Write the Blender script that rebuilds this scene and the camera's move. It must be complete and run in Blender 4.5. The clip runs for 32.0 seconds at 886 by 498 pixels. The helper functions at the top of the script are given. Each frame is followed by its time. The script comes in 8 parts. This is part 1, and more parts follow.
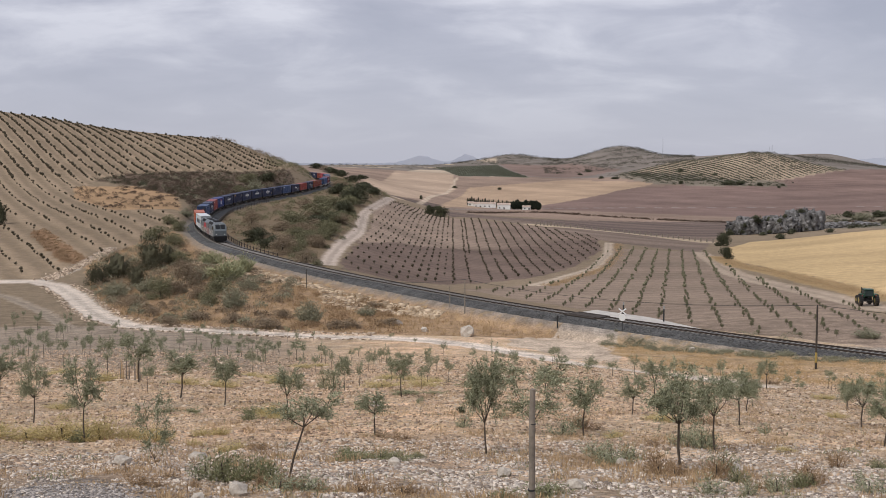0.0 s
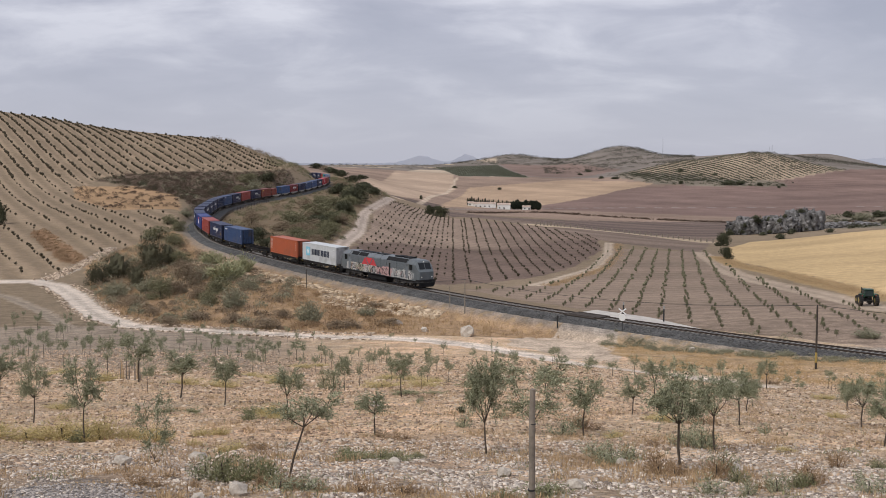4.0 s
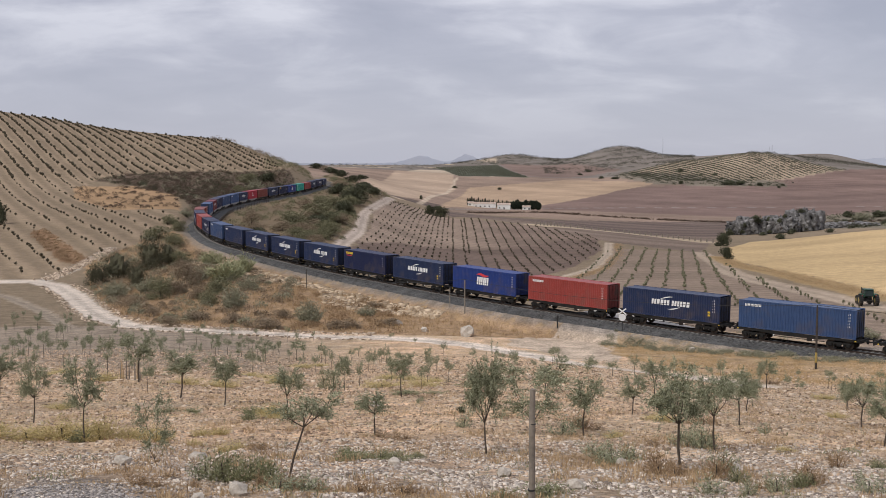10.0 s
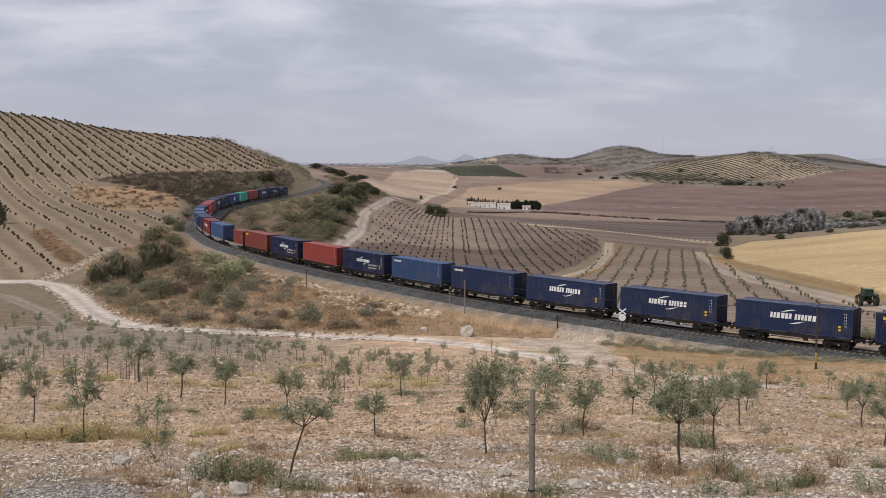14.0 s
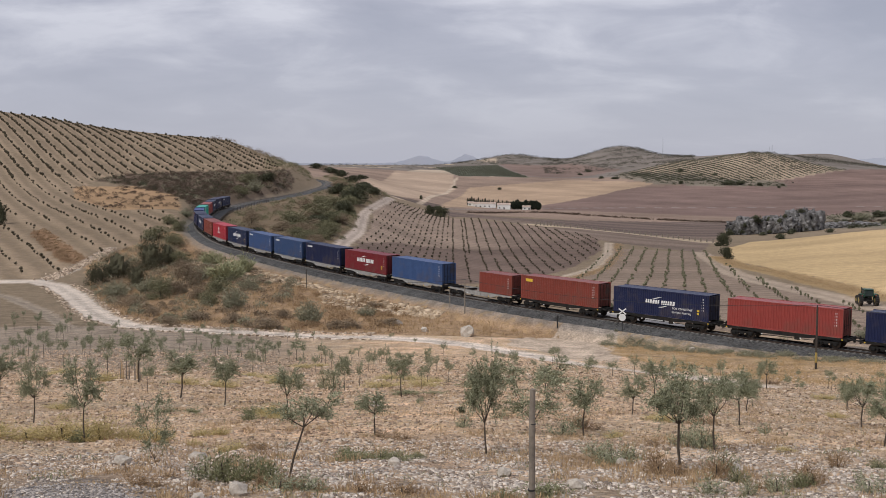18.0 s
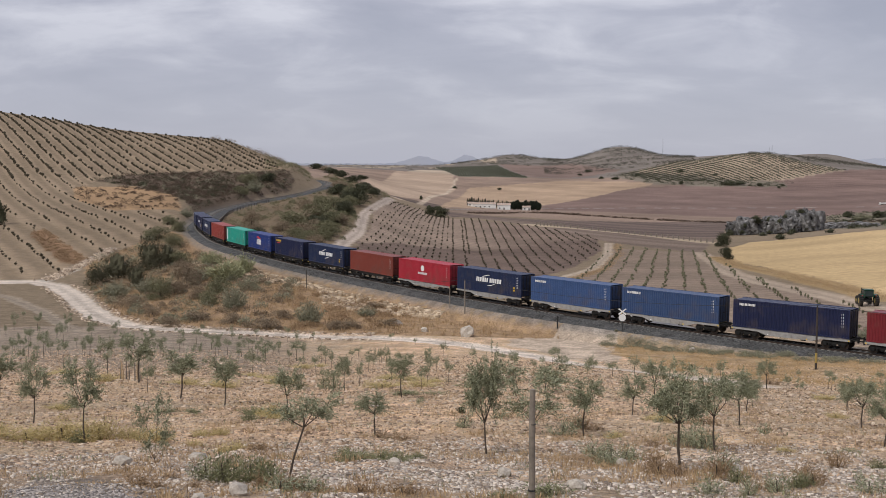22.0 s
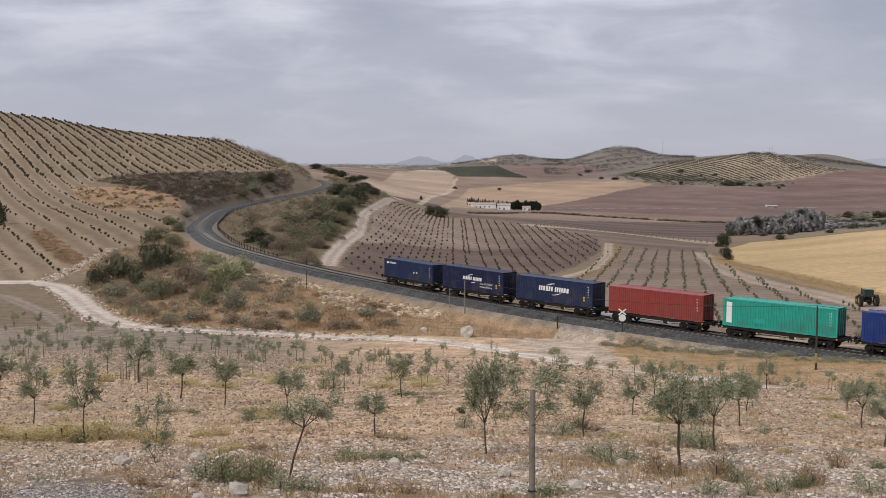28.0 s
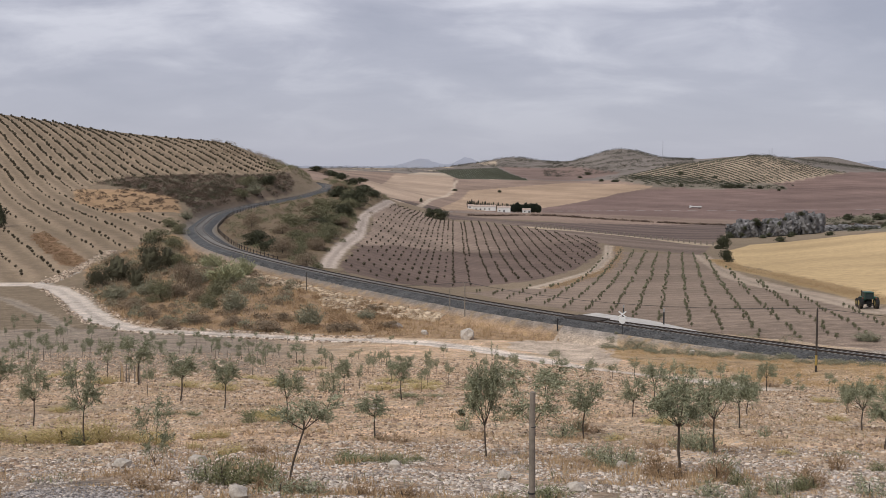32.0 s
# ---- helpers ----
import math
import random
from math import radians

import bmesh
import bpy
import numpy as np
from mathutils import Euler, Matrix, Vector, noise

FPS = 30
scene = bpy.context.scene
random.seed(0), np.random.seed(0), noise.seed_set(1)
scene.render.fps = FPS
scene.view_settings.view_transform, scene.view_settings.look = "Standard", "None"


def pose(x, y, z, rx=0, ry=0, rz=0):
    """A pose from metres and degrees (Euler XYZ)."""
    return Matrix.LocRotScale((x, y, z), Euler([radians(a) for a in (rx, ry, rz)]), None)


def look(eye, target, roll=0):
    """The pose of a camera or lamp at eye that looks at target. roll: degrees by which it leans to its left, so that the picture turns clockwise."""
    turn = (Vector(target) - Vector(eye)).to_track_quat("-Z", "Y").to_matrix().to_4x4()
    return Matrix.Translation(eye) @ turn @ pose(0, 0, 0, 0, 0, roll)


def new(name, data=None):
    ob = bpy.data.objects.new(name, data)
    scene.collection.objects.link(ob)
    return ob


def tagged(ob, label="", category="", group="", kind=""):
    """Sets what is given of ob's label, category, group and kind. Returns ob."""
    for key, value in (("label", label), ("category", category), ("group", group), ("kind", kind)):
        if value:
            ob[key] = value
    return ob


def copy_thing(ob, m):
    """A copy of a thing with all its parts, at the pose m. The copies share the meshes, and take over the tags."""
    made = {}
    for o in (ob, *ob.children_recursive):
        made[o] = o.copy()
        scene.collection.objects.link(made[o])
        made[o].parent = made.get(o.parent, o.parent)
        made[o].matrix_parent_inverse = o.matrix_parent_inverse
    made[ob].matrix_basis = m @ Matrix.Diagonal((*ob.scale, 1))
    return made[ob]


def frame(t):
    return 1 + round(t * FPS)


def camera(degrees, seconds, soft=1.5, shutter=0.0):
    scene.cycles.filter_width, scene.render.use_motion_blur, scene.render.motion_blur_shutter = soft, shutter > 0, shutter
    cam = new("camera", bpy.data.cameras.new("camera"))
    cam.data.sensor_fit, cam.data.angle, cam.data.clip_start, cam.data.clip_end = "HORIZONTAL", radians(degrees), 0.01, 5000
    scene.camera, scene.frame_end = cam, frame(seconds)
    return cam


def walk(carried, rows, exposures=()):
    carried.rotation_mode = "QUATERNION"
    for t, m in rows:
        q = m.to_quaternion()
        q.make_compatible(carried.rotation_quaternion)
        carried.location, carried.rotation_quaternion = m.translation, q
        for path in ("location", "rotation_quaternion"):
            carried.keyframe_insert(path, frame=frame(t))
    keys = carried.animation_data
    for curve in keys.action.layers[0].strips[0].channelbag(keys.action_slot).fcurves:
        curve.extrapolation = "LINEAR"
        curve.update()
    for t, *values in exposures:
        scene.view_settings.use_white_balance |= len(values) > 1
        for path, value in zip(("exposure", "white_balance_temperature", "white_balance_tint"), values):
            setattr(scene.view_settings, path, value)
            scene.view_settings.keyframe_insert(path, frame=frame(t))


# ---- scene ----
EYE = (0.0, 0.0, 20.0)
TILT = 85.518


def aim(tilt, turn=0.0):
    return pose(*EYE, tilt, 0, turn)


cam = camera(45.94, 32.0, soft=0.65)
walk(cam, [(0, aim(TILT)), (7.2, aim(TILT)), (7.6, aim(TILT + 0.03)), (8.2, aim(TILT)), (18.8, aim(TILT)), (19.6, aim(TILT + 0.01)),
           (25.5, aim(TILT + 0.02)), (27.5, aim(TILT + 0.01)), (28.5, aim(TILT + 0.045)), (30.0, aim(TILT + 0.045)),
           (30.6, aim(TILT + 0.01)), (31.0, aim(TILT + 0.015)), (31.5, aim(TILT + 0.07)), (32.0, aim(TILT + 0.155))],
     exposures=[(0, 0.05), (8, 0.05), (18, -0.04), (32, -0.04)])


# ---- daylight: a high overcast with a veiled sun behind the viewer's left shoulder ----
SUN_HEIGHT, SUN_BEARING = radians(50), radians(228)


def overcast():
    world = bpy.data.worlds.new("overcast")
    scene.world = world
    world.use_nodes = True
    nt = world.node_tree
    nt.nodes.clear()
    n, link = nt.nodes.new, nt.links.new
    out, back = n("ShaderNodeOutputWorld"), n("ShaderNodeBackground")
    coord, split = n("ShaderNodeTexCoord"), n("ShaderNodeSeparateXYZ")
    link(coord.outputs["Generated"], split.inputs[0])

    def calc(op, a, b=None, clamp=False):
        node = n("ShaderNodeMath")
        node.operation, node.use_clamp = op, clamp
        for k, v in enumerate((a, b)):
            if v is None:
                continue
            if isinstance(v, (int, float)):
                node.inputs[k].default_value = v
            else:
                link(v, node.inputs[k])
        return node.outputs[0]

    up = calc("MAXIMUM", split.outputs[2], 0.0)
    lift = calc("ADD", up, 0.30)
    flat = n("ShaderNodeCombineXYZ")
    link(calc("DIVIDE", split.outputs[0], lift), flat.inputs[0])
    link(calc("DIVIDE", split.outputs[1], lift), flat.inputs[1])

    def clouds(scale, detail, rough, shift):
        tex, move = n("ShaderNodeTexNoise"), n("ShaderNodeMapping")
        move.inputs["Location"].default_value = shift
        move.inputs["Scale"].default_value = (0.7, 1.0, 1.0)
        link(flat.outputs[0], move.inputs[0])
        link(move.outputs[0], tex.inputs["Vector"])
        tex.inputs["Scale"].default_value, tex.inputs["Detail"].default_value, tex.inputs["Roughness"].default_value = scale, detail, rough
        tex.inputs["Distortion"].default_value = 0.4
        return tex.outputs[0]

    big, small = clouds(1.7, 5, 0.5, (3.1, 1.2, 0)), clouds(4.2, 8, 0.56, (0.4, 5.2, 0))
    mix = calc("ADD", calc("MULTIPLY", big, 0.55), calc("MULTIPLY", small, 0.45))
    tone = n("ShaderNodeValToRGB")
    link(mix, tone.inputs[0])
    e = tone.color_ramp.elements
    e[0].position, e[0].color = 0.37, (0.353, 0.369, 0.460, 1)
    e[1].position, e[1].color = 0.61, (0.77, 0.772, 0.852, 1)
    mid = e.new(0.49)
    mid.color = (0.470, 0.479, 0.572, 1)
    # clear air of the physical sky glimmers through the thin cloud
    sky = n("ShaderNodeTexSky")
    sky.sky_type, sky.sun_disc = "NISHITA", False
    sky.sun_elevation, sky.sun_rotation = SUN_HEIGHT, SUN_BEARING
    thin = n("ShaderNodeMix")
    thin.data_type, thin.inputs[0].default_value = "RGBA", 0.88
    dim = n("ShaderNodeMix")
    dim.data_type, dim.blend_type, dim.inputs[0].default_value = "RGBA", "MULTIPLY", 1.0
    link(sky.outputs[0], dim.inputs[6])
    dim.inputs[7].default_value = (0.08, 0.08, 0.08, 1)
    link(dim.outputs[2], thin.inputs[6])
    # far cloud melts into an even grey towards the horizon
    rim = n("ShaderNodeMix")
    rim.data_type = "RGBA"
    link(calc("MULTIPLY", up, 5.0, True), rim.inputs[0])
    rim.inputs[6].default_value = (0.502, 0.512, 0.605, 1)
    link(tone.outputs[0], rim.inputs[7])
    link(rim.outputs[2], thin.inputs[7])
    link(thin.outputs[2], back.inputs[0])
    link(calc("ADD", calc("MULTIPLY", up, 0.30), 0.98), back.inputs[1])
    link(back.outputs[0], out.inputs[0])


overcast()
sun = new("sun", bpy.data.lights.new("sun", "SUN"))
sun.data.energy, sun.data.angle, sun.data.color = 2.15, radians(24), (1.0, 0.955, 0.89)
sun.matrix_world = look((0, 0, 300), Vector((0, 0, 300)) - Vector((math.sin(SUN_BEARING) * math.cos(SUN_HEIGHT), math.cos(SUN_BEARING) * math.cos(SUN_HEIGHT), math.sin(SUN_HEIGHT))))


# ---- materials ----
def surface(name, color, rough=0.8, vary=0.25, grain=3.0, coarse=0.3, bump=0.3, depth=0.02, metal=0.0, dirt=None, dirt_amount=0.4, per_thing=0.0):
    """A painted, stony or woody surface: base colour with grain at two scales, dirty or darkened patches and fine
    relief.
    """
    m = bpy.data.materials.new(name)
    m.use_nodes = True
    nt = m.node_tree
    bsdf = nt.nodes["Principled BSDF"]
    n, link = nt.nodes.new, nt.links.new
    coord = n("ShaderNodeTexCoord")
    fine, wide = n("ShaderNodeTexNoise"), n("ShaderNodeTexNoise")
    fine.inputs["Scale"].default_value, fine.inputs["Detail"].default_value = grain, 5
    wide.inputs["Scale"].default_value, wide.inputs["Detail"].default_value = coarse, 3
    link(coord.outputs["Object"], fine.inputs[0])
    link(coord.outputs["Object"], wide.inputs[0])
    both = n("ShaderNodeMath")
    both.operation = "ADD"
    link(fine.outputs[0], both.inputs[0])
    link(wide.outputs[0], both.inputs[1])
    tone = n("ShaderNodeMapRange")
    tone.inputs["From Min"].default_value, tone.inputs["From Max"].default_value = 0.65, 1.35
    tone.inputs["To Min"].default_value, tone.inputs["To Max"].default_value = 1 - vary, 1 + vary
    link(both.outputs[0], tone.inputs[0])
    last = tone.outputs[0]
    if per_thing:
        info, spread, times = n("ShaderNodeObjectInfo"), n("ShaderNodeMapRange"), n("ShaderNodeMath")
        spread.inputs["To Min"].default_value, spread.inputs["To Max"].default_value = 1 - per_thing, 1 + per_thing
        link(info.outputs["Random"], spread.inputs[0])
        times.operation = "MULTIPLY"
        link(last, times.inputs[0])
        link(spread.outputs[0], times.inputs[1])
        last = times.outputs[0]
    mult = n("ShaderNodeVectorMath")
    mult.operation = "SCALE"
    mult.inputs[0].default_value = color
    link(last, mult.inputs["Scale"])
    result = mult.outputs[0]
    if dirt:
        ramp, mix = n("ShaderNodeMapRange"), n("ShaderNodeMix")
        ramp.inputs["From Min"].default_value, ramp.inputs["From Max"].default_value = 0.52, 0.72
        ramp.inputs["To Max"].default_value = dirt_amount
        link(wide.outputs[0], ramp.inputs[0])
        mix.data_type = "RGBA"
        link(ramp.outputs[0], mix.inputs[0])
        link(result, mix.inputs[6])
        mix.inputs[7].default_value = (*dirt, 1)
        result = mix.outputs[2]
    link(result, bsdf.inputs["Base Color"])
    bsdf.inputs["Roughness"].default_value, bsdf.inputs["Metallic"].default_value = rough, metal
    bsdf.inputs["Specular IOR Level"].default_value = 0.3
    if bump:
        relief = n("ShaderNodeBump")
        relief.inputs["Strength"].default_value, relief.inputs["Distance"].default_value = bump, depth
        link(fine.outputs[0], relief.inputs["Height"])
        link(relief.outputs[0], bsdf.inputs["Normal"])
    return m


def leafage(name, color, vary=0.35, under=None):
    """Leaves: each clump its own shade, a little light let through."""
    m = bpy.data.materials.new(name)
    m.use_nodes = True
    nt = m.node_tree
    bsdf = nt.nodes["Principled BSDF"]
    n, link = nt.nodes.new, nt.links.new
    geo, spread, mult = n("ShaderNodeNewGeometry"), n("ShaderNodeMapRange"), n("ShaderNodeMix")
    link(geo.outputs["Random Per Island"], spread.inputs[0])
    mult.data_type = "RGBA"
    link(spread.outputs[0], mult.inputs[0])
    lo, hi = [c * (1 - vary) for c in color], [c * (1 + vary) for c in (under or color)]
    mult.inputs[6].default_value, mult.inputs[7].default_value = (*lo, 1), (*hi, 1)
    link(mult.outputs[2], bsdf.inputs["Base Color"])
    bsdf.inputs["Roughness"].default_value = 0.8
    bsdf.inputs["Specular IOR Level"].default_value = 0.12
    return m


def soil_surface():
    """The one ground: soil colours laid out by the plan, with clods, pebbles and furrows in the relief."""
    m = bpy.data.materials.new("soil")
    m.use_nodes = True
    nt = m.node_tree
    bsdf = nt.nodes["Principled BSDF"]
    n, link = nt.nodes.new, nt.links.new
    coord, soil, mask = n("ShaderNodeTexCoord"), n("ShaderNodeAttribute"), n("ShaderNodeAttribute")
    soil.attribute_name, mask.attribute_name = "soil", "kind"
    parts = n("ShaderNodeSeparateColor")
    link(mask.outputs["Color"], parts.inputs[0])

    def noisy(scale, detail, rough=0.6):
        t = n("ShaderNodeTexNoise")
        t.inputs["Scale"].default_value, t.inputs["Detail"].default_value, t.inputs["Roughness"].default_value = scale, detail, rough
        link(coord.outputs["Object"], t.inputs["Vector"])
        return t.outputs[0]

    def span(v, a, b, c, d):
        r = n("ShaderNodeMapRange")
        for k, x in zip(("From Min", "From Max", "To Min", "To Max"), (a, b, c, d)):
            r.inputs[k].default_value = x
        link(v, r.inputs[0])
        return r.outputs[0]

    def times(a, b):
        r = n("ShaderNodeMath")
        r.operation = "MULTIPLY"
        link(a, r.inputs[0])
        link(b, r.inputs[1])
        return r.outputs[0]

    clods, patch, drift = noisy(5.0, 8, 0.72), noisy(0.55, 6, 0.65), noisy(0.03, 4)
    tone = times(times(span(clods, 0.38, 0.62, 0.62, 1.36), span(patch, 0.38, 0.62, 0.72, 1.26)), span(drift, 0.3, 0.7, 0.88, 1.12))
    # clods blend into an even tone where the land is far and finely tilled
    calm = n("ShaderNodeMix")
    calm.data_type = "FLOAT"
    link(mask.outputs["Alpha"], calm.inputs[0])
    calm.inputs[2].default_value = 1.0
    link(tone, calm.inputs[3])
    tone = calm.outputs[0]
    broad = noisy(0.0065, 5, 0.6)
    tone = times(tone, span(broad, 0.36, 0.64, 0.80, 1.20))
    base = n("ShaderNodeVectorMath")
    base.operation = "SCALE"
    link(soil.outputs["Color"], base.inputs[0])
    link(tone, base.inputs["Scale"])
    # pale pebbles in stony soil
    cell = n("ShaderNodeTexVoronoi")
    cell.inputs["Scale"].default_value = 6.5
    link(coord.outputs["Object"], cell.inputs["Vector"])
    pebble = times(times(span(cell.outputs["Distance"], 0.30, 0.40, 1, 0), span(patch, 0.40, 0.56, 0.25, 1)), parts.outputs[0])
    stone = n("ShaderNodeMix")
    stone.data_type = "RGBA"
    link(pebble, stone.inputs[0])
    link(base.outputs[0], stone.inputs[6])
    tint = n("ShaderNodeMix")
    tint.data_type = "RGBA"
    bits = n("ShaderNodeSeparateColor")
    link(cell.outputs["Color"], bits.inputs[0])
    link(bits.outputs[0], tint.inputs[0])
    tint.inputs[6].default_value, tint.inputs[7].default_value = (0.20, 0.165, 0.135, 1), (0.66, 0.60, 0.52, 1)
    link(tint.outputs[2], stone.inputs[7])
    # tillage lines of the fields, a few metres apart
    till = n("ShaderNodeTexWave")
    till.bands_direction = "Y"
    till.inputs["Scale"].default_value, till.inputs["Distortion"].default_value = 0.055, 3.0
    till.inputs["Detail"].default_value, till.inputs["Detail Scale"].default_value = 3.0, 0.4
    link(coord.outputs["Object"], till.inputs["Vector"])
    lines = n("ShaderNodeMix")
    lines.data_type, lines.blend_type = "RGBA", "MULTIPLY"
    link(parts.outputs[2], lines.inputs[0])
    link(stone.outputs[2], lines.inputs[6])
    shade = n("ShaderNodeCombineColor")
    wide_till = n("ShaderNodeTexWave")
    wide_till.bands_direction = "Y"
    wide_till.inputs["Scale"].default_value, wide_till.inputs["Distortion"].default_value = 0.0075, 5.0
    wide_till.inputs["Detail"].default_value, wide_till.inputs["Detail Scale"].default_value = 4.0, 0.6
    link(coord.outputs["Object"], wide_till.inputs["Vector"])
    level = times(span(till.outputs["Fac"], 0.15, 0.85, 0.82, 1.12), span(wide_till.outputs["Fac"], 0.1, 0.9, 0.80, 1.15))
    for k in range(3):
        link(level, shade.inputs[k])
    link(shade.outputs[0], lines.inputs[7])
    rows_mask, turn, rows_wave = n("ShaderNodeAttribute"), n("ShaderNodeMapping"), n("ShaderNodeTexWave")
    rows_mask.attribute_name = "sloped_rows"
    turn.inputs["Rotation"].default_value = (0, 0, radians(-29.5))
    link(coord.outputs["Object"], turn.inputs[0])
    rows_wave.bands_direction = "X"
    rows_wave.inputs["Scale"].default_value, rows_wave.inputs["Distortion"].default_value = 0.0515, 1.2
    rows_wave.inputs["Detail"].default_value = 2.0
    link(turn.outputs[0], rows_wave.inputs["Vector"])
    striped = n("ShaderNodeMix")
    striped.data_type, striped.blend_type = "RGBA", "MULTIPLY"
    link(rows_mask.outputs["Fac"], striped.inputs[0])
    link(lines.outputs[2], striped.inputs[6])
    tints = n("ShaderNodeCombineColor")
    mown = span(rows_wave.outputs["Fac"], 0.1, 0.9, 0.82, 1.13)
    for k in range(3):
        link(mown, tints.inputs[k])
    link(tints.outputs[0], striped.inputs[7])
    # dry straw in the weedy strips
    straw = n("ShaderNodeMix")
    straw.data_type = "RGBA"
    link(times(span(noisy(0.9, 6, 0.7), 0.50, 0.62, 0, 0.8), parts.outputs[1]), straw.inputs[0])
    link(striped.outputs[2], straw.inputs[6])
    straw.inputs[7].default_value = (0.40, 0.265, 0.115, 1)
    link(straw.outputs[2], bsdf.inputs["Base Color"])
    bsdf.inputs["Roughness"].default_value, bsdf.inputs["Specular IOR Level"].default_value = 0.95, 0.1
    total = n("ShaderNodeMath")
    total.operation = "ADD"
    link(clods, total.inputs[0])
    link(pebble, total.inputs[1])
    relief = n("ShaderNodeBump")
    relief.inputs["Strength"].default_value, relief.inputs["Distance"].default_value = 0.9, 0.10
    link(total.outputs[0], relief.inputs["Height"])
    link(relief.outputs[0], bsdf.inputs["Normal"])
    return m
# ---- the lie of the land: spot heights by bearing (degrees from north), range and height (m) ----
NEAR_SPOTS = [
    (0, 15, 15.2), (-23.4, 16, 15.3), (23.4, 17, 15), (2.3, 23, 13.8), (-19.1, 26, 13.3), (13.2, 21, 14.2), (21.5, 24, 13.9), (-14.2, 44, 10.5), (-22, 36,
    11.9), (-2.6, 43, 10.5), (7.7, 27, 13.1), (10.4, 34, 12.1), (21.5, 34, 12), (-3.8, 83, 4), (-14.8, 83, 5), (6.7, 76, 5.5), (18.7, 74, 4.9), (15.8, 47,
    9.6), (20, 98, 2), (-33.2, 17, 15.3), (31.7, 18, 15), (31.4, 94, 4.1)]
ROAD_SPOTS = [
    (14.6, 74, 4.9), (12.2, 82, 3.8), (8, 93, 2.5), (3.6, 105, 1.5), (0.5, 113, 1.1), (-8.8, 119, 1), (-16.2, 130, 1), (-17.7, 142, 0.6), (-19, 167,
    -0.1), (-20.4, 190, -0.2), (-23.1, 196, 0.4), (-22.1, 121, 2.1), (-32.8, 161, 0.6), (-10.3, 142, 1.5), (1.3, 125, 0.7), (-16.2, 208, 1.2)]
HILL_SPOTS = [
    (-22.8, 730, 54), (-22.8, 830, 52), (-20.2, 740, 50), (-20.2, 830, 47), (-16, 730, 42), (-16, 800, 38), (-11.5, 700, 34.5), (-11.5, 780, 29), (-9.3, 660, 25),
    (-23, 234, 2.1), (-19, 217, 1.8), (-16.1, 245, 3.6), (-20.3, 279, 5.3), (-23, 358, 10.4), (-18.9, 391, 11.2), (-14.7, 315, 7.8), (-22.8, 694, 53.9),
    (-20.2, 692, 49.2), (-16, 681, 41.8), (-11.5, 643, 35.9), (-9.3, 608, 26.1), (-8.3, 586, 20.9), (-20.2, 485, 23.9), (-16.1, 499, 20.3), (-11.7, 511,
    18.9), (-9.6, 527, 18.9), (-14.7, 362, 9.8), (-10.2, 422, 10.6), (-8.1, 465, 13.6), (-7.6, 504, 18.4), (-7.3, 549, 21.5), (-32.4, 758, 69.9), (-32.7,
    256, 2.1)]
SPUR_SPOTS = [
    (-6.9, 272, 4.8), (-10.2, 285, 4.3), (-5.7, 352, 6), (-4.1, 431, 8.7), (-5.1, 472, 14.4), (-5.7, 502, 14.9), (-2.9, 501, 4.9), (-4.5, 271, 1.9),
    (-6.9, 217, 2.1), (-6, 211, 1.9)]
KNOLL_SPOTS = [
    (-2.6, 205, -1.5), (0.5, 215, -3.8), (3.6, 215, -4.4), (0.5, 330, -5.7), (-0.7, 470, -2.6), (2, 480, -3.8), (5.1, 452, -5.7), (8.5, 374, -6.8), (5.8,
    231, -5.4), (0.5, 800, -14.1), (5.1, 853, -16.2), (3, 1051, -21.9), (9.7, 568, -14.5), (14.8, 465, -12.6)]
VALLEY_SPOTS = [
    (11.3, 175, -2.8), (15.7, 137, -0), (21.3, 127, 1.1), (14.2, 351, -8.3), (14.2, 170, -1.9), (18.5, 227, -3.8), (22.4, 171, -0.9), (15.6, 343, -8.4),
    (19.9, 271, -4), (22.9, 206, -1.5), (18.5, 506, -11.6), (23, 489, -6.2), (21.2, 751, -19.3), (31.2, 222, -1), (31.1, 526, -5.3)]
FAR_SPOTS = [
    (-8, 4700, 24), (6, 4700, 24), (13, 4700, 24), (22, 4700, 20), (22.2, 3600, 22), (6.7, 3560, 44), (10.4, 3470, 84), (18.3, 3150, 44),
    (15.6, 1765, -29.4), (9.7, 1623, -26.5), (5.1, 1707, -20.3), (12.7, 2050, -16.6), (18.4, 2318, -8.4), (16.9, 2718, 56.3), (14.1, 2578, 32.1), (20,
    2767, 35.4), (11.2, 2344, 2.7), (9.4, 3446, 90), (6, 3218, 35.5), (3.7, 3607, 66), (11.5, 3473, 60), (13.5, 3497, 38.3), (20.3, 4051, 68.9),
    (22.9, 4233, 22), (1.1, 3801, 28.2), (-5, 3815, 28.2), (-1.4, 4601, 28), (-2.9, 4406, 29.5), (1.3, 4601, 28), (-2.6, 1502, -7.4), (-5.1, 1305, 13.7),
    (-5.7, 2010, 15.7), (-1.4, 2101, 4.2), (3, 2303, 2.7), (6.6, 2819, 11), (31, 2917, 14.6), (-17.5, 2097, 15.7), (-22.9, 3257, 13.6), (-32.5, 1779,
    16.8)]

SPOTS = np.array(NEAR_SPOTS + ROAD_SPOTS + HILL_SPOTS + SPUR_SPOTS + KNOLL_SPOTS + VALLEY_SPOTS + FAR_SPOTS
                 + [(b, r, h) for b in (-33, -15, 0, 15, 33) for r, h in ((1.5, 18.35), (5, 17.4))], float)


def chart(bearing, distance):
    return np.stack([np.asarray(bearing) / 9.0, np.log(np.asarray(distance)) * 2.2], -1)


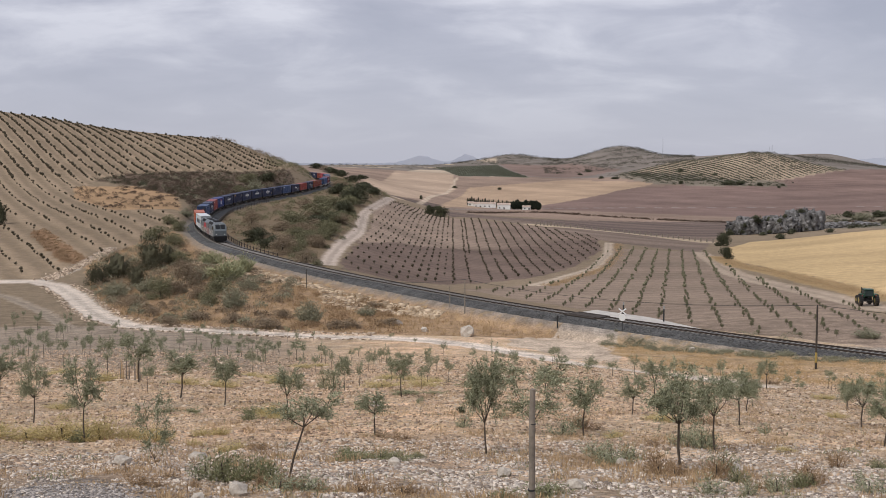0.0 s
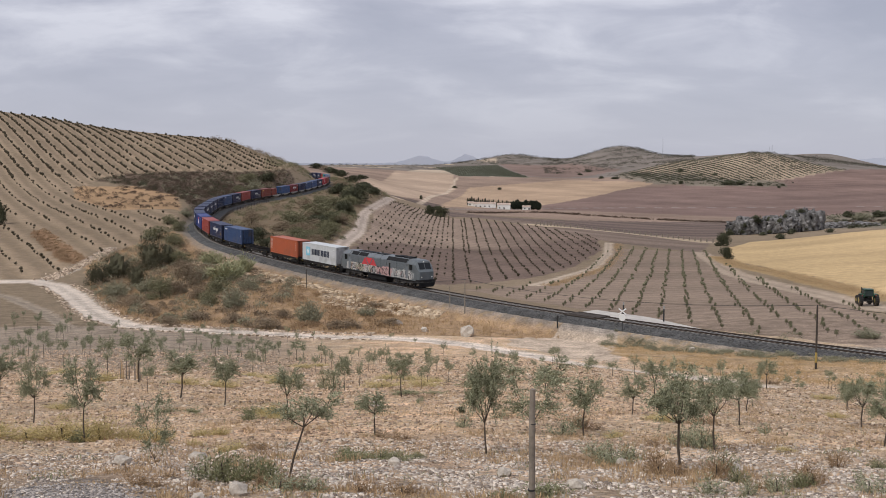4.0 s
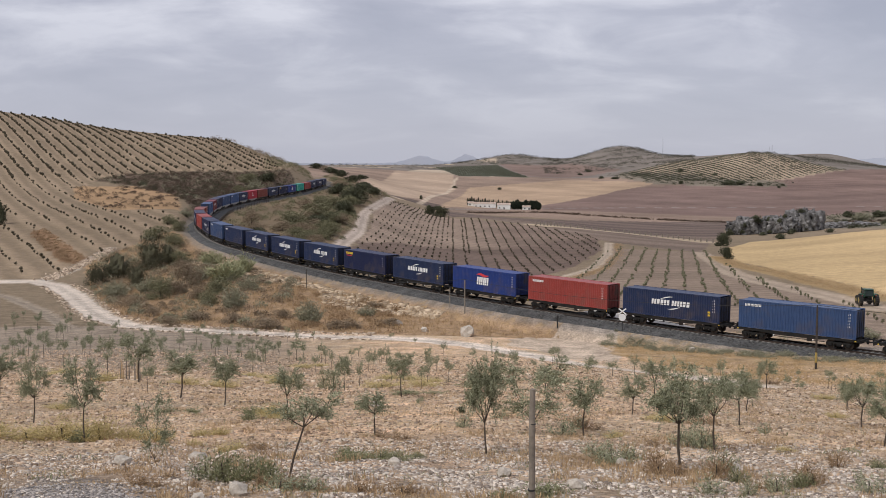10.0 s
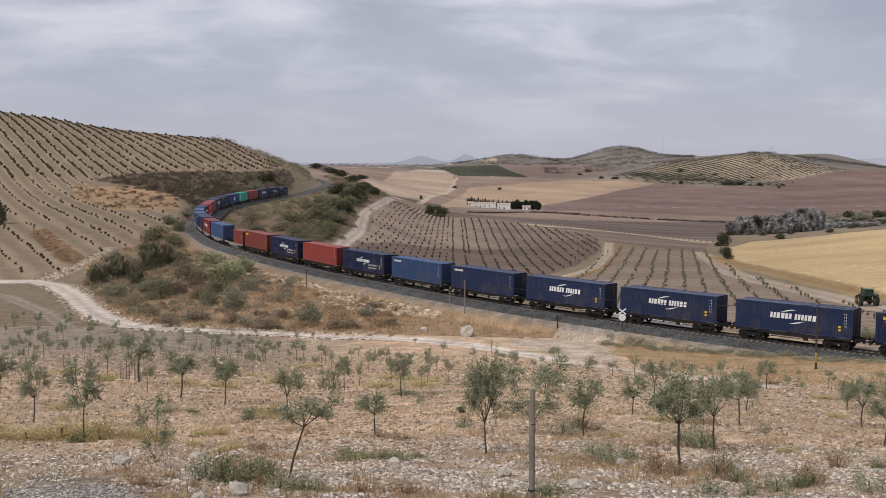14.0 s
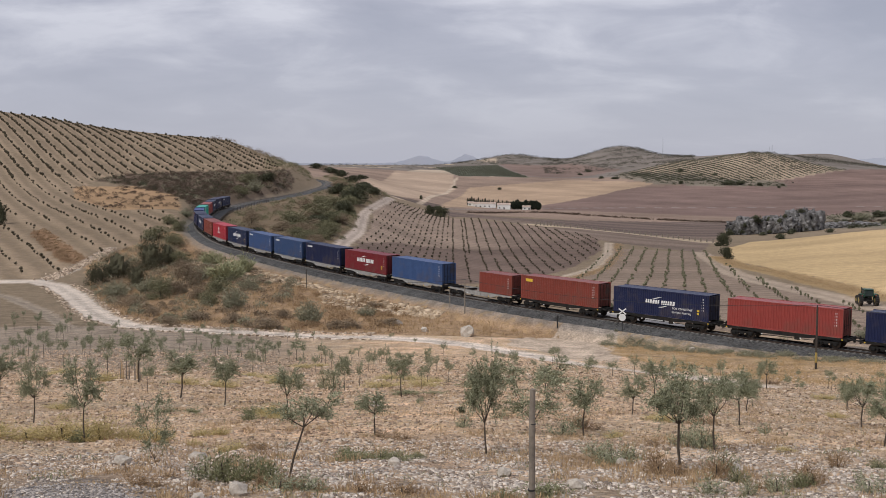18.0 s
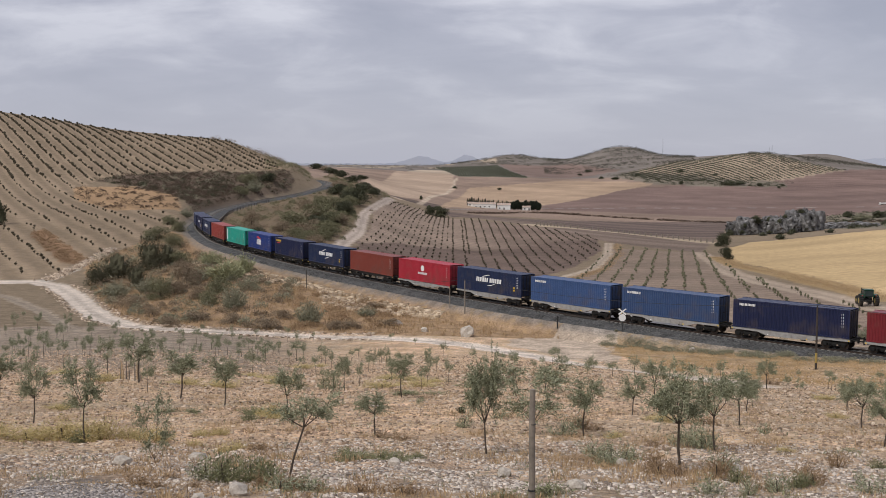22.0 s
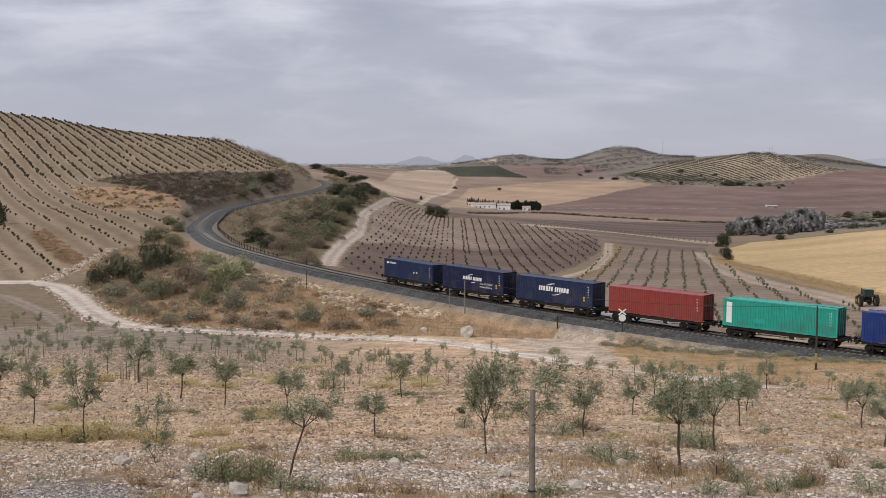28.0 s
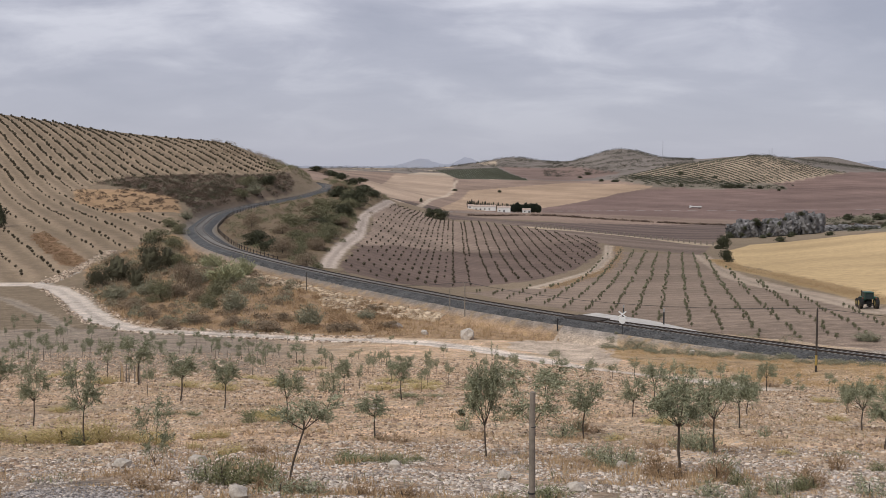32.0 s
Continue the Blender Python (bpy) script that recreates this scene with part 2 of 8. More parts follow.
def bend(a, b):
    d2 = ((a[:, None, :] - b[None, :, :]) ** 2).sum(-1)
    return 0.5 * d2 * np.log(d2 + 1e-9)


def fitted_sheet():
    c, n = chart(SPOTS[:, 0], SPOTS[:, 1]), len(SPOTS)
    m = np.zeros((n + 3, n + 3))
    m[:n, :n] = bend(c, c) + np.eye(n) * 0.01
    m[:n, n:] = np.c_[np.ones(n), c]
    m[n:, :n] = m[:n, n:].T
    # heights below the eye grow with range, so the sheet is fitted to slopes
    return c, np.linalg.solve(m, np.r_[(SPOTS[:, 2] - 20) / SPOTS[:, 1] ** 0.8, 0, 0, 0])


SHEET_C, SHEET_W = fitted_sheet()


def open_land(x, y):
    """Height of the land without the railway."""
    x, y = np.asarray(x, float).ravel(), np.asarray(y, float).ravel()
    r = np.maximum(np.hypot(x, y), 1.2)
    b = np.degrees(np.arctan2(x, y))
    bc = np.clip(b, -33, 32)
    out = np.zeros_like(r)
    for i in range(0, len(r), 40000):
        s = slice(i, i + 40000)
        c = chart(bc[s], r[s])
        k = bend(c, SHEET_C)
        out[s] = 20 + (k @ SHEET_W[:-3] + np.c_[np.ones(len(c)), c] @ SHEET_W[-3:]) * r[s] ** 0.8
    back = 18.3 - 17.3 * (1 - np.exp(-(r - 1.2) / 70)) + 8 * np.clip((r - 500) / 1500, 0, 1)
    w = np.clip((np.abs(b) - 33) / 40, 0, 1)
    w = w * w * (3 - 2 * w)
    return out * (1 - w) + back * w


# ---- the railway's line, from the south-east to the far cutting: x, y, rail height ----
LINE = [(543, -299, -5.0), (293, -99, -1.2), (137, 26, 0.6), (43.1, 100.8, 1.9), (36.9, 105.7, 2.0), (30.3, 111.2, 2.1), (25.6, 116.0, 2.2),
        (20.4, 120.9, 2.3), (14.9, 126.3, 2.4), (8.8, 132.7, 2.5), (2.2, 141.0, 2.7), (-5.3, 151.1, 2.9), (-14.1, 163.5, 3.1),
        (-24.5, 179.1, 3.4), (-37.2, 201.3, 3.8), (-48.6, 223.5, 4.1), (-63.4, 268.0, 5.0), (-72.8, 334.0, 6.2), (-71.9, 382.0, 7.2),
        (-67.6, 418.0, 7.9), (-62.5, 462.0, 8.8), (-58.6, 521.0, 10.7), (-60.6, 556.0, 11.7), (-69.5, 608.0, 12.4), (-80.0, 640.0, 12.8),
        (-112.0, 688.0, 13.6), (-180.0, 735.0, 14.8), (-300.0, 760.0, 16.8), (-430.0, 760.0, 18.5)]


def railway_line():
    p = np.array(LINE, float)
    d = np.r_[0, np.cumsum(np.hypot(*np.diff(p[:, :2], axis=0).T))]
    q = np.arange(0, d[-1], 1.0)
    line = np.stack([np.interp(q, d, p[:, k]) for k in range(3)], -1)
    for width in (31, 15):
        half = width // 2
        padded = np.concatenate([2 * line[:1] - line[half:0:-1], line, 2 * line[-1:] - line[-2:-half - 2:-1]])
        line = np.stack([np.convolve(padded[:, k], np.ones(width) / width, "valid") for k in range(3)], -1)
    s = np.r_[0, np.cumsum(np.linalg.norm(np.diff(line, axis=0), axis=1))]
    # chainage 0 lies where the line leaves the valley's mouth
    zero = s[np.argmin(np.hypot(line[:, 0] - 43.1, line[:, 1] - 100.8))]
    return line, s - zero


RAIL, CHAIN = railway_line()


def on_line(s):
    """Point of the line (rail top, middle of the track) at chainage s."""
    return np.array([np.interp(s, CHAIN, RAIL[:, k]) for k in range(3)])


def off_line(x, y):
    """Distance to the line, the rail's height there, and the signed side (positive: uphill, north-east)."""
    x, y = np.asarray(x, float).ravel(), np.asarray(y, float).ravel()
    d, z, side = np.full(len(x), 1e4), np.zeros(len(x)), np.zeros(len(x))
    pts = RAIL[::2]
    tang = np.gradient(pts[:, :2], axis=0)
    tang /= np.linalg.norm(tang, axis=1)[:, None]
    near = np.flatnonzero((np.hypot(x, y) > 60) & (np.hypot(x, y) < 1000))
    for i in range(0, len(near), 8000):
        k = near[i:i + 8000]
        d2 = (x[k, None] - pts[None, :, 0]) ** 2 + (y[k, None] - pts[None, :, 1]) ** 2
        j = d2.argmin(1)
        along = (x[k] - pts[j, 0]) * tang[j, 0] + (y[k] - pts[j, 1]) * tang[j, 1]
        across = -(x[k] - pts[j, 0]) * tang[j, 1] + (y[k] - pts[j, 1]) * tang[j, 0]
        over = np.where((j == 0) | (j == len(pts) - 1), np.abs(along), 0)
        d[k], z[k], side[k] = np.hypot(across, over), pts[j, 2], -np.sign(across)
    return d, z, side


def land(x, y):
    """Height of the finished ground, with the railway's banks and cuttings."""
    base = open_land(x, y)
    d, z, side = off_line(x, y)
    bed = z - 0.75
    out = np.maximum(d - 3.4, 0)
    # inside of the bend the ground lies open beside the line
    rise = np.where((side > 0) & (np.asarray(y, float).ravel() > 250), 0.02, 0.75)
    shaped = np.clip(base, bed - 0.55 * out, bed + rise * out)
    w = np.clip((d - 45) / 30, 0, 1)
    return shaped * (1 - w) + base * w


def spot(x, y):
    return float(land([x], [y])[0])
# ---- plan of fields and tracks ----
HILL_GROVE = [
    (-251.8, 598.4), (-230.9, 628.7), (-176.1, 613.5), (-125.2, 614.3), (-87.21, 550.6), (-79.51, 519.5), (-117.1, 478.5), (-137.1, 421), (-132.7, 387.8),
    (-126.1, 356.9), (-77.9, 297.7), (-72.53, 302), (-66.26, 252.8), (-66.8, 230.8), (-68.7, 213.2), (-69.53, 202.1), (-72.12, 183.3), (-77.36, 181.6),
    (-114.7, 194.9), (-298.9, 514.3)]
BARE_SLOPE = [
    (-135.5, 383.8), (-118, 402), (-94.2, 368), (-76.48, 304.9), (-95.32, 301.9), (-122.6, 347)]
SCRUB_BANK = [
    (-136.4, 408.4), (-133.2, 445.8), (-116.6, 476.5), (-82.81, 505.3), (-75.43, 510.7), (-70.49, 495), (-67.63, 460.5), (-71.85, 423.7), (-75.48, 354.4),
    (-74.22, 312.6), (-94.2, 368), (-118, 402)]
VERGE = [
    (-68.45, 198.9), (-66.26, 252.8), (-58.33, 242.5), (-31.38, 184.1), (-16.04, 160.4), (1.194, 137.1), (14.53, 123.4), (13.3, 118.3), (1.022, 117.1),
    (-11.99, 119.4), (-28.6, 120.8), (-38.55, 125.4), (-58.74, 173.1)]
VERGE_EAST = [
    (19.63, 123.7), (26.35, 116.1), (40.72, 94.98), (30.43, 70.84), (23.07, 83.27), (20.32, 89.27), (16.41, 108.8)]
SPUR_SCRUB = [
    (-58.88, 267.9), (-67.47, 324.9), (-68.01, 414.1), (-59.18, 489.4), (-69.66, 649), (-112.3, 972.7), (-123.7, 1247), (-26.13, 514.7), (-24.88, 319.2),
    (-23.88, 215.8), (-20.06, 190.4), (-29.14, 189.1), (-43.52, 226.8)]
KNOLL_GROVE = [
    (-20.2, 206.9), (-20.6, 250.1), (-21.4, 309.5), (-24.5, 372.0), (-22.0, 495.7), (-10.9, 516.4), (3.9, 483.5), (40.4, 452.3), (59.8, 402.9), (51.5, 339.4), (34.9, 278.2), (21.3, 243.7), (7.7, 217.0), (-9.0, 196.1), (-18.5, 193.3)]
VALLEY_GROVE = [
    (3.91, 199.7), (27.08, 230.6), (56.62, 346.9), (88.66, 350.8), (72.79, 259.7), (59.29, 138.8), (44.83, 104.7), (34.9, 124), (24.04, 159.9)]
DARK_FIELD = [
    (4.412, 509.8), (66.51, 569), (138.4, 525.8), (86.38, 349.3), (62.6, 377.5), (40.93, 455.5)]
STUBBLE_FIELD = [
    (104.4, 384.4), (132.8, 448.8), (185.2, 436.3), (272.5, 451.2), (81.99, 134.8), (73.65, 172.7), (79.55, 219.8), (85.61, 305.7)]
PLOUGHED_FIELD = [
    (-46.03, 906.8), (-2.059, 952.4), (1.917, 590.9), (528.3, 1247), (191.2, 450.6), (261.7, 736.9), (197.2, 719.9), (138.4, 525.8), (66.51, 569), (4.306,
    497.5)]
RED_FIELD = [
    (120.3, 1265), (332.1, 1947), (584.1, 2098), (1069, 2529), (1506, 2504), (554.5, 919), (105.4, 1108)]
PALE_FIELD = [
    (-24.32, 536), (43.4, 1748), (259.3, 2226), (436.9, 2098), (319.3, 1872), (122.2, 1285), (8.128, 939.9)]
ROUND_FIELD = [
    (-87.18, 1122), (-103.5, 2286), (19.31, 2239), (19.77, 1664), (-23.32, 981.2), (-46.03, 906.8)]
GREEN_GROVE = [
    (-20.55, 2724), (154.2, 2980), (185.2, 2274), (30.22, 2155)]
FAR_GROVE = [
    (408.7, 2399), (586.9, 2619), (799.6, 2624), (838.8, 2528), (921.4, 2387), (562.9, 2062), (424, 2148)]
BROWN_FIELD = [
    (164.3, 3018), (368.9, 3030), (430, 2524), (273.7, 2350), (187.7, 2384)]
DRY_PATCH = [
    (-99.14, 249.4), (-97.59, 255.3), (-71.14, 206.8), (-70.1, 199), (-75.38, 204.6)]
YARD = [
    (6.3, 115.0), (9.5, 119.5), (13.3, 121.0), (14.5, 122.7), (18.6, 121.2), (19.7, 119.7), (19.2, 114.6), (16.8, 97.4), (14.0, 92.7), (11.6, 97.9), (9.1, 107.3)]
FAR_SCRUB = [
    (415.7, 2440), (490.9, 2299), (583.3, 2137), (707.6, 2165), (676.3, 2061), (512.8, 1996), (417.1, 2056), (377.9, 2290)]
ROCK_SCRUB = [
    (377.7, 1057), (500.9, 1182), (540.9, 984.6), (232.4, 422.5), (188, 442.8), (230.6, 639.5)]
GRAVEL_TURNOUT = [
    (-7.907, 18.29), (-5.984, 17.11), (-4.161, 14.37), (-2.597, 8.925), (-3.95, 9.072)]
MAIN_TRACK = [
    (-97.8, 182.9), (-76.4, 179.2), (-71.5, 181.7), (-66.0, 177.6), (-58.9, 165.5), (-51.2, 148.8), (-44.2, 134.4), (-37.8, 125.0), (-31.7, 119.9), (-24.6, 117.2), (-18.3, 118.1), (-11.7, 116.1), (-7.9, 116.1), (-2.7, 114.0), (2.8, 109.6), (6.6, 103.8), (9.5, 98.4), (11.4, 92.4), (13.2, 87.2), (17.0, 84.8), (21.2, 79.7), (22.2, 74.3)]
KNOLL_TRACK = [
    (-25.2, 517.3), (-24.1, 429.3), (-25.6, 394.1), (-26.7, 373.8), (-26.7, 353.0), (-25.6, 331.1), (-24.4, 308.6), (-23.1, 284.1), (-23.1, 262.9), (-23.4, 244.8), (-23.3, 230.8), (-22.9, 215.0), (-22.0, 198.2)]
EDGE_TRACK = [
    (19.21, 219.4), (29.13, 248.2), (39.74, 275.1), (50.42, 319.4), (59.64, 374.3)]
FIELD_TRACK = [
    (-25.45, 561), (-14.28, 1101), (14.63, 1694), (27.15, 2098)]
BANK_TRACK = [
    (86.38, 349.3), (70.01, 249.8), (66.85, 199.6), (63.76, 149.3)]
FAR_ROAD = [
    (-1.834, 848.1), (103.2, 1150), (215.4, 1261), (323.9, 1331), (452.6, 1393), (537.9, 1390), (628.9, 1145)]
FIELD_EDGE = [
    (42.06, 468.1), (58.25, 498.2), (91.2, 532.9), (107, 498.9), (116.5, 449.8)]
STUBBLE_BANK = [
    (86.29, 327.3), (80.71, 288.2), (77.9, 232.8), (73.81, 195), (70.6, 165.5)]
WALL_EDGE = [
    (-70.0, 184.2), (-69.7, 190.3), (-69.4, 201.7), (-69.6, 209.5), (-70.5, 220.8)]
LOWER_TRACK = [
    (-78.38, 170.8), (-66.69, 160.4), (-55.46, 143.6), (-41.79, 117.1)]
# ---- where things grow: x, y, then height and spread (trees) or width and height (shrubs) ----
OLIVES = [
    (-16.7, 38.7, 2.08, 1.17), (-12.5, 31.4, 1.69, 0.86), (-9.0, 25.8, 1.99, 0.85), (-15.0, 50.9, 2.32, 1.53), (-11.0, 43.2, 2.15, 1.37), (-8.2, 38.7,
    1.95, 1.02), (-4.9, 32.4, 1.57, 0.86), (-1.7, 25.7, 1.19, 0.85), (-1.6, 40.4, 1.84, 1.00), (-4.5, 47.3, 1.66, 0.78), (4.4, 44.5, 1.15, 0.98), (3.6,
    26.3, 1.56, 0.90), (5.9, 32.1, 1.32, 0.79), (8.3, 40.5, 1.67, 0.85), (4.2, 18.1, 1.97, 1.05), (5.8, 21.9, 1.66, 0.90), (8.3, 28.8, 1.53, 0.98), (11.1,
    37.6, 1.40, 0.93), (22.0, 70.1, 2.00, 1.15), (13.2, 32.4, 1.60, 1.07), (19.2, 48.8, 1.61, 0.96), (9.8, 22.8, 1.34, 0.78)]
LEAN_OLIVES = [
    (-2.6, 17.2, 1.52, 0.90)]
TALL_OLIVES = [
    (0.9, 21.3, 2.21, 0.74)]
SPARSE_OLIVES = [
    (2.4, 26.8, 1.99, 1.62), (-5.4, 19.3, 1.49, 0.43)]
SAPLINGS = [
    (-35.9, 86.2, 1.37, 0.61), (-33.2, 82.8, 1.45, 0.54), (-31.2, 80.8, 2.08, 0.88), (-26.5, 72.1, 1.89, 0.71), (-31.0, 91.1, 1.29, 0.70), (-18.7, 57.6,
    2.27, 0.50), (-23.1, 85.4, 1.63, 0.61), (-24.8, 104.1, 1.82, 0.74), (-22.0, 98.4, 1.50, 0.91), (-19.8, 90.0, 1.57, 0.69), (-19.3, 92.5, 1.42, 0.76),
    (-17.5, 89.8, 1.72, 0.83), (-11.8, 64.0, 1.61, 0.32), (-18.1, 101.6, 1.11, 0.50), (-15.6, 90.9, 1.94, 0.94), (-15.5, 94.3, 1.13, 1.03), (-12.7, 89.7,
    1.96, 1.18), (-10.5, 89.2, 1.76, 0.73), (-9.9, 87.1, 1.38, 0.62), (-8.8, 81.7, 1.52, 0.40), (-8.2, 92.6, 1.11, 0.56), (-7.9, 96.5, 1.06, 0.69), (-4.5,
    66.2, 1.52, 0.72)]
FAR_SAPLINGS = [
    (-5.4, 91.1, 1.20, 0.65), (-4.7, 85.1, 1.63, 0.79), (-5.4, 109.3, 1.19, 0.54), (-2.9, 108.2, 0.71, 0.53), (-0.9, 61.3, 1.75, 0.47), (0.1, 93.7, 1.59,
    0.67), (-0.7, 79.1, 0.87, 0.48), (4.1, 73.4, 1.04, 0.60), (6.9, 60.1, 1.51, 0.79), (10.1, 69.6, 1.22, 0.72), (10.9, 66.2, 1.16, 0.76), (14.7, 79.4,
    1.39, 0.96), (13.9, 71.8, 1.26, 0.43), (17.1, 76.7, 1.43, 0.55), (14.4, 60.8, 1.66, 0.87), (20.8, 77.3, 1.65, 0.80), (20.1, 78.1, 1.07, 0.51), (21.4,
    69.7, 1.53, 0.53), (26.0, 81.1, 0.89, 0.53), (32.7, 77.1, 1.18, 0.59), (-0.7, 31.8, 0.61, 0.23), (-4.7, 44.5, 1.10, 0.63), (28.3, 82.2, 0.86, 0.36)]
OAK_SHRUBS = [
    (-75.9, 455.0, 8.8, 5.4), (-45.2, 454.8, 11.3, 5.9), (-27.7, 337.3, 8.4, 4.7), (-33.3, 274.4, 5.9, 3.3), (-31.5, 292.9, 7.0, 3.8), (-41.8, 234.6, 7.6,
    3.8), (-36.7, 222.9, 6.0, 3.4), (-32.7, 380.2, 9.5, 7.8), (-28.3, 405.7, 13.2, 5.7), (-37.0, 476.3, 10.3, 4.6), (-24.8, 441.5, 7.2, 3.3), (-88.4,
    1138.6, 16.0, 6.1), (-119.0, 1109.4, 17.9, 8.4), (-104.0, 1077.2, 17.4, 8.1), (-50.1, 583.6, 10.7, 4.7), (-38.0, 506.7, 8.2, 3.8), (-29.8, 452.1, 6.8,
    3.2), (-143.6, 1189.7, 21.8, 7.7), (-6.0, 490.0, 7.0, 5.6), (-1.0, 487.0, 9.0, 6.4), (-3.3, 555.5, 5.4, 3.0), (109.4, 406.7, 7.5, 6.2), (86.0, 315.7,
    4.8, 4.5), (193.7, 693.5, 3.0, 6.0)]
OAK_SHRUBS_FAR = [
    (-113.1, 267.5, 3.2, 7.2), (145.1, 449.3, 6.3, 2.9), (195.7, 575.4, 6.2, 3.7), (173.9, 468.2, 5.1, 2.3), (169.7, 508.7, 4.4, 2.5), (161.0, 525.3, 5.1,
    2.3), (284.1, 794.1, 7.7, 5.2), (378.7, 977.6, 15.9, 7.4), (396.0, 949.5, 18.5, 8.2), (281.0, 705.4, 7.6, 3.4), (299.1, 707.7, 6.1, 3.1), (357.3,
    2588.8, 22.3, 8.4), (321.6, 2465.0, 15.9, 5.3), (343.6, 2267.5, 15.9, 6.1), (362.6, 2233.3, 14.5, 4.8), (430.0, 2304.9, 17.4, 7.5), (525.3, 2314.6,
    17.5, 10.0), (465.9, 2051.0, 13.3, 7.7), (573.0, 2209.4, 16.7, 6.0), (619.8, 2047.5, 19.9, 7.7), (556.7, 2039.1, 39.6, 9.9), (581.1, 2047.5, 33.1,
    8.8), (674.9, 2081.1, 11.2, 5.6), (-20.7, 982.8, 4.2, 4.8), (19.3, 1700.7, 11.0, 4.6), (93.1, 1725.4, 9.3, 4.7), (649.0, 2024.3, 8.7, 5.5), (368.1,
    2230.2, 19.2, 6.0), (545.3, 2217.6, 12.0, 4.8), (642.8, 2182.8, 11.8, 4.7), (92.0, 1091.2, 5.9, 2.4)]
ALMOND_SHRUBS = [
    (-57.2, 182.8, 6.2, 6.0), (-54.3, 193.8, 6.5, 6.9), (-50.6, 172.0, 4.2, 4.7), (-58.9, 176.9, 4.3, 4.0), (-53.2, 200.7, 4.4, 4.9)]
GREY_SHRUBS = [
    (-50.0, 158.8, 5.2, 3.3), (-46.0, 162.0, 4.4, 3.0), (-40.9, 173.5, 5.7, 2.8), (-29.3, 156.5, 3.8, 2.4), (-72.3, 294.5, 4.8, 2.9), (-75.4, 417.9, 9.0,
    5.0), (-27.5, 136.6, 4.5, 3.3), (-16.3, 126.6, 4.3, 3.3), (-10.0, 136.5, 3.3, 1.5), (353.1, 880.7, 19.1, 7.6), (46.5, 113.3, 3.7, 1.1), (19.6, 117.2,
    0.6, 0.3), (34.1, 102.9, 2.3, 0.6), (31.8, 109.6, 3.0, 0.6), (28.7, 112.9, 2.5, 0.6), (23.9, 116.3, 1.9, 0.5)]
GREEN_SHRUBS = [
    (-30.1, 218.3, 5.5, 3.1), (-23.7, 194.8, 2.8, 1.5), (-30.2, 232.7, 5.1, 3.6), (-27, 244.3, 5.3, 3.2), (-26.5, 265.8, 5.2, 3.2), (-31.4, 291.7, 6.3, 3.8), (-30.9, 337.9, 6.2, 4),
    (-41.7, 153.6, 5.0, 3.8), (-33.6, 154.9, 5.1, 3.4), (-70.2, 268.0, 5.8, 3.2), (-64.4, 255.1, 4.7, 3.3), (-82.6, 445.0, 9.6, 5.8), (-77.3, 398.6, 7.7,
    4.3), (-49.9, 198.1, 4.8, 3.2), (-32.1, 142.6, 3.9, 2.7), (-57.6, 224.0, 4.9, 3.6), (-64.8, 237.3, 7.7, 4.1), (-36.8, 414.9, 9.0, 5.4), (-27.1, 373.6,
    8.9, 4.8), (-27.8, 299.2, 7.4, 4.2), (-26.0, 254.1, 6.3, 3.6), (-30.5, 235.4, 6.4, 3.3), (-34.3, 239.8, 6.5, 3.4), (-29.7, 381.9, 8.3, 4.5), (-43.2,
    365.1, 7.9, 3.9), (-23.3, 200.5, 4.4, 2.4), (-39.3, 275.1, 10.4, 4.5), (-37.3, 308.2, 11.7, 5.7), (-36.7, 349.5, 11.3, 5.7), (-28.9, 255.6, 8.3, 3.9),
    (-48.6, 523.2, 8.5, 4.0)]
BROWN_SHRUBS = [
    (-34, 224.7, 6.1, 3.9), (-26.3, 205.5, 3.8, 2.5), (-35, 244.9, 6.2, 3.5), (-26.7, 226.1, 3.7, 3), (-31.4, 258.6, 6.2, 3.7), (-28, 297, 4.8, 3.2), (-37.2, 307, 7.4, 4), (-38.2, 283.8, 7.1, 3.4), (-38.5, 233.5, 5.1, 2.6), (-45.3, 254.1, 4.2, 3.6),
    (-40.8, 165.4, 5.4, 5.4), (-40.7, 157.8, 4.7, 3.0), (-20.1, 130.0, 3.2, 1.4), (-11.1, 124.1, 3.4, 1.4), (-6.5, 126.7, 2.8, 1.2), (-37.7, 134.7, 2.9,
    1.5), (-12.6, 122.4, 3.0, 1.7), (-43.0, 145.2, 3.2, 2.0), (-30.3, 126.8, 4.1, 1.7), (-32.5, 123.2, 2.7, 1.5), (-25.5, 125.2, 2.7, 1.4), (-20.9, 121.9,
    4.7, 1.5), (-9.7, 144.3, 3.1, 1.4), (-35.4, 149.9, 3.3, 2.4), (-25.8, 227.6, 6.2, 3.2), (-39.9, 259.2, 6.2, 3.1), (-46.1, 349.4, 7.6, 3.8), (-32.7,
    212.6, 6.9, 4.4), (-49.9, 272.0, 5.9, 5.9), (-24.4, 184.5, 6.0, 3.0), (-50.3, 506.9, 10.9, 4.9), (-27.7, 293.8, 8.0, 3.5), (-32.5, 246.0, 8.0, 4.0),
    (-131.8, 1170.3, 16.4, 6.3)]
REED_SHRUBS = [
    (-35.6, 170.8, 7.4, 4.2), (-34.7, 180.4, 4.9, 3.9), (-43.5, 195.7, 5.3, 3.0)]
ROUND_SHRUBS = [
    (0.6, 33.0, 0.4, 0.3)]


